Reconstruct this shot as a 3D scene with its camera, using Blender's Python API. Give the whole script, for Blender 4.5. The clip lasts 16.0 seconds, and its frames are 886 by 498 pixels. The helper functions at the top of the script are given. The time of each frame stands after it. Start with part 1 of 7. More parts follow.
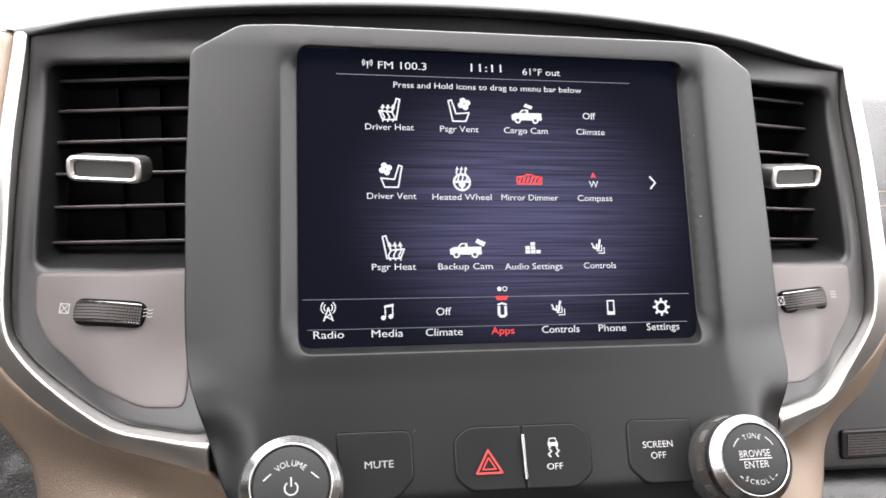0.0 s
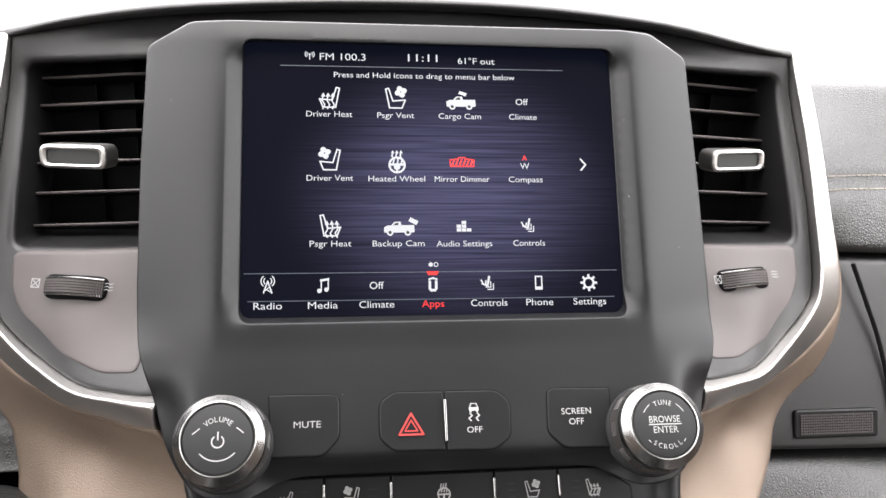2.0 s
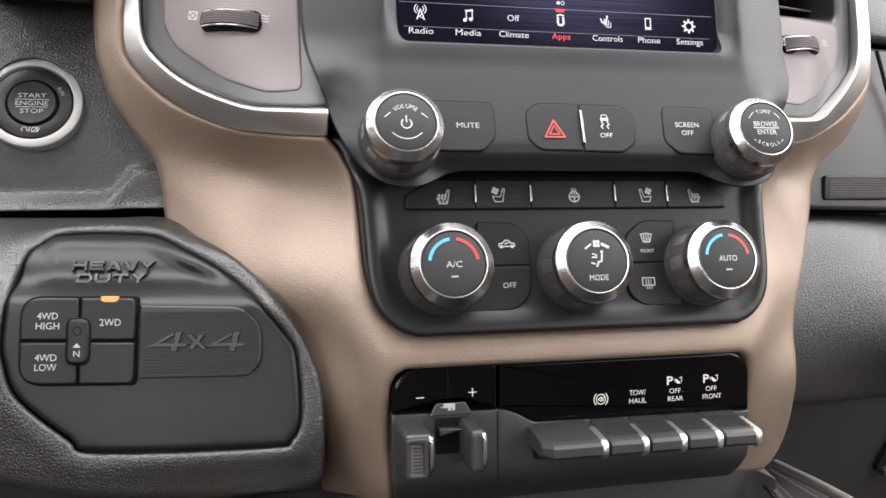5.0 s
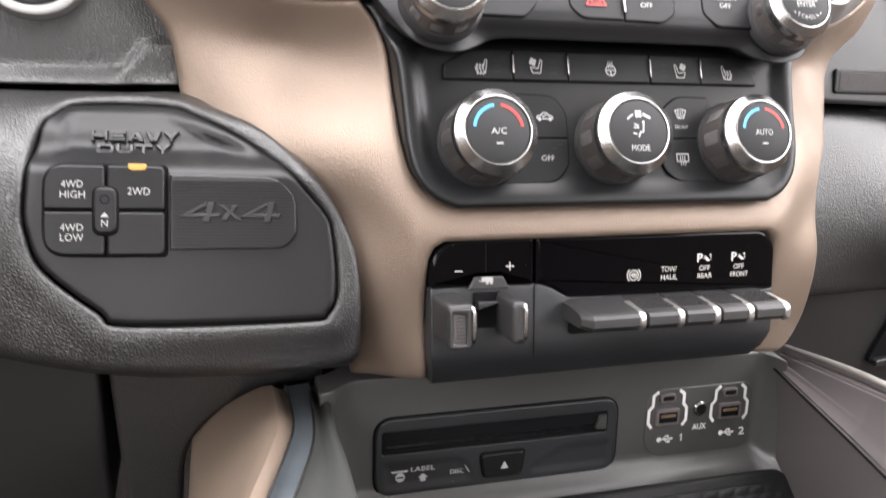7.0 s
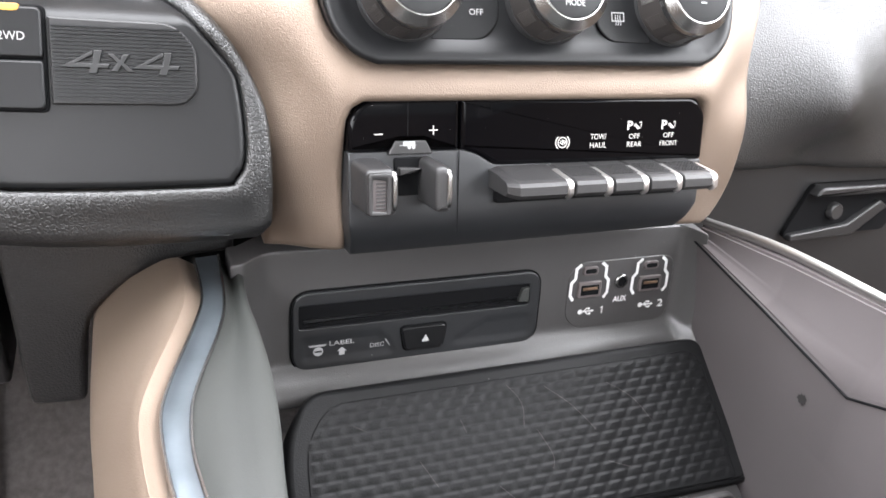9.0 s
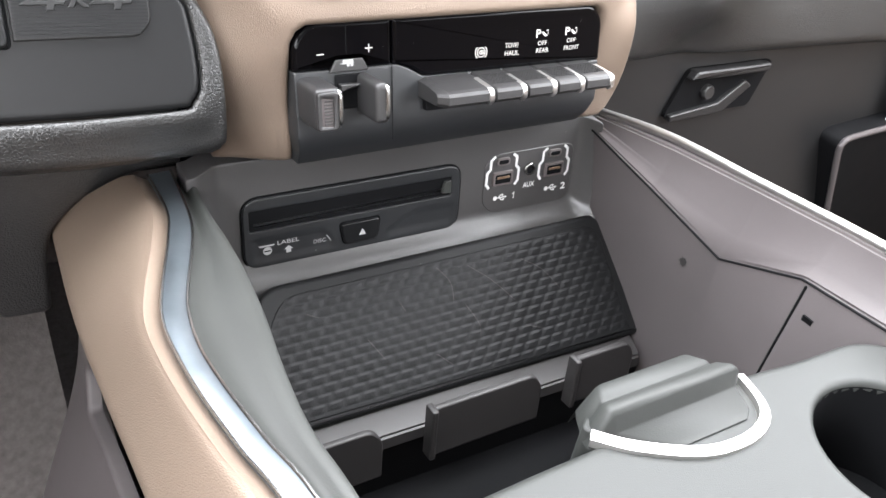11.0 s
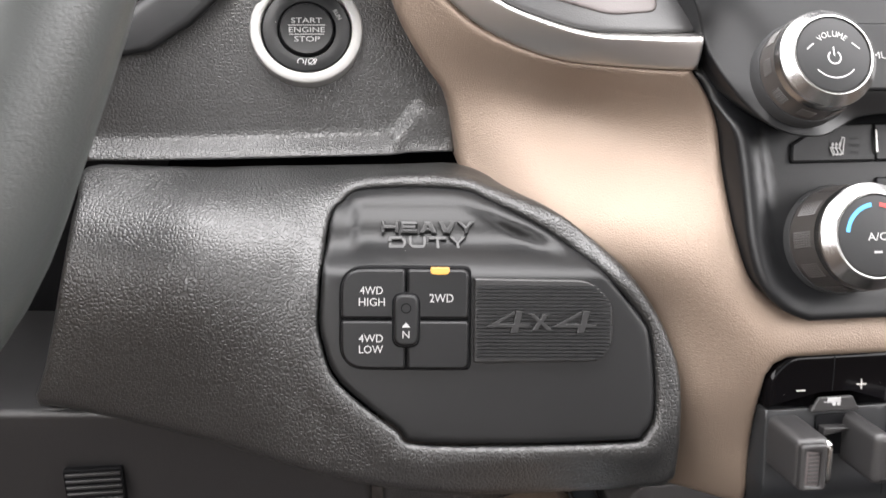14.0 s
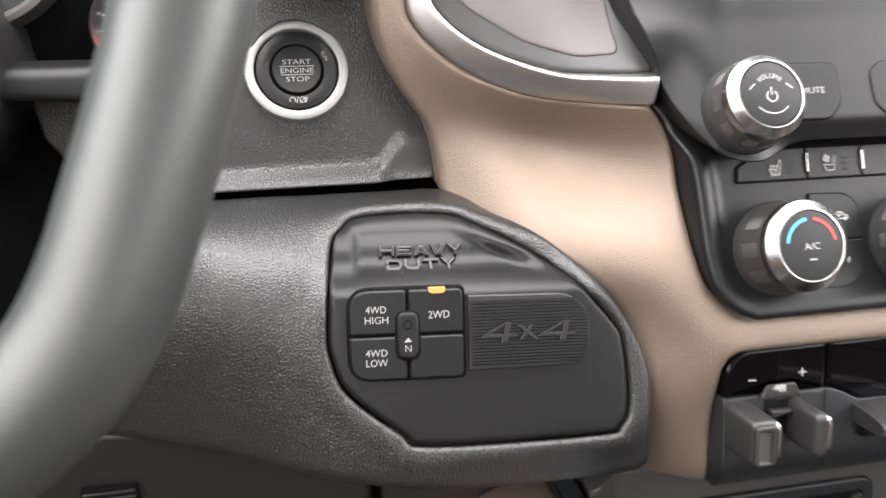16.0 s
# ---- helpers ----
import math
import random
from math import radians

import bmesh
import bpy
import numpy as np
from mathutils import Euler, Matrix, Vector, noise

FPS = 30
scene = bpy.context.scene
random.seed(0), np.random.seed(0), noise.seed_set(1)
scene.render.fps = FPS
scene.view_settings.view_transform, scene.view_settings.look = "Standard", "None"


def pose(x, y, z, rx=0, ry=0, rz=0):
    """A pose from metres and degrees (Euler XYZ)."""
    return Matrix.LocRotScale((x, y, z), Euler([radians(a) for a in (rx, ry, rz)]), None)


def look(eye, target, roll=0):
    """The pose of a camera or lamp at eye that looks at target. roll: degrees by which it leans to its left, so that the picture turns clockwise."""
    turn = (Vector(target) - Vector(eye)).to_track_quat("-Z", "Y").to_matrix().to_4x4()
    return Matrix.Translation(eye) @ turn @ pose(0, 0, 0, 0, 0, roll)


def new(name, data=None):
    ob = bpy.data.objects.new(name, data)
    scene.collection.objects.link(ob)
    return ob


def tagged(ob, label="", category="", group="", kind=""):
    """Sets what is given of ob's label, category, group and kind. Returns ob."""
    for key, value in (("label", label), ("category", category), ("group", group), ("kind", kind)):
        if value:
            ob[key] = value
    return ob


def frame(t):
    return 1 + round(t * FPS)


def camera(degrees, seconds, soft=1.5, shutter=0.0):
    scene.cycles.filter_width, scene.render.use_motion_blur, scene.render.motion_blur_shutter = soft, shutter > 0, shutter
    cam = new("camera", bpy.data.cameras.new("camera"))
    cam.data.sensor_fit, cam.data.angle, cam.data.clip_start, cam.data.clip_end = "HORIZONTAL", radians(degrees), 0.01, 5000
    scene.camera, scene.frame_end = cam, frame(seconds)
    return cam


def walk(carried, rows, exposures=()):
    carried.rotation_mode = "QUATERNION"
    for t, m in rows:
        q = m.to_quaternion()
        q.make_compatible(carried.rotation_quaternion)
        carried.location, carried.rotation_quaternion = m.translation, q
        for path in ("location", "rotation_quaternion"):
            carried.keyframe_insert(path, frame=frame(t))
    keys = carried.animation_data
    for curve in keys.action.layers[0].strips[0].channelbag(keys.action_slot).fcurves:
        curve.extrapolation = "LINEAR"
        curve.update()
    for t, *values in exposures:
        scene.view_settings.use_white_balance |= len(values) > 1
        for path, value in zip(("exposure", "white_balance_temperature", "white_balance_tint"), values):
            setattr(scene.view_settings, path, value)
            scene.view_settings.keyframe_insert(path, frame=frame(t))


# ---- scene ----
from mathutils.geometry import delaunay_2d_cdt

cam = camera(58.37, 16.0, shutter=0.5)
PATH = [
    (0, (-0.0962, -0.0076, 0.7994), (0.0833, 0.9512, 0.5852), 1.95),
    (0.5, (-0.0748, -0.0203, 0.8004), (0.0728, 0.9470, 0.5940), 1.75),
    (1, (-0.0565, -0.0335, 0.7970), (0.0626, 0.9386, 0.5871), 1.53),
    (1.5, (-0.0488, -0.0384, 0.7931), (0.0651, 0.9331, 0.5853), 1.18),
    (2, (-0.0436, -0.0420, 0.7927), (0.0739, 0.9287, 0.5833), 1.03),
    (2.5, (-0.0577, -0.0485, 0.7814), (0.0726, 0.9192, 0.5655), 1.08),
    (3, (-0.0857, -0.0629, 0.7475), (0.0638, 0.8982, 0.5153), 1.44),
    (3.5, (-0.1079, -0.0826, 0.7202), (0.0630, 0.8750, 0.4842), 1.82),
    (4, (-0.1263, -0.0905, 0.7025), (0.0618, 0.8565, 0.4421), 2.20),
    (4.2, (-0.1339, -0.0934, 0.6980), (0.0606, 0.8499, 0.4291), 2.36),
    (6.3, (-0.2061, -0.1115, 0.6856), (0.0432, 0.8089, 0.3845), 3.00),
    (6.5, (-0.2079, -0.1088, 0.6774), (0.0463, 0.8065, 0.3652), 3.16),
    (7, (-0.2103, -0.0966, 0.6518), (0.0656, 0.8000, 0.3056), 3.92),
    (7.5, (-0.2052, -0.0850, 0.6380), (0.0957, 0.7874, 0.2526), 4.91),
    (8, (-0.2046, -0.0831, 0.6343), (0.1195, 0.7669, 0.2189), 5.84),
    (8.5, (-0.2031, -0.0813, 0.6340), (0.1385, 0.7469, 0.1898), 6.61),
    (9, (-0.2023, -0.0800, 0.6340), (0.1570, 0.7262, 0.1640), 7.12),
    (9.5, (-0.2054, -0.0816, 0.6357), (0.1719, 0.7032, 0.1441), 7.43),
    (10, (-0.2198, -0.0901, 0.6414), (0.1844, 0.6530, 0.1080), 7.65),
    (10.2, (-0.2273, -0.0974, 0.6458), (0.1946, 0.6248, 0.0976), 8.00),
    (12.3, (-0.3116, -0.1053, 0.7491), (0.1706, 0.5338, 0.1500), 10.52),
    (12.5, (-0.3235, -0.1022, 0.7603), (0.1390, 0.5664, 0.1780), 9.69),
    (13, (-0.3197, -0.0669, 0.7575), (0.0046, 0.7132, 0.2224), 5.78),
    (13.5, (-0.2995, -0.0241, 0.7144), (-0.1256, 0.8469, 0.2549), 2.32),
    (14, (-0.2827, -0.0054, 0.6941), (-0.1678, 0.9014, 0.2885), 0.99),
    (14.5, (-0.2774, 0.0081, 0.6868), (-0.1747, 0.9309, 0.3157), 0.53),
    (15, (-0.2782, 0.0143, 0.6866), (-0.1757, 0.9408, 0.3245), 0.25),
    (15.5, (-0.2795, 0.0057, 0.6881), (-0.1609, 0.9295, 0.3240), 0.14),
    (16, (-0.3155, -0.0329, 0.7182), (-0.1192, 0.8614, 0.3160), 0.90),
]
EXPOSURES = [(0.0, -0.1, 6500, 10), (1.0, -0.2, 6500, 10), (2.0, -0.18, 6500, 10), (4.0, -0.1, 6500, 10), (6.5, 0.15, 6500, 12), (7.5, 0.60, 6450, 12), (9.0, 0.98, 6200, 9), (10.2, 1.0, 6150, 8), (12.5, 0.78, 6400, 8), (14.0, 0.5, 6500, 10), (16.0, 0.37, 6500, 10)]
walk(cam, [(t, look(eye, target, roll)) for t, eye, target, roll in PATH], exposures=EXPOSURES)
# ---- world, sun and large lights ----
world = bpy.data.worlds.new("sky")
scene.world = world
world.use_nodes = True
wn = world.node_tree.nodes
sky = wn.new("ShaderNodeTexSky")
sky.sky_type, sky.sun_disc = "NISHITA", False
sky.sun_elevation, sky.sun_rotation = radians(50), radians(200)
sky.air_density, sky.dust_density = 1.0, 6.0
world.node_tree.links.new(sky.outputs[0], wn["Background"].inputs[0])
wn["Background"].inputs[1].default_value = 0.08

sun = new("sun", bpy.data.lights.new("sun", "SUN"))
sun.data.energy, sun.data.angle, sun.data.color = 1.0, radians(20), (1.0, 0.97, 0.93)
sun.matrix_world = look((0, 0, 5), (0.6, 2.6, 0))


def window_light(name, eye, target, w, h, power, color=(1.0, 0.975, 0.975)):
    lamp = new(name, bpy.data.lights.new(name, "AREA"))
    lamp.data.shape, lamp.data.size, lamp.data.size_y = "RECTANGLE", w, h
    lamp.data.energy, lamp.data.color = power, color
    lamp.matrix_world = look(eye, target)
    return lamp


white_sky = bpy.data.materials.new("bright_overcast")
white_sky.use_nodes = True
wb = white_sky.node_tree.nodes["Principled BSDF"]
wb.inputs["Base Color"].default_value = (0.8, 0.8, 0.8, 1)
wb.inputs["Emission Color"].default_value, wb.inputs["Emission Strength"].default_value = (1.0, 0.99, 0.985, 1), 3.0
window_light("windshield_light", (0.0, 0.45, 1.06), (0.0, -0.011, 0.173), 1.35, 1.12, 48.0)
window_light("driver_window_light", (-0.86, -0.10, 1.03), (0.0, -0.05, 0.80), 1.05, 0.48, 16.0)
window_light("passenger_window_light", (0.86, -0.10, 1.03), (0.0, -0.05, 0.80), 1.05, 0.48, 17.0)
# Fill lamps for unseen rear windows, added to lift back-facing surfaces.
for side in (-1, 1):
    window_light("rear_side_fill_light", (side * 0.86, -1.25, 1.05), (0.0, -0.6, 0.80), 0.9, 0.42, 8.0)
window_light("rear_fill_light", (0.0, -1.84, 1.04), (0.0, 0.3, 0.62), 1.3, 0.40, 2.0)

# ---- materials ----


def material(name, color, rough=0.5, metal=0.0, coat=0.0, grain=0.0, grain_size=900.0, cells=0.0, cell_size=420.0, mottle=0.12, mottle_size=18.0, specular=0.5, coat_rough=0.1, dust=0.0, dust_size=190, bend_by=0.0016):
    """A surface with colour that drifts slowly, fine grain relief and, for hides, a cellular relief."""
    m = bpy.data.materials.new(name)
    m.use_nodes = True
    t = m.node_tree
    n, link = t.nodes, t.links.new
    b = n["Principled BSDF"]
    b.inputs["Roughness"].default_value, b.inputs["Metallic"].default_value = rough, metal
    b.inputs["Coat Weight"].default_value, b.inputs["Coat Roughness"].default_value = coat, coat_rough
    b.inputs["Specular IOR Level"].default_value = specular
    at = n.new("ShaderNodeTexCoord").outputs["Object"]
    slow = n.new("ShaderNodeTexNoise")
    slow.inputs["Scale"].default_value, slow.inputs["Detail"].default_value = mottle_size, 4
    link(at, slow.inputs["Vector"])
    mix = n.new("ShaderNodeMix")
    mix.data_type = "RGBA"
    mix.inputs[6].default_value = (*[c * (1 - mottle) for c in color], 1)
    mix.inputs[7].default_value = (*[min(1, c * (1 + mottle)) for c in color], 1)
    link(slow.outputs[0], mix.inputs[0])
    last = mix.outputs[2]
    if dust:
        specks = n.new("ShaderNodeTexVoronoi")
        specks.inputs["Scale"].default_value = dust_size
        link(at, specks.inputs["Vector"])
        gate = n.new("ShaderNodeMath")
        gate.operation, gate.inputs[1].default_value = "LESS_THAN", 0.045
        link(specks.outputs["Distance"], gate.inputs[0])
        pick = n.new("ShaderNodeSeparateColor")
        link(specks.outputs["Color"], pick.inputs[0])
        few = n.new("ShaderNodeMath")
        few.operation, few.inputs[1].default_value = "LESS_THAN", dust
        link(pick.outputs[0], few.inputs[0])
        both = n.new("ShaderNodeMath")
        both.operation = "MULTIPLY"
        link(gate.outputs[0], both.inputs[0])
        link(few.outputs[0], both.inputs[1])
        over = n.new("ShaderNodeMix")
        over.data_type = "RGBA"
        over.inputs[7].default_value = (0.45, 0.44, 0.42, 1)
        link(both.outputs[0], over.inputs[0])
        link(last, over.inputs[6])
        last = over.outputs[2]
    link(last, b.inputs["Base Color"])
    if rough < 0.9 and metal < 0.5:
        ramp = n.new("ShaderNodeMapRange")
        ramp.inputs[3].default_value, ramp.inputs[4].default_value = rough * 0.85, min(1, rough * 1.15)
        link(slow.outputs[0], ramp.inputs[0])
        link(ramp.outputs[0], b.inputs["Roughness"])
    height = None
    if grain:
        fine = n.new("ShaderNodeTexNoise")
        fine.inputs["Scale"].default_value, fine.inputs["Detail"].default_value = grain_size, 2
        link(at, fine.inputs["Vector"])
        bump = n.new("ShaderNodeBump")
        bump.inputs["Strength"].default_value, bump.inputs["Distance"].default_value = grain, 0.0004
        link(fine.outputs[0], bump.inputs["Height"])
        height = bump
    if cells:
        bend = n.new("ShaderNodeTexNoise")
        bend.inputs["Scale"].default_value = cell_size * 0.8
        link(at, bend.inputs["Vector"])
        shift = n.new("ShaderNodeVectorMath")
        shift.operation, shift.inputs[1].default_value = "MULTIPLY", (bend_by,) * 3
        link(bend.outputs["Color"], shift.inputs[0])
        add = n.new("ShaderNodeVectorMath")
        link(at, add.inputs[0])
        link(shift.outputs[0], add.inputs[1])
        hide = n.new("ShaderNodeTexVoronoi")
        hide.feature, hide.inputs["Scale"].default_value = "DISTANCE_TO_EDGE", cell_size
        link(add.outputs[0], hide.inputs["Vector"])
        level = n.new("ShaderNodeMapRange")
        level.inputs[2].default_value = 0.26
        level.interpolation_type = "SMOOTHSTEP"
        link(hide.outputs["Distance"], level.inputs[0])
        bump = n.new("ShaderNodeBump")
        bump.inputs["Strength"].default_value, bump.inputs["Distance"].default_value = cells, 0.0005
        link(level.outputs[0], bump.inputs["Height"])
        if height:
            link(height.outputs[0], bump.inputs["Normal"])
        height = bump
    if height:
        link(height.outputs[0], b.inputs["Normal"])
    return m


def glow(name, color, power):
    m = bpy.data.materials.new(name)
    m.use_nodes = True
    b = m.node_tree.nodes["Principled BSDF"]
    b.inputs["Base Color"].default_value = (0.01, 0.01, 0.01, 1)
    b.inputs["Emission Color"].default_value, b.inputs["Emission Strength"].default_value = (*color, 1), power
    b.inputs["Roughness"].default_value = 0.4
    return m


BLACK = material("soft_black_plastic", (0.0125, 0.0122, 0.0126), 0.44, grain=0.25, grain_size=1400, dust=0.025, specular=0.52)
BEZEL = material("satin_black_plastic", (0.0062, 0.0065, 0.0072), 0.40, grain=0.12, grain_size=1800, dust=0.06, specular=0.32)
PODSKIN = material("satin_pod_plastic", (0.0075, 0.0077, 0.0082), 0.37, grain=0.12, grain_size=1800, dust=0.06, specular=0.32)
# Near-black plastic; also stands in for shade in gaps, holes and cavities.
DARK = material("dark_plastic_and_shade", (0.0034, 0.0035, 0.0041), 0.7, specular=0.11)
HIDE = material("black_grained_vinyl", (0.0105, 0.0106, 0.0106), 0.38, grain=0.04, cells=0.36, cell_size=520, specular=0.78, bend_by=0.0009)
LEATHER = material("smooth_black_leather", (0.030, 0.033, 0.032), 0.40, grain=0.15, grain_size=900, cells=0.06, cell_size=900, specular=0.6)
TAN = material("satin_bronze_trim", (0.216, 0.165, 0.128), 0.44, metal=0.45, coat=0.04, coat_rough=0.3, grain=0.3, grain_size=1200, cells=0.24, cell_size=900, mottle=0.05, mottle_size=9, bend_by=0.0005)
CHROME = material("chrome", (0.56, 0.545, 0.53), 0.36, metal=1.0, mottle=0.08)
SATIN = material("brushed_aluminium", (0.34, 0.337, 0.334), 0.25, metal=1.0, mottle=0.06, mottle_size=60)
GRIP = material("knob_grip_plastic", (0.040, 0.036, 0.034), 0.36, coat=0.2, grain=0.2, grain_size=1500)
CAP = material("knob_cap_plastic", (0.026, 0.0262, 0.027), 0.60, grain=0.1, grain_size=2200, specular=0.16)
LETTER = material("raised_letter_plastic", (0.0085, 0.0086, 0.0090), 0.36, mottle=0.05)
KEY = material("button_plastic", (0.0064, 0.0066, 0.0072), 0.38, grain=0.1, grain_size=2000, dust=0.03, specular=0.28)
GLOSS = material("piano_black", (0.0015, 0.0015, 0.002), 0.06, coat=0.16, coat_rough=0.03, mottle=0.05, dust=0.3, dust_size=420, specular=0.08)
PRINT = material("white_print", (0.34, 0.34, 0.34), 0.6, mottle=0.03)
FAINT = material("grey_print", (0.26, 0.26, 0.26), 0.6, mottle=0.03)
RED = material("red_print", (0.36, 0.032, 0.028), 0.5, mottle=0.03)
REDCLIP = material("dark_red_plastic", (0.12, 0.012, 0.010), 0.4, mottle=0.1)
BLUE = material("blue_print", (0.06, 0.32, 0.62), 0.5, mottle=0.03)
AMBER = glow("amber_indicator", (1.0, 0.50, 0.10), 1.1)
LIT = glow("lit_legend", (1.0, 0.93, 0.88), 0.9)
WHITE = glow("display_white", (0.93, 0.95, 1.0), 1.0)
HOT = glow("display_red", (1.0, 0.012, 0.008), 1.4)
LINE = glow("display_line", (0.20, 0.24, 0.34), 0.55)
PALE = material("pale_satin_metal", (0.31, 0.306, 0.30), 0.55, metal=0.55, grain=0.1, grain_size=1800, mottle=0.04)
BRIGHT = material("bright_white_print", (0.66, 0.66, 0.66), 0.6, mottle=0.03)
WARM = material("socket_metal", (0.22, 0.15, 0.10), 0.35, metal=0.8, mottle=0.2, mottle_size=200)
SCUFF = material("scuffed_steel_strip", (0.21, 0.24, 0.268), 0.34, metal=0.9, mottle=0.30, mottle_size=45, dust=0.06)
BINGREY = material("dark_grey_bin_plastic", (0.052, 0.050, 0.050), 0.33, grain=0.35, grain_size=1300, dust=0.07, specular=0.6)
BODY = material("black_switch_body", (0.0165, 0.0174, 0.0188), 0.38, grain=0.1, grain_size=1500, dust=0.02)
KEYGREY = material("warm_grey_key_plastic", (0.022, 0.0212, 0.0215), 0.40, grain=0.15, grain_size=1500)
STITCH = material("tan_thread", (0.34, 0.31, 0.27), 0.8)
# Darker copy of GREYGREEN that holds down the windshield light on the tray.
TRAYGREY = material("grey_green_darkened_tray", (0.027, 0.0285, 0.027), 0.5, grain=0.2, grain_size=1500, dust=0.02, specular=0.3)
TABGREY = material("charcoal_bin_plastic", (0.022, 0.0205, 0.0205), 0.42, grain=0.2, grain_size=1500, dust=0.03)
PAPER = material("white_paper_tag", (0.78, 0.78, 0.76), 0.7, mottle=0.03)
YELLOW = material("yellow_print", (0.75, 0.62, 0.04), 0.6, mottle=0.03)
SHELF = material("pale_taupe_plastic", (0.092, 0.080, 0.079), 0.5, grain=0.2, grain_size=1500, specular=0.35)
GREYGREEN = material("grey_console_plastic", (0.032, 0.0335, 0.0315), 0.48, grain=0.2, grain_size=1500, dust=0.02, specular=0.35)
TAUPE = material("taupe_console_plastic", (0.080, 0.071, 0.072), 0.46, grain=0.2, grain_size=1500, dust=0.02, specular=0.3)
RUBBER = material("rubber_mat", (0.0065, 0.0066, 0.0070), 0.46, grain=0.4, grain_size=1300, dust=0.12, specular=0.18)
CARPET = material("grey_carpet", (0.115, 0.105, 0.103), 0.95, grain=1.0, grain_size=420, mottle=0.45, mottle_size=140, specular=0.1)
# Brown of the unseen lining, guessed to bounce warm light onto the dash.
LINER = material("brown_bounce_lining", (0.16, 0.125, 0.10), 0.85, grain=0.3, grain_size=600, specular=0.2)
CLOTH = material("headliner_cloth", (0.27, 0.26, 0.245), 0.95, grain=0.5, grain_size=600)
GROUND = material("asphalt", (0.06, 0.06, 0.06), 0.9, mottle=0.3, mottle_size=2)

# ---- building helpers ----


def ring(points):
    return list(zip(points, points[1:] + points[:1]))


def rounded(points, radius, seg=5):
    """A closed outline with its corners turned into arcs. radius: one for all, or one for each corner."""
    out, n = [], len(points)
    for i, p in enumerate(points):
        r = radius[i] if isinstance(radius, (list, tuple)) else radius
        p, a, b = Vector(p), Vector(points[i - 1]), Vector(points[(i + 1) % n])
        ra, rb = min(r, (a - p).length * 0.48), min(r, (b - p).length * 0.48)
        if r <= 0:
            out.append(tuple(p))
            continue
        s, e = p + (a - p).normalized() * ra, p + (b - p).normalized() * rb
        for k in range(seg + 1):
            t = k / seg
            out.append(tuple(s * (1 - t) ** 2 + p * 2 * t * (1 - t) + e * t * t))
    return out


def spline(points, per=6, closed=False):
    """A smooth line through points of any dimension."""
    p = [Vector(q) for q in points]
    n, out = len(p), []
    for i in range(n if closed else n - 1):
        if closed:
            a, b, c, d = p[i - 1], p[i], p[(i + 1) % n], p[(i + 2) % n]
        else:
            a, b, c, d = p[max(i - 1, 0)], p[i], p[i + 1], p[min(i + 2, n - 1)]
        for k in range(per):
            t = k / per
            out.append(tuple(0.5 * (2 * b + (c - a) * t + (2 * a - 5 * b + 4 * c - d) * t * t + (3 * b - a - 3 * c + d) * t ** 3)))
    if not closed:
        out.append(tuple(p[-1]))
    return out


def resample(points, step):
    out = []
    for a, b in ring(points):
        a, b = np.array(a), np.array(b)
        k = max(1, int(np.ceil(np.linalg.norm(b - a) / step)))
        out += [tuple(a + (b - a) * i / k) for i in range(k)]
    return out


def distance(at, loop):
    a = np.array(loop)
    b = np.roll(a, -1, axis=0)
    best = np.full(len(at), 1e9)
    for p, q in zip(a, b):
        v = q - p
        t = np.clip(((at - p) @ v) / max(v @ v, 1e-12), 0, 1)
        best = np.minimum(best, np.linalg.norm(at - p - t[:, None] * v, axis=1))
    return best


def inside(at, loop):
    a = np.array(loop)
    b = np.roll(a, -1, axis=0)
    hit = np.zeros(len(at), bool)
    for (x0, z0), (x1, z1) in zip(a, b):
        if abs(z1 - z0) < 1e-12:
            continue
        cut = ((z0 > at[:, 1]) != (z1 > at[:, 1])) & (at[:, 0] < (x1 - x0) * (at[:, 1] - z0) / (z1 - z0) + x0)
        hit ^= cut
    return hit


class Depth:
    """A smooth depth y over (x, z) through a few known places (x, z, y)."""

    def __init__(self, places, mirror=False, soft=2e-4, ease=4e-4):
        self.soft = soft
        p = np.array(list(places) + ([(-a, b, c) for a, b, c in places if abs(a) > 1e-6] if mirror else []), float)
        self.p = p[:, :2]
        n = len(p)
        m = np.zeros((n + 3, n + 3))
        m[:n, :n] = np.sqrt(np.linalg.norm(self.p[:, None] - self.p[None], axis=2) ** 2 + soft) + np.eye(n) * ease
        m[:n, n], m[:n, n + 1 :], m[n, :n], m[n + 1 :, :n] = 1, self.p, 1, self.p.T
        self.w = np.linalg.solve(m, np.r_[p[:, 2], 0, 0, 0])

    def __call__(self, at):
        r = np.sqrt(np.linalg.norm(at[:, None] - self.p[None], axis=2) ** 2 + self.soft)
        return r @ self.w[:-3] + self.w[-3] + at @ self.w[-2:]


def flat(y):
    return lambda at: np.full(len(at), float(y))


def slope(y, z, rise):
    return lambda at: y + rise * (at[:, 1] - z)


def smooth_step(v):
    v = np.clip(v, 0, 1)
    return v * v * (3 - 2 * v)


def link_mesh(name, me, mat, parent=None, label="", smooth=True):
    me.materials.append(mat)
    if smooth:
        me.polygons.foreach_set("use_smooth", [True] * len(me.polygons))
    ob = new(name, me)
    ob.parent = parent
    if label:
        ob["label"] = label
    return ob


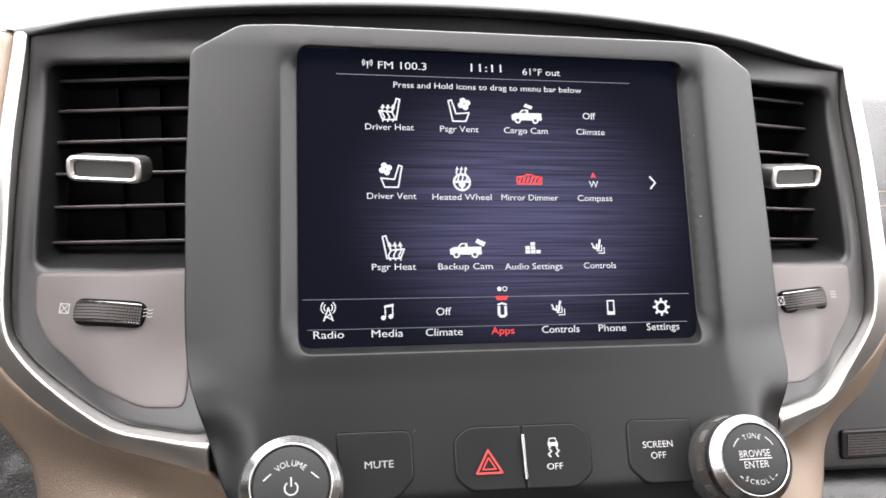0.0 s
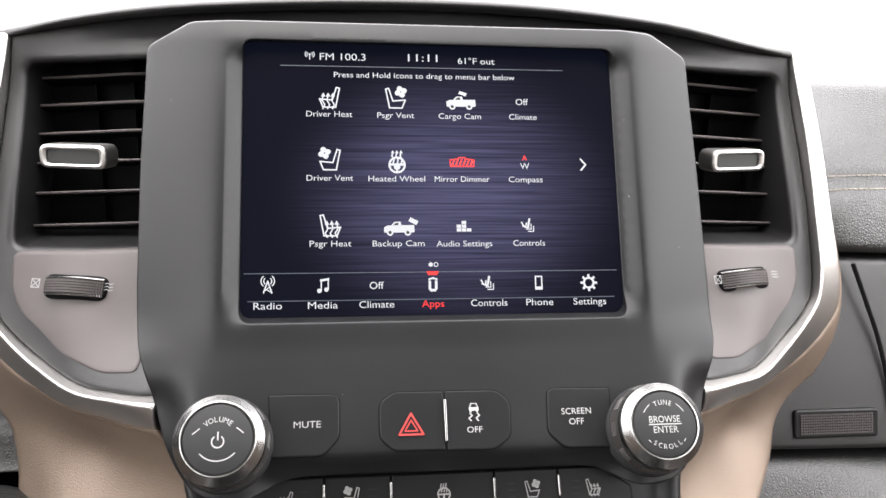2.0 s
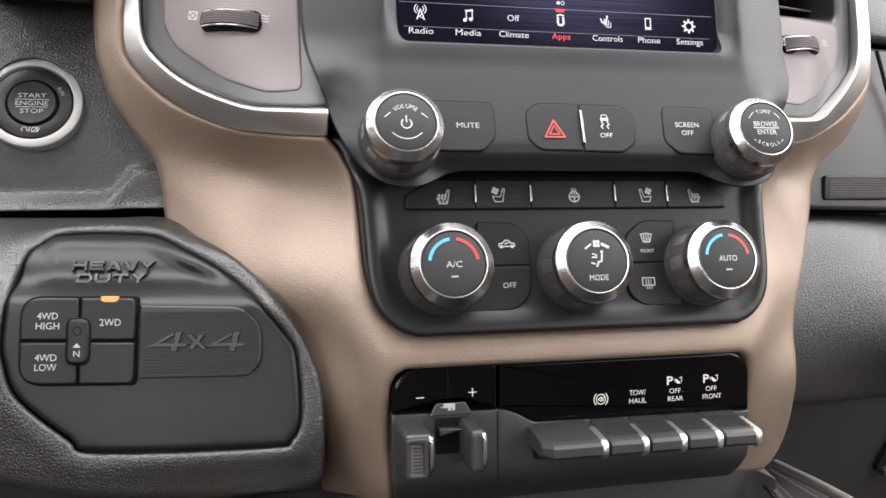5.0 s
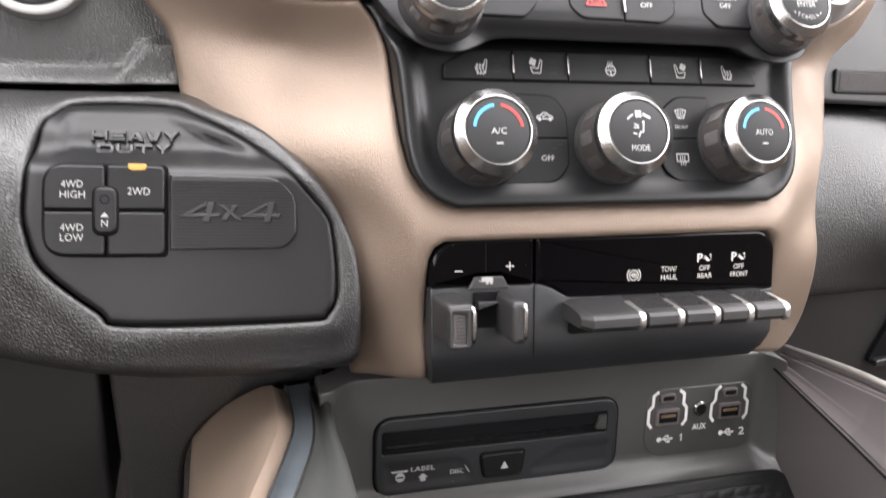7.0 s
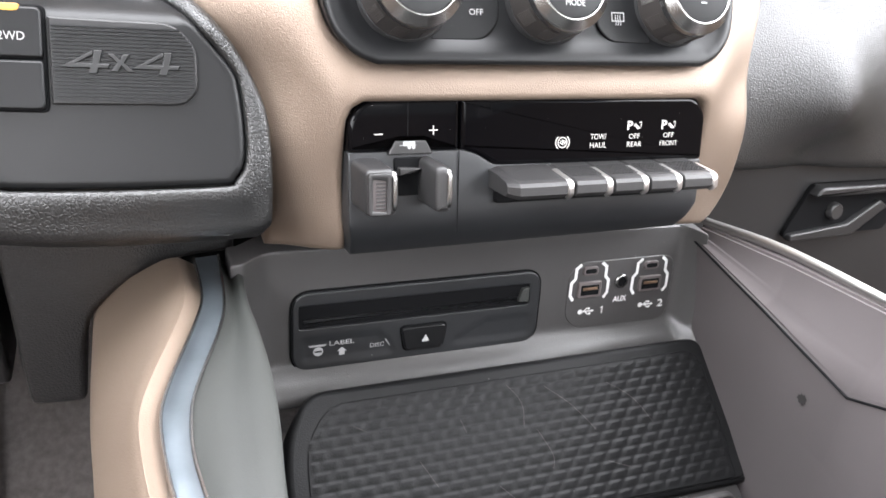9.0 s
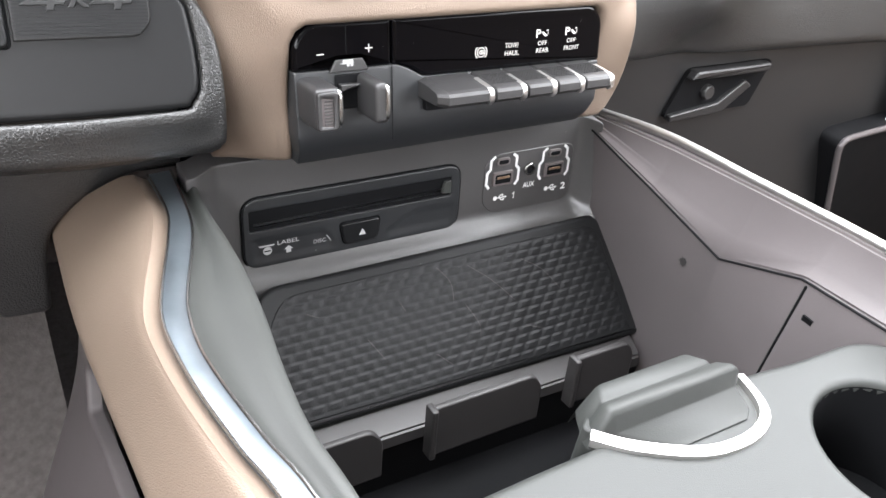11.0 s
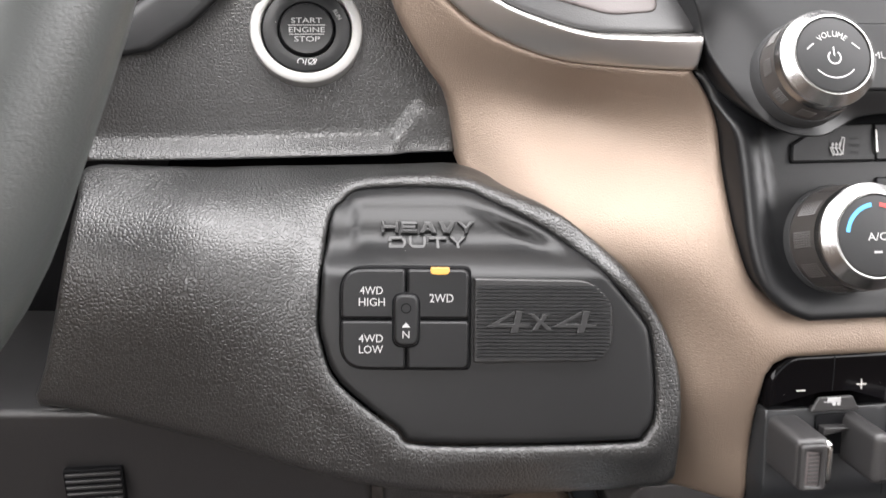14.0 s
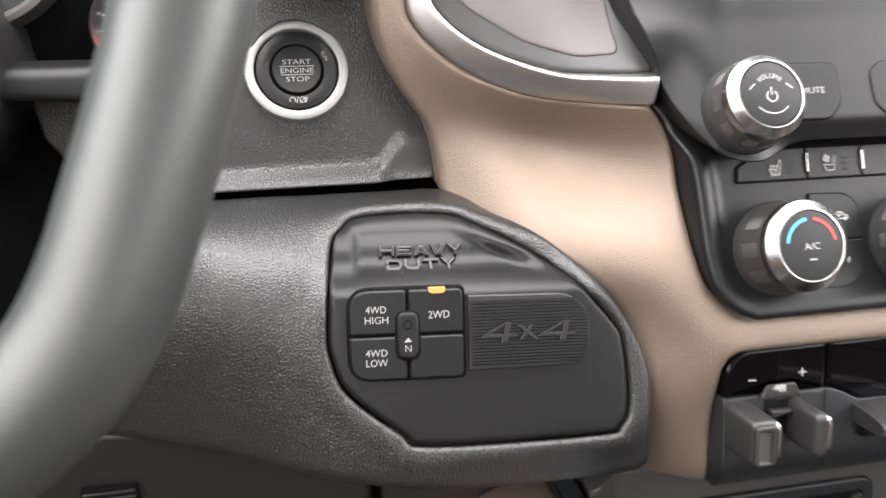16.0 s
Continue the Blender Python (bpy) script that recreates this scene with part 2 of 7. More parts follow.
def sheet(name, outline, depth, mat, parent=None, label="", step=0.004, edge=0.004, back=0.012, holes=(), hole_edge=0.003, creases=()):
    """A moulded panel seen from the front: an outline in (x, z), a depth y over it, a rounded rim and turned-back sides."""
    loops = [resample(outline, step)] + [resample(h, step) for h in holes]
    edges = [edge] + [hole_edge] * len(holes)
    rim = np.array([p for loop in loops for p in loop])
    lo, hi = rim.min(0), rim.max(0)
    gx, gz = np.meshgrid(np.arange(lo[0], hi[0], step), np.arange(lo[1], hi[1], step))
    pts = np.c_[gx.ravel(), gz.ravel()]
    pts[:, 0] += (np.round((pts[:, 1] - lo[1]) / step) % 2) * step * 0.5
    sets = []
    for loop, r in zip(loops, edges):
        a = np.array(loop)
        t = np.roll(a, -1, axis=0) - np.roll(a, 1, axis=0)
        nrm = np.c_[-t[:, 1], t[:, 0]] / np.maximum(np.linalg.norm(t, axis=1), 1e-9)[:, None]
        for k in (0.1, 0.35, 0.7, 1.05):
            for s in (1, -1):
                q = a + s * nrm * r * k
                sets.append(q[distance(q, loop) > 0.9 * r * k])
    keep_in = lambda q: inside(q, loops[0]) & ~np.any([inside(q, h) for h in loops[1:]] or [np.zeros(len(q), bool)], axis=0)
    wide = np.min([distance(pts, loop) - r * 1.15 for loop, r in zip(loops, edges)], axis=0)
    pts = pts[(wide > step * 0.35)]
    for line in creases:
        pts = pts[distance(pts, line) > step * 0.4]
    free = np.vstack([pts] + sets)
    free = free[keep_in(free)]
    verts = np.vstack([rim, free])
    cons, base = [], 0
    for loop in loops:
        cons += [(base + i, base + (i + 1) % len(loop)) for i in range(len(loop))]
        base += len(loop)
    for line in creases:
        a = np.array(line, float)
        k = max(2, int(np.linalg.norm(a[1] - a[0]) / step))
        cons += [(len(verts) + i, len(verts) + i + 1) for i in range(k)]
        verts = np.vstack([verts, a[0] + (a[1] - a[0]) * np.linspace(0, 1, k + 1)[:, None]])
    from_cdt = delaunay_2d_cdt([Vector(v) for v in verts], cons, [], 0, 1e-6)
    vv = np.array([tuple(v) for v in from_cdt[0]])
    ff = np.array([f for f in from_cdt[2] if len(f) == 3])
    mid = vv[ff].mean(axis=1)
    ff = ff[keep_in(mid)]
    y = depth(vv).astype(float)
    for loop, r in zip(loops, edges):
        d = np.clip(distance(vv, loop) / r, 0, 1)
        y = y + r * (1 - np.sqrt(np.clip(1 - (1 - d) ** 2, 0, 1)))
    p3 = np.c_[vv[:, 0], y, vv[:, 1]]
    a, b, c = p3[ff[:, 0]], p3[ff[:, 1]], p3[ff[:, 2]]
    flip = np.cross(b - a, c - a)[:, 1] > 0
    ff[flip] = ff[flip][:, ::-1]
    seen = {}
    for f in ff:
        for i, j in ((f[0], f[1]), (f[1], f[2]), (f[2], f[0])):
            seen[(int(i), int(j))] = 1
    open_edges = [e for e in seen if (e[1], e[0]) not in seen]
    behind = {}
    allv, faces = [tuple(v) for v in p3], [tuple(int(i) for i in f) for f in ff]
    for i, j in open_edges:
        for k in (i, j):
            if k not in behind:
                behind[k] = len(allv)
                allv.append((p3[k][0], p3[k][1] + back, p3[k][2]))
        faces.append((j, i, behind[i], behind[j]))
    me = bpy.data.meshes.new(name)
    me.from_pydata(allv, [], faces)
    me.update()
    return link_mesh(name, me, mat, parent, label)


def offset(loop, d):
    """The closed outline moved inwards by d (for counter-clockwise or clockwise outlines alike)."""
    a = np.array(loop)
    area = np.sum(a[:, 0] * np.roll(a[:, 1], -1) - np.roll(a[:, 0], -1) * a[:, 1])
    s = 1 if area > 0 else -1
    e = np.roll(a, -1, axis=0) - a
    n = np.c_[-e[:, 1], e[:, 0]] * s / np.maximum(np.linalg.norm(e, axis=1), 1e-9)[:, None]
    m = n + np.roll(n, 1, axis=0)
    m = m / np.maximum(np.linalg.norm(m, axis=1), 1e-9)[:, None]
    k = np.clip(np.sum(m * n, axis=1), 0.5, 1)
    return [tuple(v) for v in a + m * (d / k)[:, None]]


def add_slab(bm, outline, front, back, bevel=0.0005, seg=2):
    """A bevelled block with that outline in (x, z), from y = front to y = back."""
    rows = [(outline, back)]
    for k in range(seg + 1):
        a = math.pi / 2 * k / seg
        rows.append((offset(outline, bevel * (1 - math.cos(a))), front + bevel * (1 - math.sin(a))))
    made = [[bm.verts.new((x, y, z)) for x, z in loop] for loop, y in rows]
    for low, high in zip(made, made[1:]):
        for i in range(len(low)):
            j = (i + 1) % len(low)
            bm.faces.new((low[i], low[j], high[j], high[i]))
    bm.faces.new(made[-1])
    bm.faces.new(made[0][::-1])


def part(name, bm, mat, parent, label="", smooth=False):
    bmesh.ops.recalc_face_normals(bm, faces=bm.faces)
    me = bpy.data.meshes.new(name)
    bm.to_mesh(me)
    bm.free()
    ob = link_mesh(name, me, mat, parent, label, smooth=False)
    if smooth:
        me.set_sharp_from_angle(angle=radians(50))
        me.polygons.foreach_set("use_smooth", [len(p.vertices) <= 4 for p in me.polygons])
    return ob


def slab(name, outline, front, back, mat, parent, label="", bevel=0.0005, seg=2):
    bm = bmesh.new()
    add_slab(bm, outline, front, back, bevel, seg)
    return part(name, bm, mat, parent, label, smooth=True)


def rim_slab(name, outer, inner, front, back, mat, parent, label="", bevel=0.0016):
    """A frame between two outlines with as many points each: rounded outer edge, sloping inner edge."""
    bm = bmesh.new()
    rows = [(outer, back)]
    for k in range(4):
        a = math.pi / 2 * k / 3
        rows.append((offset(outer, bevel * (1 - math.cos(a))), front + bevel * (1 - math.sin(a))))
    rows += [(offset(inner, -bevel * 0.6), front), (inner, front + bevel * 0.5), (inner, back)]
    made = [[bm.verts.new((x, y, z)) for x, z in loop] for loop, y in rows]
    for low, high in zip(made, made[1:]):
        for i in range(len(low)):
            j = (i + 1) % len(low)
            bm.faces.new((low[i], low[j], high[j], high[i]))
    return part(name, bm, mat, parent, label, smooth=True)


def box(x0, x1, z0, z1):
    return [(x0, z0), (x1, z0), (x1, z1), (x0, z1)]


def circle(x, z, r, n=40, a0=0.0, a1=360.0):
    k = n if abs(a1 - a0) >= 360 else n + 1
    return [(x + r * math.cos(radians(a0 + (a1 - a0) * i / n)), z + r * math.sin(radians(a0 + (a1 - a0) * i / n))) for i in range(k)]


def lathe(name, profile, mat, parent, label="", at=(0, 0), seg=64, close=True):
    """A turned part: profile of (radius, y) round the axis that points out of the panel."""
    bm = bmesh.new()
    rows = []
    for r, y in profile:
        rows.append([bm.verts.new((at[0] + r * math.cos(2 * math.pi * i / seg), y, at[1] + r * math.sin(2 * math.pi * i / seg))) for i in range(seg)])
    for a, b in zip(rows, rows[1:]):
        for i in range(seg):
            j = (i + 1) % seg
            bm.faces.new((a[i], a[j], b[j], b[i]))
    if close:
        bm.faces.new(rows[-1])
    return part(name, bm, mat, parent, label, smooth=True)


def tube(bm, path, radius, seg=10, closed=False):
    """A round bar along a line of points."""
    p = [Vector(q) for q in path]
    n = len(p)
    rows, up = [], Vector((0.13, 0.21, 0.97))
    for i in range(n):
        a = p[i - 1] if (i or closed) else p[i]
        b = p[(i + 1) % n] if (i < n - 1 or closed) else p[i]
        t = (b - a).normalized()
        s = t.cross(up).normalized()
        u = s.cross(t)
        r = radius[i] if isinstance(radius, (list, tuple)) else radius
        rows.append([bm.verts.new(p[i] + (s * math.cos(2 * math.pi * k / seg) + u * math.sin(2 * math.pi * k / seg)) * r) for k in range(seg)])
    for i in range(n if closed else n - 1):
        a, b = rows[i], rows[(i + 1) % n]
        for k in range(seg):
            bm.faces.new((a[k], a[(k + 1) % seg], b[(k + 1) % seg], b[k]))
    if not closed:
        bm.faces.new(rows[0][::-1])
        bm.faces.new(rows[-1])


def loft(name, rows, mat, parent=None, label="", per=(4, 4), closed=False):
    """A smooth skin through rows of places, each row with as many places as the others."""
    across = [spline(r, per[1], closed) for r in rows]
    lines = [spline([row[i] for row in across], per[0]) for i in range(len(across[0]))]
    verts = [v for line in lines for v in line]
    n, m = len(lines), len(lines[0])
    faces = [(i * m + j, i * m + j + 1, ((i + 1) % n) * m + j + 1, ((i + 1) % n) * m + j) for i in range(n if closed else n - 1) for j in range(m - 1)]
    me = bpy.data.meshes.new(name)
    me.from_pydata(verts, [], faces)
    me.update()
    return link_mesh(name, me, mat, parent, label)


def block(name, x, y, z, mat, parent=None, label="", bevel=0.003):
    """A bevelled box between two values on each axis."""
    bm = bmesh.new()
    bmesh.ops.create_cube(bm, size=1, matrix=Matrix.Translation(((x[0] + x[1]) / 2, (y[0] + y[1]) / 2, (z[0] + z[1]) / 2)) @ Matrix.Diagonal((x[1] - x[0], y[1] - y[0], z[1] - z[0], 1)))
    if bevel:
        bmesh.ops.bevel(bm, geom=bm.edges[:], offset=bevel, segments=2, affect="EDGES")
    return part(name, bm, mat, parent, label, smooth=True)


def thing(name, label, category, m=None, group="", kind=""):
    ob = new(name)
    ob.empty_display_size = 0.02
    if m is not None:
        ob.matrix_world = m
    return tagged(ob, label, category, group, kind)


def panel_pose(y, z, tilt, x=0.0, yaw=0.0):
    """The pose of a panel face: x to the right, z up along the face, y into the dash."""
    return Matrix.Translation((x, y, z)) @ Matrix.Rotation(radians(yaw), 4, "Z") @ Matrix.Rotation(radians(-tilt), 4, "X")


LETTERS = {}


def letter_mesh(text, lean=0.0, bold=0.0, thick=0.0):
    cu = bpy.data.curves.new("letters", "FONT")
    cu.body, cu.size, cu.align_x, cu.align_y = text, 1.0, "CENTER", "BOTTOM_BASELINE"
    cu.extrude, cu.offset, cu.shear, cu.resolution_u = thick, bold, lean, 3
    ob = new("letters", cu)
    me = bpy.data.meshes.new_from_object(ob.evaluated_get(bpy.context.evaluated_depsgraph_get()))
    bpy.data.objects.remove(ob)
    bpy.data.curves.remove(cu)
    return me


def words(text, cap, x, z, mat, parent, y=-0.0002, width=0.0, bold=0.0, lean=0.0, label="", name="legend", turn=0.0, thick=0.0):
    """Lettering on a panel face: capitals cap high, centred on (x, z), as wide as width where that is given."""
    me = letter_mesh(text, lean, bold, thick)
    n = len(me.vertices)
    co = np.empty(n * 3)
    me.vertices.foreach_get("co", co)
    co = co.reshape(-1, 3)
    k = cap / 0.70
    sx = width / (co[:, 0].max() - co[:, 0].min()) if width else k * 0.92
    mid = (co[:, 0].max() + co[:, 0].min()) / 2
    out = np.c_[(co[:, 0] - mid) * sx, -co[:, 2] * k, (co[:, 1] - 0.35) * k]
    me.vertices.foreach_set("co", out.ravel())
    me.materials.clear()
    ob = link_mesh(name, me, mat, parent, label, smooth=False)
    ob.location = (x, y, z)
    ob.rotation_euler = (0, radians(-turn), 0)
    return ob


class Drawing:
    """Flat printed or lit shapes on a panel face."""

    def __init__(self, y=-0.0002, scale=1.0, x=0.0, z=0.0, turn=0.0):
        self.bm, self.y, self.s, self.x, self.z = bmesh.new(), y, scale, x, z
        self.c, self.n = math.cos(radians(turn)), math.sin(radians(turn))

    def poly(self, pts):
        v = [self.bm.verts.new((self.x + self.s * (a * self.c - b * self.n), self.y, self.z + self.s * (a * self.n + b * self.c))) for a, b in pts]
        self.bm.faces.new(v)
        return self

    def line(self, pts, w, closed=False):
        p = [Vector(q) for q in pts]
        pairs = list(zip(p, p[1:])) + ([(p[-1], p[0])] if closed else [])
        for a, b in pairs:
            d = (b - a).normalized() * w / 2
            n = Vector((-d.y, d.x))
            self.poly([a - d * 0.7 + n, a - d * 0.7 - n, b + d * 0.7 - n, b + d * 0.7 + n])
        return self

    def arc(self, x, z, r, w, a0=0, a1=360, n=24):
        p = circle(x, z, r - w / 2, n, a0, a1)
        q = circle(x, z, r + w / 2, n, a0, a1)
        k = len(p)
        for i in range(k if abs(a1 - a0) >= 360 else k - 1):
            j = (i + 1) % k
            self.poly([p[i], q[i], q[j], p[j]])
        return self

    def disc(self, x, z, r, n=20):
        return self.poly(circle(x, z, r, n))

    def done(self, name, mat, parent, label=""):
        return part(name, self.bm, mat, parent, label)

# ---- dashboard: the large moulded panels ----
WING = [(-0.137, 0.636, 0.318), (-0.18, 0.640, 0.3415), (-0.225, 0.675, 0.379), (-0.24, 0.72, 0.402), (-0.24, 0.80, 0.434),
        (-0.14, 0.605, 0.333), (-0.17, 0.600, 0.361), (-0.21, 0.606, 0.3815), (-0.135, 0.580, 0.319), (-0.17, 0.578, 0.345),
        (-0.21, 0.583, 0.375), (-0.227, 0.570, 0.382), (-0.13, 0.56, 0.296), (-0.16, 0.56, 0.315), (-0.19, 0.555, 0.335),
        (-0.12, 0.53, 0.279), (-0.145, 0.52, 0.300), (-0.105, 0.50, 0.268), (-0.14, 0.49, 0.290), (-0.105, 0.44, 0.270), (-0.136, 0.43, 0.302),
        (0.0, 0.53, 0.276), (0.0, 0.515, 0.266), (0.0, 0.50, 0.268), (0.0, 0.60, 0.30), (-0.055, 0.53, 0.276), (-0.055, 0.515, 0.266), (-0.055, 0.50, 0.268), (-0.095, 0.515, 0.267)]
BAR = [(0.055, 0.53, 0.276), (0.055, 0.515, 0.266), (0.055, 0.50, 0.268), (0.095, 0.515, 0.267)]
LEG = [(0.12, 0.53, 0.277), (0.132, 0.52, 0.279), (0.105, 0.50, 0.268), (0.138, 0.50, 0.273), (0.105, 0.44, 0.270), (0.145, 0.46, 0.275), (0.144, 0.44, 0.278)]
trim_skin = Depth(WING + [(-x, z, y) for x, z, y in WING if x < -0.0 and (z > 0.54)] + LEG + BAR)



def trim_depth(at):
    """The moulded skin, with an even rounded bar between the climate panel and the switch bank."""
    x, z = np.abs(at[:, 0]), at[:, 1]
    bar = 0.2668 + 26.0 * np.maximum(z - 0.5135, 0) ** 2 + 6.0 * np.maximum(0.5135 - z, 0) ** 2
    w = smooth_step((0.122 - x) / 0.035) * smooth_step((0.552 - z) / 0.012) * smooth_step((z - 0.470) / 0.03)
    return trim_skin(at) * (1 - w) + bar * w


# the wide bronze surround: wings beside the vents, column sides, bar and legs, as one moulding
CHROME_OUT = [(-0.236, 0.814), (-0.241, 0.765), (-0.242, 0.714), (-0.2445, 0.674), (-0.2395, 0.657), (-0.217, 0.6375), (-0.187, 0.6270), (-0.159, 0.6265), (-0.134, 0.6285)]
CHROME_OUT_RIGHT = [(0.2400, 0.814), (0.2450, 0.765), (0.2485, 0.714), (0.2525, 0.673), (0.2475, 0.655), (0.223, 0.6345), (0.190, 0.6265), (0.159, 0.6265), (0.134, 0.6285)]
CHROME_IN = [(-0.229, 0.814), (-0.233, 0.765), (-0.234, 0.714), (-0.234, 0.678), (-0.227, 0.663), (-0.207, 0.649), (-0.178, 0.641), (-0.157, 0.641), (-0.134, 0.643)]
COLUMN = [(-0.134, 0.6270), (-0.126, 0.617), (-0.1195, 0.602), (-0.1175, 0.58), (-0.1165, 0.562), (-0.1125, 0.547), (-0.103, 0.537), (-0.092, 0.5325)]
OUTER = [(-0.252, 0.814), (-0.257, 0.765), (-0.260, 0.714), (-0.262, 0.668), (-0.256, 0.640), (-0.243, 0.617), (-0.2325, 0.602), (-0.2285, 0.585), (-0.2265, 0.568)]
POD_SIDE = [(-0.2265, 0.568), (-0.211, 0.553), (-0.190, 0.543), (-0.167, 0.527), (-0.1535, 0.512), (-0.1445, 0.499), (-0.137, 0.46), (-0.137, 0.421)]
flip_x = lambda pts: [(-x, z) for x, z in pts]
left_side = spline(OUTER, 4)[:-1] + spline(POD_SIDE, 4)
RIGHT = [(0.243, 0.617), (0.226, 0.604), (0.214, 0.590), (0.205, 0.575), (0.184, 0.563), (0.161, 0.551), (0.1485, 0.537), (0.1440, 0.520), (0.1435, 0.500), (0.1450, 0.468), (0.1450, 0.446), (0.140, 0.434), (0.132, 0.4285)]
OUTER_RIGHT = [(0.2425, 0.814), (0.247, 0.765), (0.251, 0.714), (0.258, 0.668), (0.2545, 0.640), (0.243, 0.617)]
right_side = spline(OUTER_RIGHT, 4)[:-1] + spline(RIGHT, 4)
inner_left = spline(CHROME_OUT, 4) + spline(COLUMN, 4)
inner_right = spline(CHROME_OUT_RIGHT, 4) + flip_x(spline(COLUMN, 4))
leg_left = [(-0.101, 0.433), (-0.1045, 0.47), (-0.1045, 0.505), (-0.102, 0.511), (-0.097, 0.514)]
trim_outline = left_side + leg_left + flip_x(leg_left)[::-1] + right_side[::-1] + inner_right + inner_left[::-1]
trim = sheet("trim_surround", trim_outline, trim_depth, TAN, edge=0.0045, back=0.03, step=0.0038)
tagged(trim, "satin bronze moulded surround of the centre stack", "dashboard trim", kind="structure")

for side, name in ((1, "trim_strip"), (-1, "trim_strip")):
    out, inn = (CHROME_OUT, CHROME_IN) if side == 1 else (CHROME_OUT_RIGHT, flip_x(CHROME_IN))
    strip = sheet(name, spline(out, 4) + spline(inn, 4)[::-1], lambda at: trim_depth(at) - 0.0015, CHROME, edge=0.0018, back=0.02, step=0.0025)
    tagged(strip, "bright chrome strip that edges the bronze surround", "chrome trim", group="chrome strips of the surround", kind="structure")

# dark wing housings round the air vents, with the vent openings cut through
HOUSING = [(-0.232, 0.812, 0.437), (-0.233, 0.714, 0.403), (-0.233, 0.669, 0.388), (-0.206, 0.648, 0.370), (-0.176, 0.641, 0.345), (-0.14, 0.643, 0.326),
           (-0.21, 0.685, 0.388), (-0.15, 0.70, 0.380), (-0.15, 0.66, 0.352), (-0.185, 0.67, 0.367), (-0.22, 0.75, 0.418), (-0.22, 0.79, 0.435),
           (-0.15, 0.75, 0.41), (-0.15, 0.80, 0.425), (-0.15, 0.825, 0.437), (-0.19, 0.822, 0.437), (0.0, 0.835, 0.437), (0.0, 0.70, 0.40)]
housing_depth = Depth(HOUSING, mirror=True)
hood_line = [(-0.236, 0.8140), (-0.195, 0.8245), (-0.14, 0.8328), (-0.07, 0.8376), (0.0, 0.8392), (0.07, 0.8374), (0.14, 0.8306), (0.195, 0.8198), (0.237, 0.8125)]
housing_outline = (spline(CHROME_IN, 3) + [(-0.125, 0.643), (-0.125, 0.80), (0.125, 0.80), (0.125, 0.643)] + flip_x(spline(CHROME_IN, 3))[::-1] + spline(hood_line, 3)[::-1][1:-1])
vent_hole_left = rounded([(-0.222, 0.7005), (-0.118, 0.705), (-0.118, 0.803), (-0.222, 0.797)], 0.006)
vent_hole_right = flip_x(vent_hole_left)
housing = sheet("dash_vent_housing", housing_outline, housing_depth, BLACK, edge=0.003, back=0.05, step=0.004, holes=[vent_hole_left, vent_hole_right], hole_edge=0.004)
tagged(housing, "dark plastic brow and vent housing over the touchscreen", "dashboard", kind="structure")

brow_rows = []
for reach, drop in ((-0.016, 0.0), (0.008, 0.0006), (0.016, 0.0022), (0.0200, 0.0046), (0.0190, 0.0068), (0.014, 0.0082), (-0.006, 0.0080)):
    brow_rows.append([(x, 0.437 - reach * max(0.02, 1 - 0.99 * (abs(x) / 0.234) ** 5), z - drop * (1 - 0.5 * (abs(x) / 0.236) ** 4)) for x, z in hood_line])
brow = loft("dash_brow", brow_rows, BLACK, per=(3, 4))
tagged(brow, "dark plastic brow that overhangs the vents and screen", "dashboard", kind="structure")

# screen and radio housing: two broad pillars, the screen opening and the button row
face_z = np.array([0.600, 0.615, 0.636, 0.655, 0.668, 0.682, 0.70, 0.75, 0.80, 0.812, 0.83])
face_y = np.array([0.276, 0.285, 0.2985, 0.3105, 0.3185, 0.3255, 0.333, 0.3535, 0.3735, 0.378, 0.388])


def radio_depth(at):
    """Two broad rounded pillars that fall back towards the vents, and a chamfer that leads in to the screen."""
    ax, z = np.abs(at[:, 0]), at[:, 1]
    y = np.interp(z, face_z, face_y)
    chamfer = 0.0065 * np.clip((0.1038 - ax) / 0.0075, 0, 1) * smooth_step((ax - 0.0915) / 0.002) * smooth_step((z - 0.6765) / 0.014) * (1 - smooth_step((z - 0.797) / 0.012))
    pillar = (0.004 + 0.011 * smooth_step((z - 0.650) / 0.03)) * np.clip((ax - 0.1060) / 0.040, 0, 1.2) ** 1.2
    return y + chamfer + pillar + 0.012 * smooth_step((ax - 0.112) / 0.022) * smooth_step((0.668 - z) / 0.03) + (0.010 - 0.005 * smooth_step((ax - 0.075) / 0.02)) * smooth_step((0.629 - z) / 0.018)


RADIO = [(-0.100, 0.8200), (-0.1225, 0.8190), (-0.1455, 0.8065), (-0.1470, 0.749), (-0.1460, 0.674), (-0.138, 0.655), (-0.131, 0.632), (-0.121, 0.617), (-0.109, 0.609), (-0.092, 0.607), (-0.080, 0.610), (-0.070, 0.6145)]
RADIO_RIGHT = [(0.100, 0.8200), (0.1185, 0.8185), (0.1410, 0.8060), (0.1430, 0.749), (0.1440, 0.674)] + flip_x(RADIO)[5:]
radio_outline = rounded(RADIO + RADIO_RIGHT[::-1], [0.002, 0.003, 0.004, 0.01, 0.02, 0.02, 0.02, 0.008, 0.008, 0.008, 0.008, 0.01] + [0.01, 0.008, 0.008, 0.008, 0.008, 0.02, 0.02, 0.02, 0.01, 0.004, 0.003, 0.002])
screen_hole = rounded([(-0.0962, 0.6785), (0.0950, 0.6785), (0.0953, 0.8095), (-0.0962, 0.8105)], 0.006)
radio = thing("radio_panel", "black plastic radio housing with touchscreen and two knobs", "car radio")
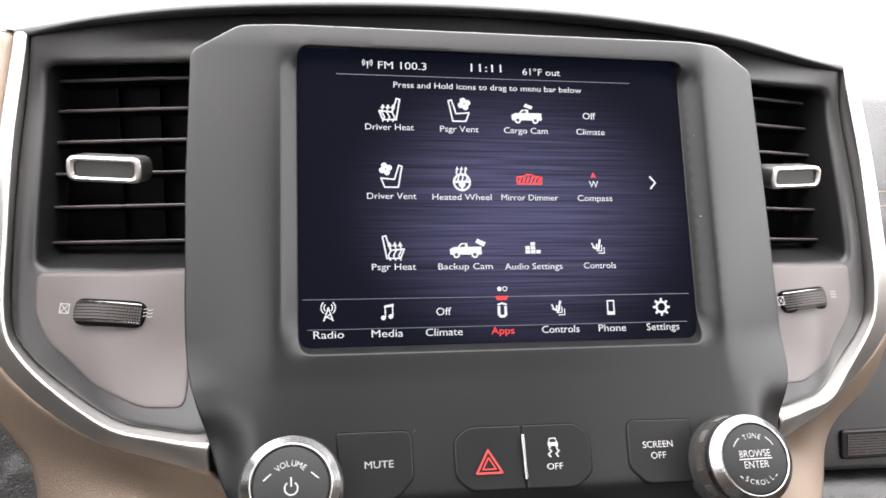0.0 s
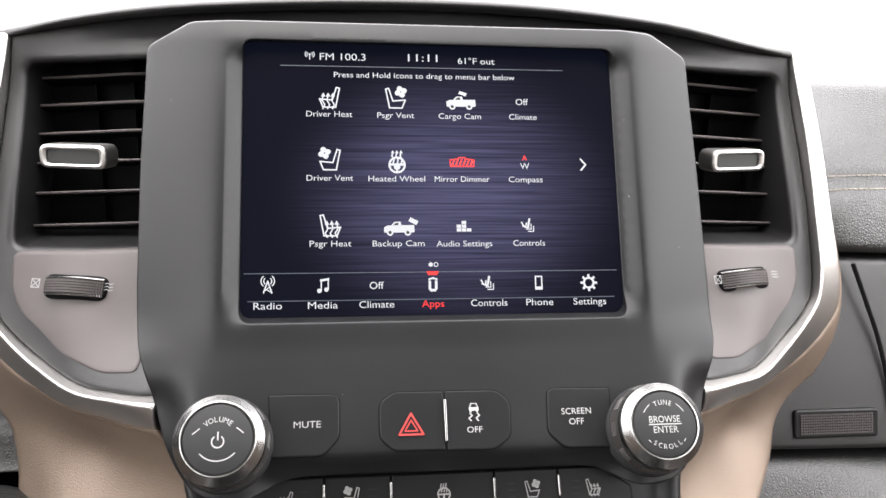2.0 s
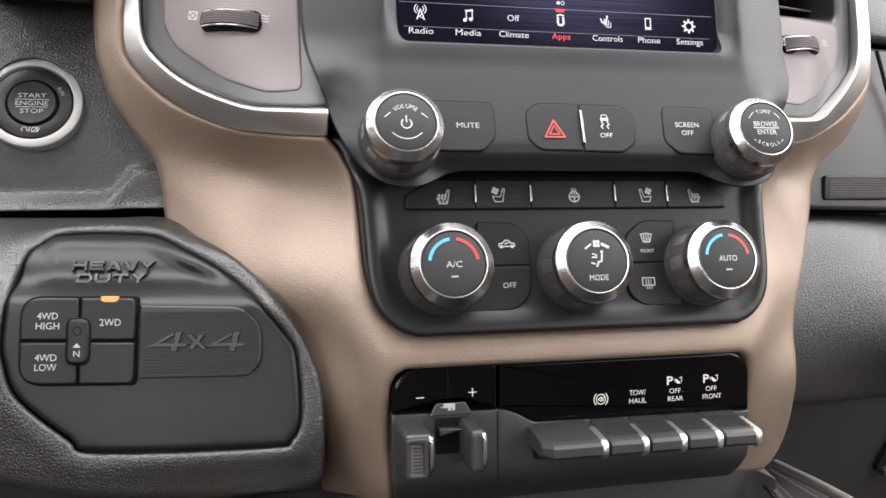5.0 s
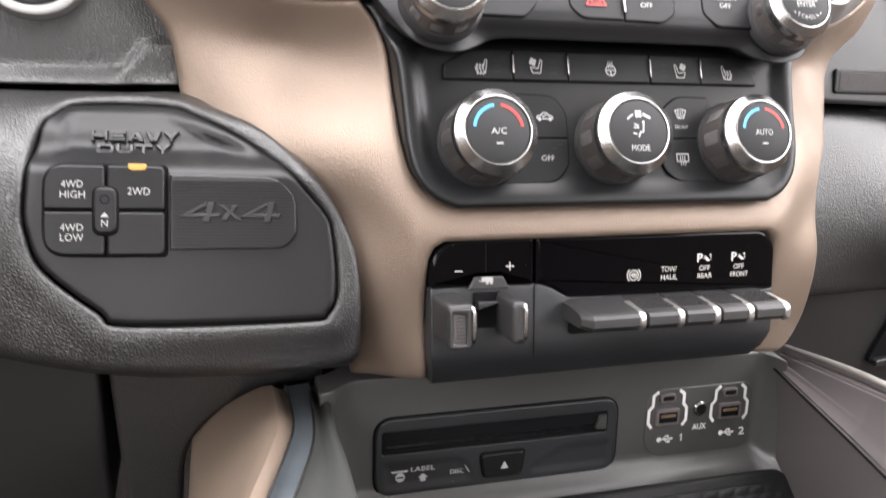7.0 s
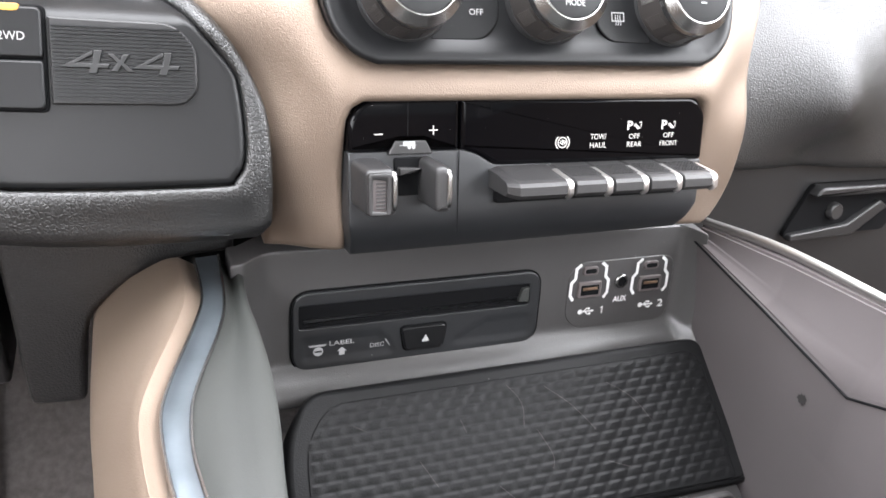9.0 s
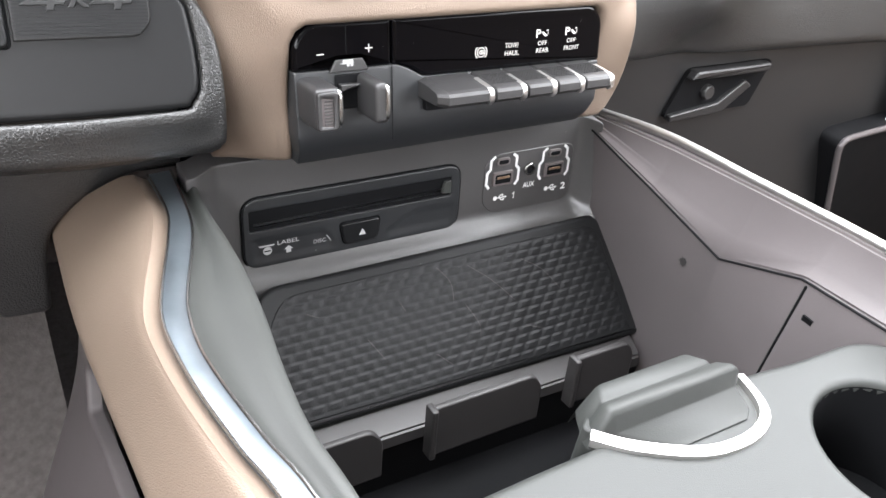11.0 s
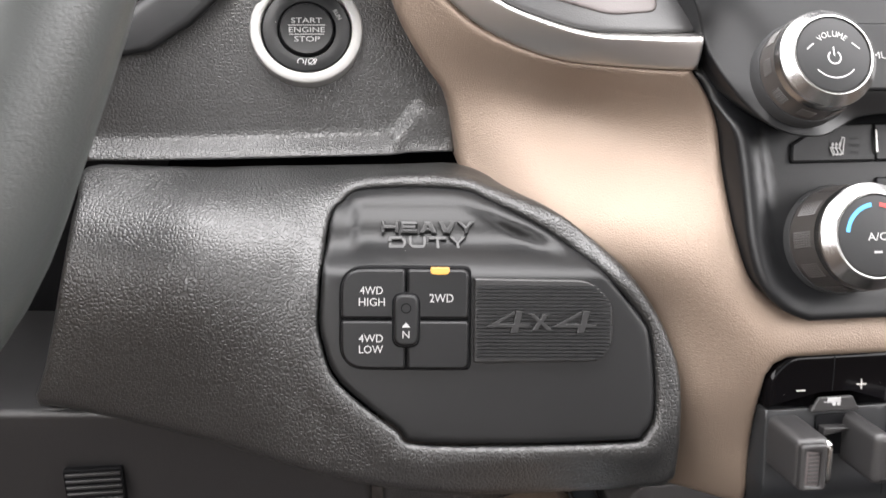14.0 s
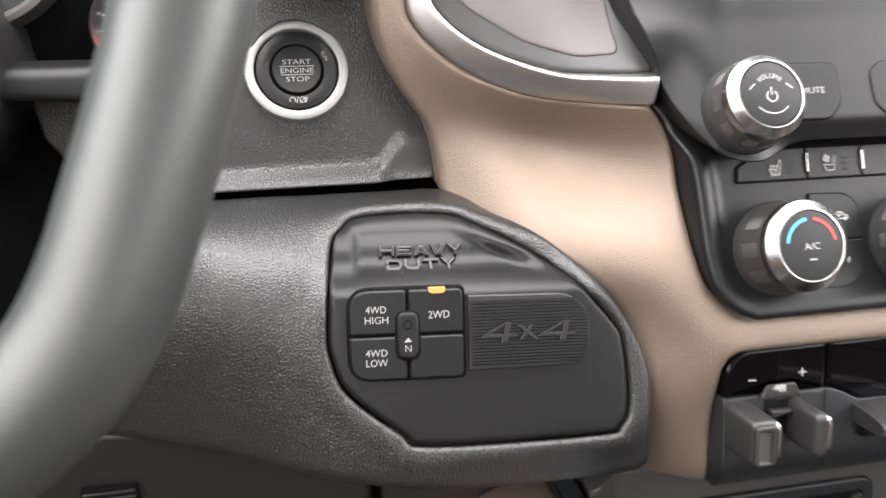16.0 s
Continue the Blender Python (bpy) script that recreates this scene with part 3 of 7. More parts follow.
sheet("housing", radio_outline, radio_depth, BEZEL, radio, edge=0.0012, back=0.03, step=0.0032, holes=[screen_hole], hole_edge=0.0008, creases=[[(s * x, 0.693), (s * x, 0.800)] for s in (-1, 1) for x in (0.1034, 0.1042)])

# climate housing below it
climate_outline = spline(COLUMN, 3) + flip_x(spline(COLUMN, 3))[::-1] + [(0.120, 0.634), (-0.120, 0.634)]
rim_line = resample(climate_outline, 0.004)


def climate_depth(at):
    d = distance(at, rim_line)
    base = 0.290 + 0.5095 * (at[:, 1] - 0.574)
    return base - 0.0035 + 0.0045 * smooth_step((d - 0.007) / 0.006) + 0.012 * smooth_step((at[:, 1] - 0.606) / 0.012)


climate = thing("climate_panel", "black plastic climate control panel with three chrome-ringed knobs", "climate control")
sheet("housing", climate_outline, climate_depth, BEZEL, climate, edge=0.004, back=0.03, step=0.0035)

# driver's side: upper pad with the start button, lower pad with the four-wheel-drive pod
upper_skin = Depth([(-0.23, 0.575, 0.404), (-0.30, 0.575, 0.402), (-0.41, 0.575, 0.402), (-0.30, 0.63, 0.4155), (-0.23, 0.63, 0.42), (-0.41, 0.62, 0.41), (-0.30, 0.70, 0.445), (-0.45, 0.70, 0.445), (-0.23, 0.70, 0.445)])
step_line = [(-0.47, 0.5788), (-0.263, 0.5788), (-0.258, 0.5812), (-0.2475, 0.5940), (-0.243, 0.5962), (-0.19, 0.5972), (-0.19, 0.50), (-0.47, 0.50)]


def upper_depth(at):
    """A leaning pad whose foot stands proud below a bevelled step that kinks upwards beside the column."""
    d = distance(at, step_line)
    d = np.where(inside(at, step_line), d, -d)
    return upper_skin(at) - (0.0085 - 0.0035 * smooth_step((at[:, 0] + 0.262) / 0.012)) * smooth_step((d + 0.0006) / 0.0048) - 0.0025 * smooth_step((0.5745 - at[:, 1]) / 0.004)


upper_outline = [(-0.226, 0.5705), (-0.226, 0.70), (-0.325, 0.70), (-0.331, 0.672), (-0.343, 0.650), (-0.361, 0.6345), (-0.381, 0.6245), (-0.400, 0.621), (-0.440, 0.622), (-0.435, 0.60), (-0.412, 0.5710)]
start_hole = circle(-0.3015, 0.631, 0.0255, 40)
upper_pad = sheet("dash_upper_pad", upper_outline, upper_depth, HIDE, edge=0.002, back=0.04, step=0.0026, holes=[start_hole], hole_edge=0.001)
tagged(upper_pad, "black grained vinyl pad beside the steering column", "dashboard", kind="structure")
# rolled leather pad with its seam, its overhang set to shade the pad below
driver_depth = Depth([(-0.27, 0.690, 0.395), (-0.27, 0.705, 0.376), (-0.27, 0.73, 0.373), (-0.27, 0.755, 0.385), (-0.27, 0.788, 0.435), (-0.60, 0.690, 0.400), (-0.60, 0.73, 0.378), (-0.60, 0.755, 0.392), (-0.60, 0.788, 0.440), (-0.42, 0.73, 0.375), (-0.42, 0.755, 0.388)])
driver_pad = sheet("dash_driver_pad", rounded([(-0.325, 0.692), (-0.2655, 0.690), (-0.2640, 0.786), (-0.325, 0.788)], [0.002, 0.004, 0.010, 0.004]), driver_depth, HIDE, edge=0.006, back=0.08, step=0.005)
tagged(driver_pad, "black grained vinyl dash pad with stitched seam on the driver's side", "dashboard", kind="structure")

PADP = panel_pose(0.32, 0.53, 35.0)
pad_in = PADP.inverted()
to_pad = lambda x, y, z: pad_in @ Vector((x, y, z))
LOW = {-0.43: ((0.5685, 0.390), (0.564, 0.368), (0.555, 0.352), (0.542, 0.343), (0.52, 0.338), (0.47, 0.331), (0.445, 0.331)),
       -0.35: ((0.5685, 0.388), (0.5670, 0.360), (0.562, 0.336), (0.552, 0.322), (0.538, 0.3135), (0.52, 0.309), (0.50, 0.3065), (0.46, 0.303), (0.440, 0.302)),
       -0.30: ((0.5685, 0.387), (0.5680, 0.362), (0.5640, 0.342), (0.557, 0.326), (0.546, 0.3145), (0.53, 0.3035), (0.50, 0.2925), (0.46, 0.283), (0.440, 0.281)),
       -0.25: ((0.5685, 0.387), (0.5690, 0.370), (0.5685, 0.356), (0.48, 0.278), (0.455, 0.272), (0.435, 0.270)),
       -0.205: ((0.566, 0.352), (0.562, 0.334), (0.47, 0.273), (0.455, 0.270), (0.435, 0.268)),
       -0.16: ((0.542, 0.298), (0.53, 0.291), (0.49, 0.274), (0.455, 0.268), (0.435, 0.266)),
       -0.135: ((0.515, 0.281), (0.49, 0.272), (0.455, 0.266), (0.435, 0.264))}
low_depth = Depth([(x, to_pad(x, y, z).z, to_pad(x, y, z).y) for x, column in LOW.items() for z, y in column], soft=3e-4, ease=1.5e-4)
LOWER = [(-0.412, 0.390, 0.5685), (-0.38, 0.389, 0.5685), (-0.33, 0.388, 0.5685), (-0.275, 0.387, 0.5688), (-0.235, 0.384, 0.5700), (-0.217, 0.372, 0.5680), (-0.205, 0.352, 0.5650), (-0.182, 0.328, 0.5570), (-0.158, 0.299, 0.5395),
         (-0.1455, 0.284, 0.522), (-0.1395, 0.274, 0.503), (-0.139, 0.267, 0.462), (-0.142, 0.2665, 0.4525), (-0.155, 0.268, 0.449), (-0.24, 0.272, 0.449), (-0.30, 0.283, 0.456), (-0.36, 0.307, 0.464), (-0.42, 0.329, 0.468), (-0.436, 0.331, 0.471), (-0.4283, 0.332, 0.4897), (-0.4175, 0.335, 0.5237), (-0.4115, 0.342, 0.546), (-0.4100, 0.362, 0.563)]
lower_outline = spline([(x, to_pad(x, y, z).z) for x, y, z in LOWER], 3, closed=True)
POD = [(-0.2925, 0.565), (-0.286, 0.574), (-0.275, 0.5795), (-0.234, 0.580), (-0.216, 0.574), (-0.184, 0.556), (-0.157, 0.528), (-0.152, 0.515), (-0.151, 0.489), (-0.156, 0.478), (-0.168, 0.4745), (-0.252, 0.4735), (-0.266, 0.480), (-0.290, 0.499), (-0.297, 0.515), (-0.298, 0.53)]
pod_line = spline(POD, 4, closed=True)
pod_plane = lambda x, z: 0.300 + 0.38 * (z - 0.535) - 0.1 * (x + 0.25)


def fold(x, y, z):
    """The pod's head leans back above the keys."""
    lean = sum(float(np.interp(z + e, [0.5445, 0.551, 0.5565, 0.5628, 0.570, 0.58, 0.60], [0.0, 0.010, 0.0155, 0.0165, 0.0215, 0.033, 0.056])) for e in (-0.003, -0.0015, 0.0, 0.0015, 0.003)) / 5
    return x, y + lean, z - 0.38 * lean


pod_seat = [to_pad(*fold(x, pod_plane(x, z), z)) for x, z in pod_line]
pod_hole = [(q.x, q.z) for q in pod_seat]
pod_ring = resample(offset(pod_hole, -0.001), 0.004)
pod_rim = Depth([(q.x, q.z, q.y) for q in pod_seat[::2]], soft=2e-4, ease=1e-5)


def lower_pad_depth(at):
    """A smooth swelling pad that comes up to a rolled lip round the pod."""
    pull = np.exp(-((np.maximum(distance(at, pod_ring) - 0.002, 0) / 0.007) ** 2))
    return low_depth(at) * (1 - pull) + (pod_rim(at) - 0.0006) * pull


lower_pad = sheet("dash_lower_pad", lower_outline, lower_pad_depth, HIDE, edge=0.004, back=0.016, step=0.003, holes=[pod_hole], hole_edge=0.0032)
lower_pad.matrix_basis = PADP
tagged(lower_pad, "black grained vinyl knee pad round the switch pod", "dashboard", kind="structure")

# passenger's side
pass_skin = Depth([(x, z, y) for x in (0.225, 0.5, 0.9) for z, y in ((0.680, 0.432), (0.70, 0.419), (0.718, 0.414), (0.735, 0.419), (0.755, 0.436), (0.775, 0.460), (0.79, 0.484))], soft=6e-5, ease=1e-4)


def pass_depth(at):
    """A pad that bulges on both sides of its stitched seam."""
    return pass_skin(at) + 0.0035 * np.exp(-(((at[:, 1] - 0.7320 + 0.006 * (at[:, 0] - 0.2375)) / 0.0045) ** 2))


pass_top = sheet("dash_passenger_pad", rounded([(0.225, 0.688), (0.95, 0.665), (0.95, 0.787), (0.225, 0.799)], [0.002, 0.002, 0.02, 0.02]), pass_depth, HIDE, edge=0.008, back=0.1, step=0.006)
tagged(pass_top, "black grained vinyl passenger dash pad with stitched seam", "dashboard", kind="structure")
pass_mid = sheet("dash_passenger_panel", rounded([(0.19, 0.568), (0.95, 0.55), (0.95, 0.662), (0.19, 0.686)], 0.003), Depth([(0.2, 0.57, 0.392), (0.2, 0.62, 0.405), (0.2, 0.68, 0.425), (0.9, 0.57, 0.40), (0.9, 0.62, 0.41), (0.9, 0.66, 0.425)]), BLACK, edge=0.004, back=0.06, step=0.008)
tagged(pass_mid, "dark grey plastic panel under the passenger pad", "dashboard", kind="structure")
pass_low = sheet("dash_passenger_knee_pad", rounded([(0.10, 0.43), (0.95, 0.40), (0.95, 0.546), (0.10, 0.564)], 0.006), Depth([(0.1, 0.56, 0.402), (0.1, 0.53, 0.369), (0.1, 0.50, 0.3455), (0.1, 0.47, 0.342), (0.1, 0.435, 0.362), (0.3, 0.56, 0.402), (0.3, 0.53, 0.369), (0.3, 0.50, 0.3455), (0.3, 0.47, 0.341), (0.3, 0.44, 0.360), (0.9, 0.545, 0.394), (0.9, 0.51, 0.365), (0.9, 0.48, 0.346), (0.9, 0.45, 0.341), (0.9, 0.41, 0.360)]), HIDE, edge=0.01, back=0.08, step=0.008)
tagged(pass_low, "black grained vinyl knee pad of the passenger side", "dashboard", kind="structure")

# Unseen near-black block, added so the gaps round the pad stay dark.
tagged(block("dash_dark_backing", (-0.385, -0.15), (0.362, 0.50), (0.452, 0.552), DARK, bevel=0), "near-black backing block added behind the knee pad", "dashboard", kind="structure")
# plain inner structure behind and below the panels, and the dash top
tagged(block("dash_core", (-0.80, 0.95), (0.50, 0.62), (0.30, 0.78), DARK, bevel=0), "dark inner structure of the dashboard", "dashboard", kind="structure")
dash_top = loft("dash_top", [[(x, 0.437, z) for x, z in hood_line]] + [[(x * 1.05, y, h + (z - 0.80) * k) for x, z in hood_line] for y, h, k in ((0.452, 0.802, 0.95), (0.52, 0.802, 0.7), (0.70, 0.80, 0.3), (0.95, 0.79, 0.1))], HIDE, per=(3, 3))
tagged(dash_top, "black vinyl top of the dashboard under the windscreen", "dashboard", kind="structure")
for x0, x1, top in ((-0.95, -0.235, 0.780), (0.236, 0.95, 0.782)):
    tagged(block("dash_top_side", (x0, x1), (0.480, 0.96), (0.74, top), HIDE, bevel=0.008), "black vinyl top of the dashboard under the windscreen", "dashboard", kind="structure")

# ---- cabin shell with its window openings ----
tagged(block("floor", (-0.95, 0.95), (-1.9, 1.0), (-0.05, 0.0), CARPET, bevel=0), "dark grey carpeted floor of the cabin", "floor", kind="structure")
tagged(block("firewall", (-0.95, 0.95), (0.80, 0.84), (0.0, 0.75), CARPET, bevel=0), "dark carpeted firewall behind the dashboard", "wall", kind="structure")
tagged(block("ceiling", (-0.95, 0.95), (-1.94, -0.02), (1.33, 1.37), CLOTH, bevel=0), "pale cloth roof lining", "ceiling", kind="structure")
# Unseen rear wall and doors, brown so that they reflect warm fill.
tagged(block("wall_rear", (-0.95, 0.95), (-1.94, -1.90), (0.0, 0.82), LINER, bevel=0), "unseen brown rear wall, added for warm bounce light", "wall", kind="structure")
for s in (-1, 1):
    tagged(block("door_panel", (s * 0.90 - 0.02, s * 0.90 + 0.02), (-1.9, 0.98), (0.0, 0.78), LINER, bevel=0), "unseen brown inner door panel, added for warm bounce light", "door", kind="structure")
    for y in (-0.80, -1.90):
        tagged(block("roof_pillar", (s * 0.90 - 0.03, s * 0.90 + 0.03), (y, y + 0.14), (0.78, 1.33), CLOTH, bevel=0.01), "pale cloth roof pillar", "pillar", kind="structure")
backdrop = block("backdrop", (-60, 60), (40, 40.5), (-5, 60), white_sky, bevel=0)
tagged(backdrop, "bright white overcast sky beyond the windscreen", "sky", kind="structure")
tagged(block("ground", (-400, 400), (-400, 400), (-1.0, -0.9), GROUND, bevel=0), "grey asphalt outside the car", "ground", kind="structure")

# ---- centre console ----
rail_left = [(-0.174, 0.312, 0.412), (-0.174, 0.268, 0.416), (-0.180, 0.240, 0.418), (-0.193, 0.199, 0.420), (-0.1985, 0.175, 0.421), (-0.1985, 0.150, 0.422), (-0.196, 0.122, 0.424), (-0.191, 0.09, 0.426), (-0.183, 0.04, 0.430), (-0.178, -0.10, 0.434)]
rail_right = [(-0.161, 0.312, 0.413), (-0.164, 0.262, 0.417), (-0.1695, 0.233, 0.419), (-0.1835, 0.190, 0.421), (-0.1875, 0.170, 0.422), (-0.1885, 0.148, 0.423), (-0.186, 0.121, 0.425), (-0.181, 0.09, 0.427), (-0.173, 0.04, 0.431), (-0.168, -0.10, 0.435)]
inner_edge = [(-0.150, 0.312, 0.408), (-0.1535, 0.264, 0.414), (-0.153, 0.235, 0.416), (-0.1535, 0.205, 0.417), (-0.155, 0.180, 0.418), (-0.157, 0.159, 0.419), (-0.161, 0.125, 0.421), (-0.163, 0.09, 0.424), (-0.160, 0.04, 0.428), (-0.158, -0.10, 0.432)]
outer_edge = [(-0.228, 0.345, 0.366), (-0.229, 0.300, 0.364), (-0.2295, 0.270, 0.364), (-0.229, 0.235, 0.366), (-0.2275, 0.205, 0.369), (-0.226, 0.175, 0.372), (-0.2245, 0.150, 0.375), (-0.222, 0.100, 0.382), (-0.218, 0.03, 0.390), (-0.215, -0.10, 0.395)]
console = thing("centre_console", "centre console with bronze side panel, open bin and dark tray", "console")
ridge_edge = [(x - 0.0075, y, z + 0.0015) for x, y, z in rail_left]
side_rows = [[(x + 0.004, y, z - 0.02) for x, y, z in outer_edge], outer_edge]
for k, up in ((0.18, 0.0045), (0.5, 0.0055), (0.82, 0.0045), (0.97, 0.0012), (1.0, 0.0)):
    side_rows.append([(b[0] * k + a[0] * (1 - k), b[1] * k + a[1] * (1 - k), b[2] * k + a[2] * (1 - k) + up) for a, b in zip(outer_edge, ridge_edge)])
side_rows += [[(x - 0.0035, y, z - 0.001) for x, y, z in rail_left], [(x + 0.001, y, z - 0.004) for x, y, z in rail_left]]
loft("side_panel", side_rows, TAN, console, "satin bronze console side panel", per=(3, 5))


def band(name, left, right, mat, parent, label="", lift=0.0, lip=0.0011, drop=0.006):
    """A flat metal band between two lines, with turned-down edges."""
    bm = bmesh.new()
    rows = []
    for a, b in zip(left, right):
        a, b = Vector(a), Vector(b)
        d = (b - a).normalized()
        up = Vector((0, 0, 1))
        rows.append([bm.verts.new(q) for q in (a - up * drop, a + up * (lift - 0.0008), a + d * lip + up * lift, b - d * lip + up * lift, b + up * (lift - 0.0008), b - up * drop)])
    for p, q in zip(rows, rows[1:]):
        for k in range(5):
            bm.faces.new((p[k], p[k + 1], q[k + 1], q[k]))
    return part(name, bm, mat, parent, label, smooth=True)


strip_left, strip_right = spline(rail_left, 6), spline(rail_right, 6)
strip_band = band("metal_strip", strip_left, strip_right, SCUFF, console, "scuffed blue-grey metal strip", lift=0.0005)
for name, path in (("strip_edge", strip_left), ("strip_edge", strip_right)):
    bm = bmesh.new()
    tube(bm, [(x, y, z + 0.0004) for x, y, z in path], 0.0008, 6)
    part(name, bm, SATIN, strip_band, "thin bright edge", smooth=True)
loft("inner_rail", [[(x, y, z - 0.001) for x, y, z in rail_right], [(a[0] * 0.6 + b[0] * 0.4, a[1] * 0.6 + b[1] * 0.4, a[2] - 0.0065) for a, b in zip(rail_right, inner_edge)], inner_edge, [(x + 0.003, y, z - 0.02) for x, y, z in inner_edge], [(x + 0.012, y, z - 0.16) for x, y, z in inner_edge]], GREYGREEN, console, "grey plastic inner rail", per=(4, 5))
# lower dark flank with the open pocket, seen from the driver's footwell
FLANK = Matrix.Translation((-0.2235, 0, 0)) @ Matrix.Rotation(radians(-90), 4, "Z")
pocket = rounded([(-0.272, 0.345), (-0.318, 0.266), (-0.300, 0.244), (-0.244, 0.258), (0.04, 0.316), (0.04, 0.375), (-0.205, 0.356)], 0.005)
flank = sheet("flank", [(-0.345, 0.0), (0.10, 0.0), (0.10, 0.392), (-0.03, 0.386), (-0.09, 0.378), (-0.15, 0.370), (-0.205, 0.364), (-0.255, 0.3605), (-0.345, 0.362)], lambda at: 0.002 - 0.060 * smooth_step((0.30 - at[:, 1]) / 0.26), TAUPE, console, edge=0.002, back=0.006, step=0.008, holes=[pocket], hole_edge=0.003)
flank.matrix_basis = FLANK
# Near-black back and floor, added so the pocket reads as a shaded void.
block("pocket_shade_back", (-0.170, -0.165), (-0.06, 0.34), (0.17, 0.37), DARK, console, bevel=0)
block("pocket_shade_floor", (-0.214, -0.170), (-0.06, 0.34), (0.212, 0.217), DARK, console, bevel=0)


def facet(name, rows, mat, parent, label=""):
    """A folded skin with straight runs and sharp creases."""
    bm = bmesh.new()
    v = [[bm.verts.new(p) for p in r] for r in rows]
    for a, b in zip(v, v[1:]):
        for i in range(len(a) - 1):
            bm.faces.new((a[i], a[i + 1], b[i + 1], b[i]))
    bmesh.ops.bevel(bm, geom=[e for e in bm.edges if len(e.link_faces) == 2], offset=0.0016, segments=2, affect="EDGES")
    return part(name, bm, mat, parent, label, smooth=True)


# bin: back wall, right wall with its rail, and the floor
bin_back = [(-0.157, 0.325), (0.156, 0.325), (0.156, 0.412), (-0.157, 0.416)]


def bin_depth(at):
    """A leaning wall that rounds forwards into both sides and into the shelf over the mat."""
    x, z = at[:, 0], at[:, 1]
    side_round = 0.016 * smooth_step((x - 0.142) / 0.016) ** 1.5 + 0.012 * smooth_step((-0.130 - x) / 0.024) ** 1.5
    return 0.300 + 0.14 * (z - 0.37) - side_round - 0.014 * smooth_step((0.3445 - z) / 0.014)


sheet("bin_back", rounded(bin_back, 0.002), bin_depth, BINGREY, console, "dark grey bin wall", edge=0.001, back=0.02, step=0.004)
crease = [(0.152, 0.304, 0.404), (0.152, 0.226, 0.394), (0.151, 0.152, 0.384), (0.151, 0.095, 0.410), (0.151, 0.02, 0.418), (0.151, -0.10, 0.424)]
wall_mid = [(0.157, 0.302, 0.34), (0.157, 0.226, 0.335), (0.1545, 0.152, 0.335), (0.139, 0.095, 0.335), (0.137, 0.02, 0.335), (0.137, -0.10, 0.335)]
wall_low = [(0.160, 0.300, 0.20), (0.160, 0.226, 0.20), (0.1555, 0.152, 0.20), (0.130, 0.095, 0.20), (0.128, 0.02, 0.20), (0.128, -0.10, 0.20)]
rail_top = [(0.161, 0.306, 0.411), (0.1635, 0.226, 0.4245), (0.1655, 0.152, 0.434), (0.1665, 0.095, 0.441), (0.167, 0.02, 0.448), (0.167, -0.10, 0.452)]
facet("bin_side", [crease, wall_mid, wall_low], TAUPE, console, "taupe plastic bin side")
facet("bin_rail", [[(x + 0.004, y, z - 0.010) for x, y, z in crease], [(x + 0.0006, y, z + 0.0012) for x, y, z in crease], [(a[0] * 0.6 + b[0] * 0.4 + 0.004, a[1], a[2] * 0.62 + b[2] * 0.38 - 0.002) for a, b in zip(crease, rail_top)], rail_top, [(x + 0.006, y, z + 0.001) for x, y, z in rail_top]], TAUPE, console, "taupe plastic bin rail")
seam_path = [(x - 0.0004, y, z + 0.0004) for x, y, z in crease]
bm = bmesh.new()
tube(bm, seam_path, 0.0008, 6)
part("rail_seam", bm, DARK, console)
slab_side = thing("bin_insert", "grey plastic insert with a small square hole in the bin side", "panel")
facet("face", [[(0.1502, y, z) for y, z in ((-0.10, 0.4215), (0.02, 0.4155), (0.0895, 0.4085))], [(0.1362, y, 0.335) for y in (-0.10, 0.02, 0.0855)]], TAUPE, slab_side)
bm = bmesh.new()
tube(bm, [(0.1500, 0.0905, 0.4085), (0.1368, 0.0865, 0.335)], 0.0009, 6)
part("seam", bm, DARK, slab_side)
smudge = Drawing(0.0).poly([(0.0042 * r * math.cos(a), 0.0042 * r * math.sin(a)) for a, r in ((k * math.pi / 9, 0.75 + 0.25 * math.sin(k * 2.7)) for k in range(18))]).done("smudge", TABGREY, console, "small dark smudge on the bin side")
smudge.matrix_basis = Matrix.Translation((0.1522, 0.178, 0.3625)) @ Matrix.Rotation(radians(90), 4, "Z") @ Matrix.Rotation(radians(4), 4, "X")
hole = slab("hole", rounded(box(-0.0035, 0.0035, -0.0038, 0.0038), 0.0006), -0.0012, 0.0, DARK, slab_side, bevel=0.0001)
hole.matrix_basis = Matrix.Translation((0.1465, 0.0790, 0.3905)) @ Matrix.Rotation(radians(90), 4, "Z") @ Matrix.Rotation(radians(-10), 4, "X")
bm = bmesh.new()
tube(bm, spline([(0.1655, 0.307, 0.4125), (0.1695, 0.24, 0.4265), (0.171, 0.16, 0.4355), (0.172, 0.09, 0.4435), (0.172, 0.02, 0.4495), (0.172, -0.10, 0.4535)], 5), 0.0032)
part("rail_trim", bm, CHROME, console, "chrome bead along the rail", smooth=True)
loft("outer_flank", [[(0.173, 0.307, 0.41), (0.175, 0.16, 0.433), (0.176, -0.10, 0.451)], [(0.185, 0.307, 0.35), (0.187, 0.16, 0.36), (0.188, -0.10, 0.36)], [(0.20, 0.307, 0.0), (0.20, 0.16, 0.0), (0.20, -0.10, 0.0)]], BLACK, console, per=(4, 4))
# Floor in near-black, the deep shade of the bin put into its colour.
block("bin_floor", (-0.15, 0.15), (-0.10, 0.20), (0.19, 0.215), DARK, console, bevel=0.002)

# ---- touchscreen ----
SCREEN = panel_pose(0.332, 0.678, 22.1)
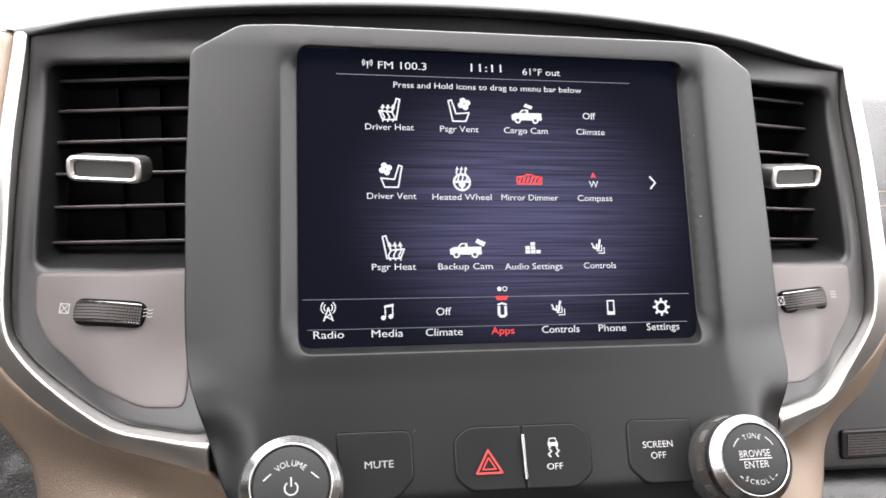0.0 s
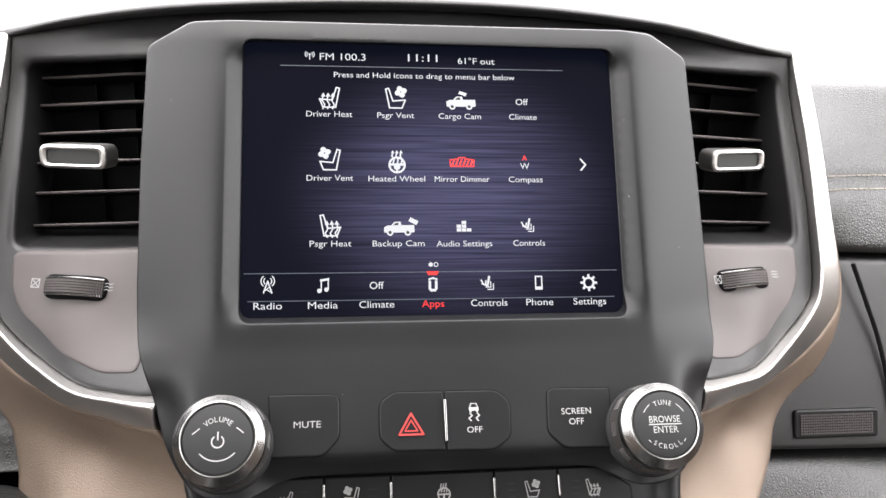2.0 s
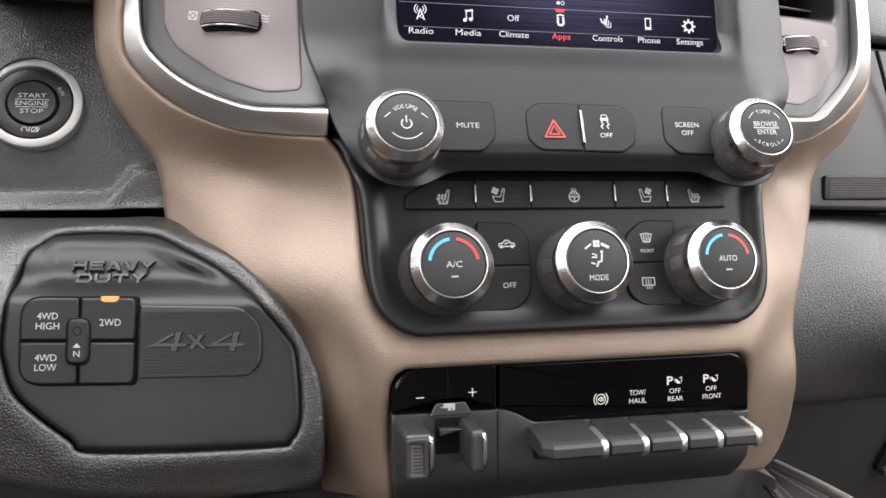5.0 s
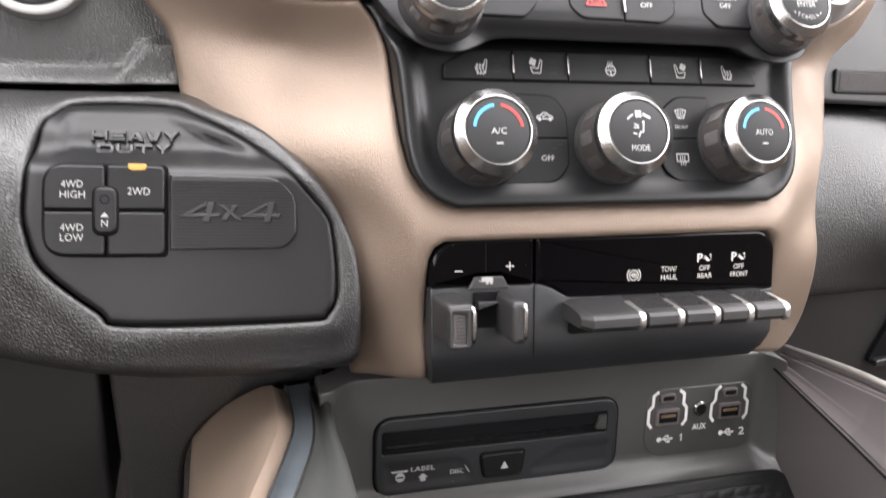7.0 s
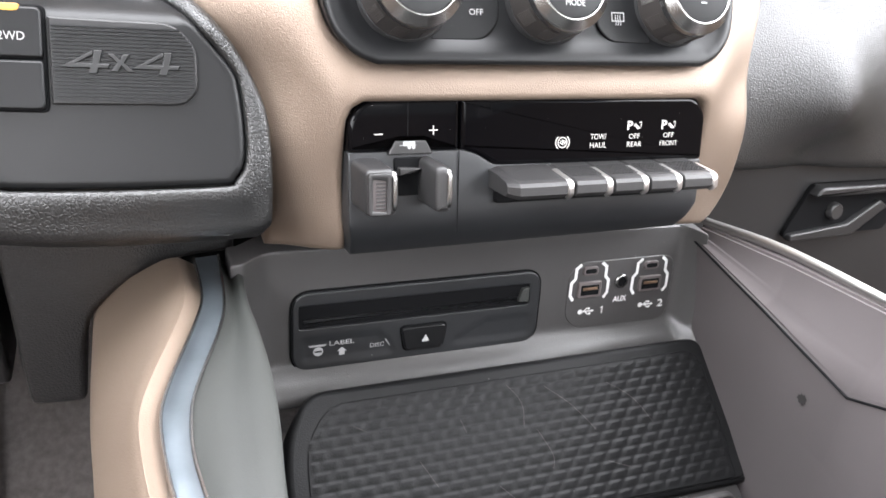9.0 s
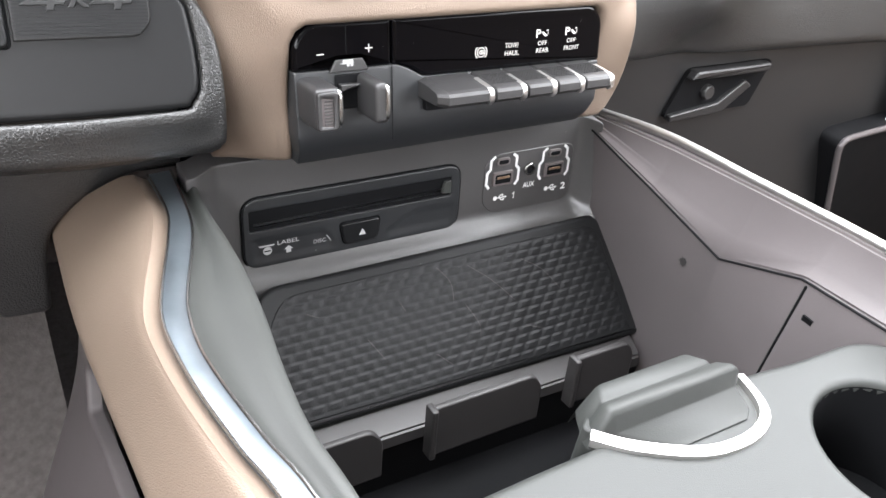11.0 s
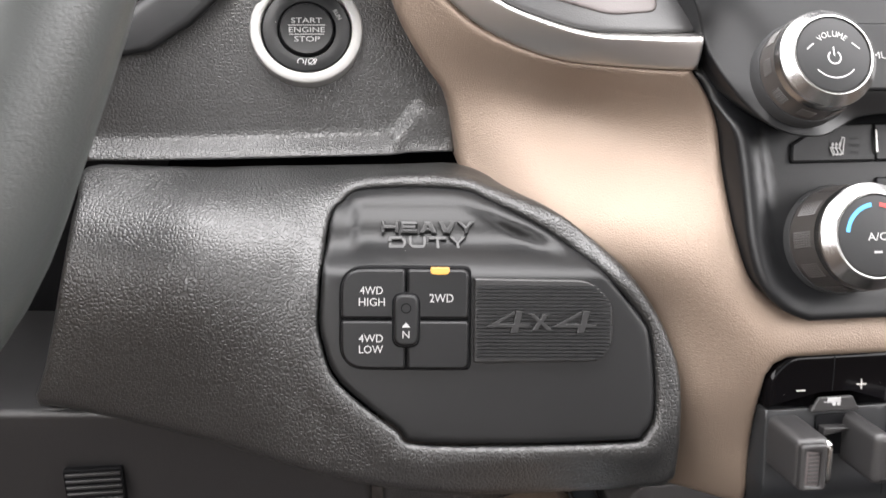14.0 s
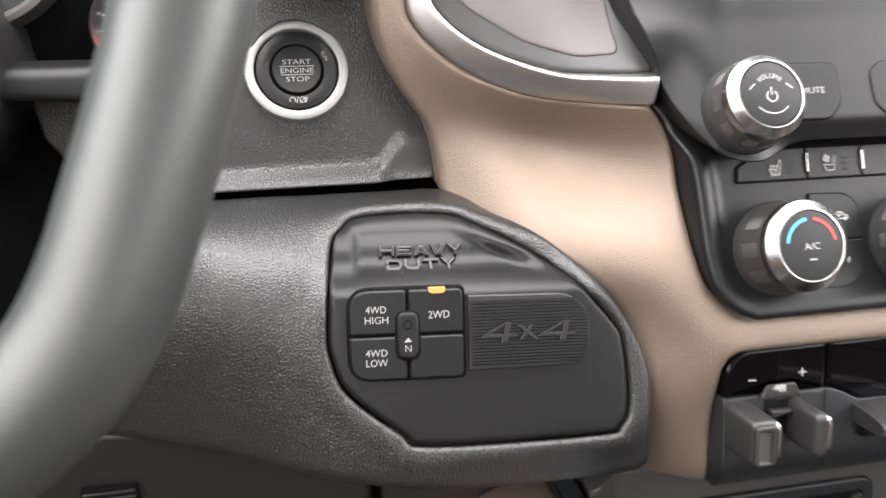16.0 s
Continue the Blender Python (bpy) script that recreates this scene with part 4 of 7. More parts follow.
touch = thing("touchscreen", "lit touchscreen with a dark blue menu of white icons", "touchscreen", SCREEN)


def display_material():
    m = bpy.data.materials.new("display_background")
    m.use_nodes = True
    t = m.node_tree
    n, link = t.nodes, t.links.new
    b = n["Principled BSDF"]
    b.inputs["Base Color"].default_value, b.inputs["Roughness"].default_value = (0.002, 0.002, 0.003, 1), 0.12
    b.inputs["Specular IOR Level"].default_value = 0.04
    at = n.new("ShaderNodeTexCoord").outputs["Object"]
    place = n.new("ShaderNodeMapping")
    place.inputs["Location"].default_value, place.inputs["Scale"].default_value = (-0.1, 0, -0.72), (9.5, 0, 11.5)
    link(at, place.inputs["Vector"])
    far = n.new("ShaderNodeVectorMath")
    far.operation = "LENGTH"
    link(place.outputs[0], far.inputs[0])
    fall = n.new("ShaderNodeMapRange")
    fall.interpolation_type = "SMOOTHERSTEP"
    fall.inputs[1].default_value, fall.inputs[2].default_value, fall.inputs[3].default_value, fall.inputs[4].default_value = 0.0, 0.98, 1.0, 0.0
    link(far.outputs["Value"], fall.inputs[0])
    lines = n.new("ShaderNodeMapping")
    lines.inputs["Scale"].default_value = (14, 1, 900)
    link(at, lines.inputs["Vector"])
    streak = n.new("ShaderNodeTexNoise")
    streak.inputs["Scale"].default_value, streak.inputs["Detail"].default_value = 1.0, 3
    link(lines.outputs[0], streak.inputs["Vector"])
    gain = n.new("ShaderNodeMapRange")
    gain.inputs[1].default_value, gain.inputs[2].default_value, gain.inputs[3].default_value, gain.inputs[4].default_value = 0.3, 0.7, 0.35, 1.25
    link(streak.outputs[0], gain.inputs[0])
    both = n.new("ShaderNodeMath")
    both.operation = "MULTIPLY"
    link(fall.outputs[0], both.inputs[0])
    link(gain.outputs[0], both.inputs[1])
    tone = n.new("ShaderNodeMix")
    tone.data_type = "RGBA"
    tone.inputs[6].default_value, tone.inputs[7].default_value = (0.0045, 0.006, 0.0135, 1), (0.150, 0.144, 0.275, 1)
    link(both.outputs[0], tone.inputs[0])
    link(tone.outputs[2], b.inputs["Emission Color"])
    b.inputs["Emission Strength"].default_value = 0.8
    return m


DISPLAY = display_material()
slab("glass", rounded(box(-0.0966, 0.0957, 0.0004, 0.1425), 0.004), 0.0, 0.006, DISPLAY, touch, "dark blue lit display", bevel=0.0006)


def band(x0, x1, z, w, mat=LINE, y=-0.0001):
    return Drawing(y).poly(box(x0, x1, z - w / 2, z + w / 2)).done("rule", mat, touch)


band(-0.078, 0.070, 0.1297, 0.0004)
band(-0.0945, 0.0925, 0.0222, 0.0004)
band(-0.0925, 0.0905, 0.0086, 0.0004)
words("FM 100.3", 0.0038, -0.0462, 0.1349, WHITE, touch, width=0.0235)
words("11:11", 0.0041, -0.0047, 0.1352, WHITE, touch, width=0.0155)
words("61\u00b0F out", 0.0034, 0.0235, 0.1340, WHITE, touch, width=0.0195)
words("Press and Hold icons to drag to menu bar below", 0.0029, -0.0035, 0.1252, WHITE, touch, width=0.0945)
for text, x, z, w in (("Driver Heat", -0.0531, 0.1040, 0.0232), ("Psgr Vent", -0.0193, 0.1037, 0.0190), ("Cargo Cam", 0.0139, 0.1036, 0.0222), ("Climate", 0.0472, 0.1036, 0.0148),
                      ("Driver Vent", -0.0529, 0.0704, 0.0232), ("Heated Wheel", -0.0193, 0.0701, 0.0287), ("Mirror Dimmer", 0.0141, 0.0700, 0.0284), ("Compass", 0.0472, 0.0699, 0.0179),
                      ("Psgr Heat", -0.0527, 0.0369, 0.0205), ("Backup Cam", -0.0190, 0.0368, 0.0260), ("Audio Settings", 0.0142, 0.0365, 0.0284), ("Controls", 0.0474, 0.0366, 0.0164)):
    words(text, 0.0030, x, z, WHITE, touch, width=w)
for text, x, w, mat in (("Radio", -0.0829, 0.0136, WHITE), ("Media", -0.0565, 0.0144, WHITE), ("Climate", -0.0303, 0.0172, WHITE), ("Apps", -0.0025, 0.0110, HOT), ("Controls", 0.0257, 0.0184, WHITE), ("Phone", 0.0515, 0.0138, WHITE), ("Settings", 0.0774, 0.0170, WHITE)):
    words(text, 0.0034, x, 0.0064, mat, touch, width=w)
words("Off", 0.0034, 0.0470, 0.1118, WHITE, touch, width=0.0066)
words("Off", 0.0036, -0.0302, 0.0158, WHITE, touch, width=0.0070)
words("W", 0.0033, 0.0470, 0.0770, WHITE, touch, width=0.0048)


def seat(x, z, s, mat, parent, face=1, heat=False, fan=False, y=-0.0002, name="seat_icon", w=0.13):
    """A seat in outline, with three rising heat arrows or a small fan."""
    d = Drawing(y, s, x, z)
    f = lambda pts: [(face * a, b) for a, b in pts]
    d.line(f([(0.62, 0.98), (0.88, 0.90), (0.55, -0.85), (-0.55, -0.85), (-0.85, -0.1), (0.25, -0.2), (0.62, 0.98)]), w)
    if heat:
        for k in (-0.62, -0.2, 0.22):
            d.line(f([(k + 0.05, -1.0), (k + 0.22, -0.62), (k - 0.02, -0.2), (k + 0.1, 0.2)]), 0.12)
            d.poly(f([(k - 0.12, 0.12), (k + 0.3, 0.12), (k + 0.1, 0.5)]))
    if fan:
        for a in range(4):
            c, n = math.cos(radians(a * 90 + 20)), math.sin(radians(a * 90 + 20))
            d.disc(-face * 0.46 + 0.30 * c, 0.66 + 0.30 * n, 0.26, 12)
    return d.done(name, mat, parent)


def truck(x, z, s, mat, parent, lens=1, y=-0.0002, name="truck_icon"):
    d = Drawing(y, s, x, z)
    d.poly([(-1.0, -0.40), (-1.02, -0.05), (-0.78, 0.08), (-0.55, 0.08), (-0.30, 0.33), (0.10, 0.33), (0.12, 0.10), (0.98, 0.10), (1.0, -0.36), (0.92, -0.40)])
    for k in (-0.62, 0.55):
        d.disc(k, -0.40, 0.22, 14)
    if lens == 1:
        d.poly([(-0.18, 0.52), (-0.08, 0.74), (0.42, 0.56), (0.32, 0.34)])
    else:
        d.poly([(0.60, 0.36), (0.74, 0.62), (1.28, 0.36), (1.12, 0.10)])
    ob = d.done(name, mat, parent)
    e = Drawing(y - 0.0001, s, x, z)
    for k in (-0.62, 0.55):
        e.disc(k, -0.40, 0.11, 12)
    e.poly([(-0.42, 0.09), (-0.24, 0.25), (-0.06, 0.25), (-0.06, 0.09)])
    e.done("icon_holes", CAP, parent)
    return ob


def pages(x, z, s, mat, parent):
    d = Drawing(-0.0002, s, x, z)
    d.line([(-0.25, -0.5), (0.45, -0.5), (0.45, 0.25)], 0.14).line([(0.0, -0.82), (0.8, -0.82), (0.8, -0.05)], 0.14)
    d.line([(0.0, -0.25), (0.25, 0.95)], 0.3).line([(-0.3, -0.15), (-0.2, 0.4)], 0.2).line([(-0.65, 0.05), (-0.9, 0.5)], 0.2).line([(-0.75, 0.0), (-0.1, -0.3)], 0.25)
    return d.done("controls_icon", mat, parent)


seat(-0.0531, 0.1125, 0.0058, WHITE, touch, 1, heat=True)
seat(-0.0192, 0.1125, 0.0058, WHITE, touch, -1, fan=True)
truck(0.0148, 0.1118, 0.0076, WHITE, touch, 1)
seat(-0.0529, 0.0795, 0.0058, WHITE, touch, 1, fan=True)
seat(-0.0527, 0.0457, 0.0058, WHITE, touch, -1, heat=True)
truck(-0.0185, 0.0453, 0.0076, WHITE, touch, -1)
pages(0.0472, 0.0455, 0.0036, WHITE, touch)
pages(0.0252, 0.0160, 0.0036, WHITE, touch)
d = Drawing(-0.0002, 0.0050, -0.0191, 0.0785)
d.arc(0, -0.25, 0.78, 0.22, n=28).disc(0, -0.45, 0.34, 14).line([(-0.7, -0.2), (0.7, -0.2)], 0.25).line([(0, -0.45), (0, -0.95)], 0.22)
for k in (-0.42, 0, 0.42):
    d.line([(k, -0.15), (k + 0.12, 0.3), (k - 0.1, 0.7), (k, 1.05)], 0.15).poly([(k - 0.18, 0.98), (k + 0.18, 0.98), (k, 1.32)])
d.done("heated_wheel_icon", WHITE, touch)
d = Drawing(-0.0002, 0.001, 0.0143, 0.0786)
d.line([(-6.0, -1.9), (-6.2, 1.4), (-2.2, 2.0), (-1.5, 2.7), (1.5, 2.7), (2.2, 2.0), (6.2, 1.4), (6.0, -1.9)], 0.7, closed=True)
for k in range(6):
    d.line([(-5.2 + k * 1.9, -1.5), (-4.0 + k * 1.9, 1.5)], 0.95)
d.done("mirror_icon", HOT, touch)
Drawing(-0.0002, 0.001, 0.0470, 0.0812).line([(-1.0, -1.0), (0, 1.3), (1.0, -1.0)], 0.5).line([(-0.6, -0.3), (0.6, -0.3)], 0.4).done("compass_icon", HOT, touch)
Drawing(-0.0002, 0.001, 0.0781, 0.0779).line([(-1.3, 3.0), (1.3, 0.0), (-1.3, -3.0)], 0.9).done("arrow_icon", WHITE, touch)
d = Drawing(-0.0002, 0.001, 0.0142, 0.0452)
for k, h in ((-2.6, 2), (0, 3), (2.6, 1)):
    for j in range(h):
        d.poly(box(k - 1.15, k + 1.15, -2.6 + j * 1.9, -0.9 + j * 1.9))
d.done("audio_icon", WHITE, touch)
Drawing(-0.0002).disc(-0.0032, 0.0259, 0.0011).arc(-0.0006, 0.0259, 0.0010, 0.0004).done("page_dots", WHITE, touch)
d = Drawing(-0.0002, 0.001, -0.0830, 0.0163)
d.line([(-2.0, -3.6), (0, 2.2), (2.0, -3.6)], 0.7).line([(-1.4, -1.6), (1.3, -3.0)], 0.5).line([(1.0, -0.6), (-1.5, -2.6)], 0.5)
for r in (1.9, 3.2):
    d.arc(0, 2.2, r, 0.55, -50, 50, 10).arc(0, 2.2, r, 0.55, 130, 230, 10)
d.done("radio_icon", WHITE, touch)
Drawing(-0.0002, 0.001, -0.0565, 0.0160).disc(-1.7, -2.6, 1.1).disc(1.7, -2.0, 1.1).line([(-0.8, -2.5), (-0.8, 2.4)], 0.6).line([(2.6, -1.9), (2.6, 3.0)], 0.6).line([(-0.9, 2.5), (2.7, 3.1)], 1.2).done("media_icon", WHITE, touch)
Drawing(-0.0002, 0.001, -0.0023, 0.0155).line([(-1.6, 1.9), (-1.6, -1.6), (-0.9, -2.5), (0.9, -2.5), (1.6, -1.6), (1.6, 1.9)], 1.3).line([(-1.9, 3.0), (0, 3.6), (1.9, 3.0)], 0.9).done("apps_icon", WHITE, touch)
Drawing(-0.00015, 0.001, -0.0023, 0.0215).poly([(-3.2, 1.0), (-2.2, -0.9), (2.2, -0.9), (3.2, 1.0)]).done("apps_glow", HOT, touch)
Drawing(-0.0002, 0.001, 0.0514, 0.0161).line([(-1.6, -3.2), (-1.6, 3.2), (1.6, 3.2), (1.6, -3.2)], 0.7, closed=True).poly(box(-1.4, 1.4, -3.2, -1.9)).done("phone_icon", WHITE, touch)
d = Drawing(-0.0002, 0.001, 0.0774, 0.0158).arc(0, 0, 2.5, 1.1)
for k in range(8):
    a = radians(k * 45)
    d.line([(2.6 * math.cos(a), 2.6 * math.sin(a)), (3.9 * math.cos(a), 3.9 * math.sin(a))], 1.2)
d.done("settings_icon", WHITE, touch)
d = Drawing(-0.0002, 0.001, -0.0630, 0.1350).line([(0, -1.8), (0, 0.8)], 0.5).disc(0, 0.9, 0.6)
for r in (1.4, 2.3):
    d.arc(0, 0.9, r, 0.45, -45, 45, 8).arc(0, 0.9, r, 0.45, 135, 225, 8)
d.done("signal_icon", WHITE, touch)

# ---- knobs and buttons of the radio ----


def knob(parent, name, x, z, radius, cap_radius, height, label=""):
    """A turned knob: dark collar, knurled grip, bright bevelled ring and dull black cap."""
    body = lathe(name, [(radius * 1.09, 0.003), (radius * 1.09, -0.0015), (radius * 1.05, -0.003), (radius * 0.6, -0.003)], CAP, parent, label, (x, z), close=False)
    lathe("grip", [(radius * 1.035, -0.002), (radius * 1.03, -0.004), (radius * 0.985, -height + 0.0085), (radius * 0.9, -height + 0.008)], GRIP, body, "smoky translucent grip", (x, z), close=False)
    bm = bmesh.new()
    panels, across, down = 10, 7, 7
    pitch = (height - 0.0155) / down
    for k in range(panels * across):
        a = 2 * math.pi * (k // across) / panels + (k % across - (across - 1) / 2) * 0.046
        for j in range(down):
            y0, y1 = -0.0055 - j * pitch, -0.0055 - (j + 0.92) * pitch
            r0, r1 = radius * (1.032 - 0.045 * (-y0) / height), radius * (1.032 - 0.045 * (-y1) / height)
            v = [bm.verts.new((x + r * math.cos(a + e), y, z + r * math.sin(a + e))) for r, y in ((r0, y0), (r1, y1)) for e in (-0.021, 0.021)]
            t = bm.verts.new((x + ((r0 + r1) / 2 + 0.0006) * math.cos(a), (y0 + y1) / 2, z + ((r0 + r1) / 2 + 0.0006) * math.sin(a)))
            for i, e in ((0, 1), (1, 3), (3, 2), (2, 0)):
                bm.faces.new((v[i], v[e], t))
    part("knurl", bm, GRIP, body)
    h = height
    lathe("ring", [(radius * 0.985, -h + 0.0082), (radius, -h + 0.0079), (radius, -h + 0.0076), (radius, -h + 0.0046), (radius * 0.999, -h + 0.0043), (radius * 0.990, -h + 0.0036), (radius * 0.980, -h + 0.0034), (cap_radius * 1.095, -h + 0.0003), (cap_radius * 1.075, -h), (cap_radius * 1.06, -h - 0.0001), (cap_radius * 1.025, -h - 0.0001), (cap_radius * 1.015, -h + 0.0001), (cap_radius * 1.008, -h + 0.0014)], SATIN, body, "bright machined metal ring", (x, z), close=False)
    lathe("cap", [(cap_radius * 1.0, -h + 0.002), (cap_radius * 0.995, -h + 0.0004), (cap_radius * 0.96, -h), (0.0004, -h)], CAP, body, "dull black cap", (x, z))
    return body


def button(where, name, outline, proud=0.0006, mat=KEY, label="", gap=0.0005):
    """A key with a dark gap round it, on a panel: where is the thing and the pose of the panel's face."""
    ob = slab(name, outline, -proud, 0.004, mat, where[0], label, bevel=0.0004)
    ob.matrix_basis = where[1]
    slab("seam", offset(outline, -gap), -0.0004, 0.004, DARK, ob, bevel=0.0002, seg=1)
    return ob


def tick(where, x, z0, z1):
    ob = slab("metal_tick", rounded(box(x - 0.00065, x + 0.00065, z0, z1), 0.0006, 3), -0.0026, 0.002, SATIN, where[0], "thin bright metal divider", bevel=0.0004)
    ob.matrix_basis = where[1]


ROW = panel_pose(0.2985, 0.636, 32.6)
row = (radio, ROW)
H = 0.0205


def arc_words(text, cap, x, z, r, mid, step, mat, parent, y, inward=False):
    """Lettering along an arc, letter by letter."""
    n = len(text)
    for i, c in enumerate(text):
        a = mid + (step * ((n - 1) / 2 - i) if not inward else -step * ((n - 1) / 2 - i))
        words(c, cap, x + r * math.cos(radians(a)), z + r * math.sin(radians(a)), mat, parent, y=y, turn=a - 90 if not inward else a + 90)


volume = knob(radio, "volume_knob", 0, 0, 0.0196, 0.0148, H, "volume knob with metal ring")
tuner = knob(radio, "tuning_knob", 0, 0, 0.0196, 0.0148, H, "tuning knob with metal ring")
volume.matrix_basis = ROW @ Matrix.Translation((-0.0994, 0, -0.0058))
tuner.matrix_basis = ROW @ Matrix.Translation((0.0978, 0, -0.0060))
arc_words("VOLUME", 0.0023, 0, 0, 0.0082, 90, 15.5, PRINT, volume, -H - 0.0002)
Drawing(-H - 0.0002).line([(-0.0105, 0.0022), (-0.0078, 0.0044)], 0.0005).line([(0.0105, 0.0022), (0.0078, 0.0044)], 0.0005).arc(0, -0.0012, 0.0025, 0.0006, 125, 415, 24).line([(0, -0.0004), (0, 0.0028)], 0.0006).arc(0, 0.0006, 0.0098, 0.0005, 222, 318, 16).done("dial_marking", PRINT, volume)
arc_words("TUNE", 0.0022, 0, 0, 0.0098, 90, 14, PRINT, tuner, -H - 0.0002)
words("BROWSE", 0.0030, 0, 0.0022, PRINT, tuner, y=-H - 0.0002, width=0.0145)
words("ENTER", 0.0030, 0, -0.0024, PRINT, tuner, y=-H - 0.0002, width=0.0115)
arc_words("SCROLL", 0.0022, 0, 0, 0.0100, 270, 14, PRINT, tuner, -H - 0.0002, inward=True)
Drawing(-H - 0.0002).line([(-0.0075, -0.0001), (0.0075, -0.0001)], 0.0005).arc(0, 0, 0.0108, 0.0004, 125, 150, 8).arc(0, 0, 0.0108, 0.0004, 30, 55, 8).arc(0, 0, 0.0110, 0.0004, 218, 226, 4).arc(0, 0, 0.0110, 0.0004, 314, 322, 4).done("dial_marking", PRINT, tuner)

mute = button(row, "mute_button", rounded([(-0.0806, 0.0155), (-0.0487, 0.0152), (-0.0487, -0.0045), (-0.0560, -0.0122), (-0.0790, -0.0122)], [0.001, 0.004, 0.003, 0.003, 0.001]))
words("MUTE", 0.0030, -0.0631, 0.0018, FAINT, mute, y=-0.0009, width=0.0122)
hazard = button(row, "hazard_button", rounded([(-0.0005, 0.0152), (-0.0238, 0.0154), (-0.0302, 0.0105), (-0.0302, -0.0055), (-0.0240, -0.0112), (-0.0005, -0.0114)], [0.0005, 0.003, 0.003, 0.003, 0.003, 0.0005]))
Drawing(-0.0015, 0.001, -0.0158, 0.0002).line([(-5.6, -4.6), (0, 5.0), (5.6, -4.6)], 0.85, closed=True).line([(-2.9, -3.0), (0, 1.9), (2.9, -3.0)], 0.6, closed=True).done("hazard_sign", RED, hazard, "red warning triangle")
stability = button(row, "stability_button", rounded([(0.0008, 0.0152), (0.0252, 0.0150), (0.0312, 0.0095), (0.0306, -0.0065), (0.0230, -0.0120), (0.0008, -0.0116)], [0.0005, 0.003, 0.003, 0.003, 0.003, 0.0005]))
words("OFF", 0.0027, 0.0137, -0.0030, PRINT, stability, y=-0.0014, width=0.0072)
d = Drawing(-0.0014, 0.001, 0.0137, 0.0050).line([(-1.9, 2.0), (-1.3, 3.9), (1.3, 3.9), (1.9, 2.0)], 0.5).poly(box(-2.3, 2.3, 0.6, 2.2)).poly(box(-2.0, -1.1, -0.2, 0.6)).poly(box(1.1, 2.0, -0.2, 0.6))
for k in (-1.8, 1.6):
    d.line([(k, -0.6), (k + 0.9, -1.6), (k - 0.6, -2.8), (k + 0.3, -4.0)], 0.6)
d.done("stability_sign", PRINT, stability)
tick(row, 0.0002, -0.0082, 0.0112)
screen_off = button(row, "screen_button", rounded([(0.0497, 0.0152), (0.0800, 0.0146), (0.0790, -0.0128), (0.0560, -0.0125), (0.0485, -0.0055)], [0.004, 0.001, 0.001, 0.003, 0.003]))
words("SCREEN", 0.0029, 0.0627, 0.0040, PRINT, screen_off, y=-0.0014, width=0.0143)
words("OFF", 0.0029, 0.0624, -0.0008, PRINT, screen_off, y=-0.0014, width=0.0072)

# ---- climate controls ----
CLIMATE = panel_pose(0.290, 0.574, 27.0)
clim = (climate, CLIMATE)
CH = 0.0275
EDGES = (-0.0945, -0.0563, -0.0247, 0.0251, 0.0570, 0.0932)
keys = []
for i, (a, b) in enumerate(zip(EDGES, EDGES[1:])):
    lo, hi, g = 0.0212, 0.0368, 0.0005
    o = box(a + g, b - g, lo, hi)
    if i == 0:
        o = [(a, lo), (b - g, lo), (b - g, hi), (-0.0785, hi), (a + 0.0008, 0.0286)]
    if i == 4:
        o = [(a + g, lo), (b, lo), (b - 0.0006, 0.0275), (0.0785, hi), (a + g, hi)]
    keys.append(button(clim, "seat_button" if i != 2 else "wheel_heat_button", rounded(o, 0.0008, 3), proud=0.0010, gap=0.0006))
for x in EDGES[1:5]:
    tick(clim, x, 0.0240, 0.0343)
seat(-0.0742, 0.0272, 0.0040, PRINT, keys[0], 1, heat=True, y=-0.0018, w=0.12)
seat(-0.0432, 0.0280, 0.0040, PRINT, keys[1], 1, fan=True, y=-0.0018, w=0.12)
seat(0.0436, 0.0276, 0.0040, PRINT, keys[3], -1, fan=True, y=-0.0018, w=0.12)
seat(0.0740, 0.0274, 0.0040, PRINT, keys[4], -1, heat=True, y=-0.0018, w=0.12)
d = Drawing(-0.0018, 0.001, 0.0005, 0.0276).arc(0, -0.4, 2.9, 0.7).line([(-2.6, -0.4), (2.6, -0.4)], 0.7).line([(0, -0.4), (0, -3.2)], 0.8)
for k in (-1.2, 0, 1.2):
    d.line([(k, 0.6), (k + 0.4, 2.0), (k - 0.3, 3.0), (k, 4.4)], 0.5)
d.done("wheel_heat_sign", PRINT, keys[2])
for x, k in ((-0.0655, 0), (-0.0335, 1), (0.0335, 3), (0.0655, 4)):
    d = Drawing(-0.0017, 0.001, x, 0.0278)
    for j in (-3, 0, 3):
        d.poly(box(-2.0, 2.0, j - 0.3, j + 0.3))
    d.done("level_bars", CAP, keys[k])

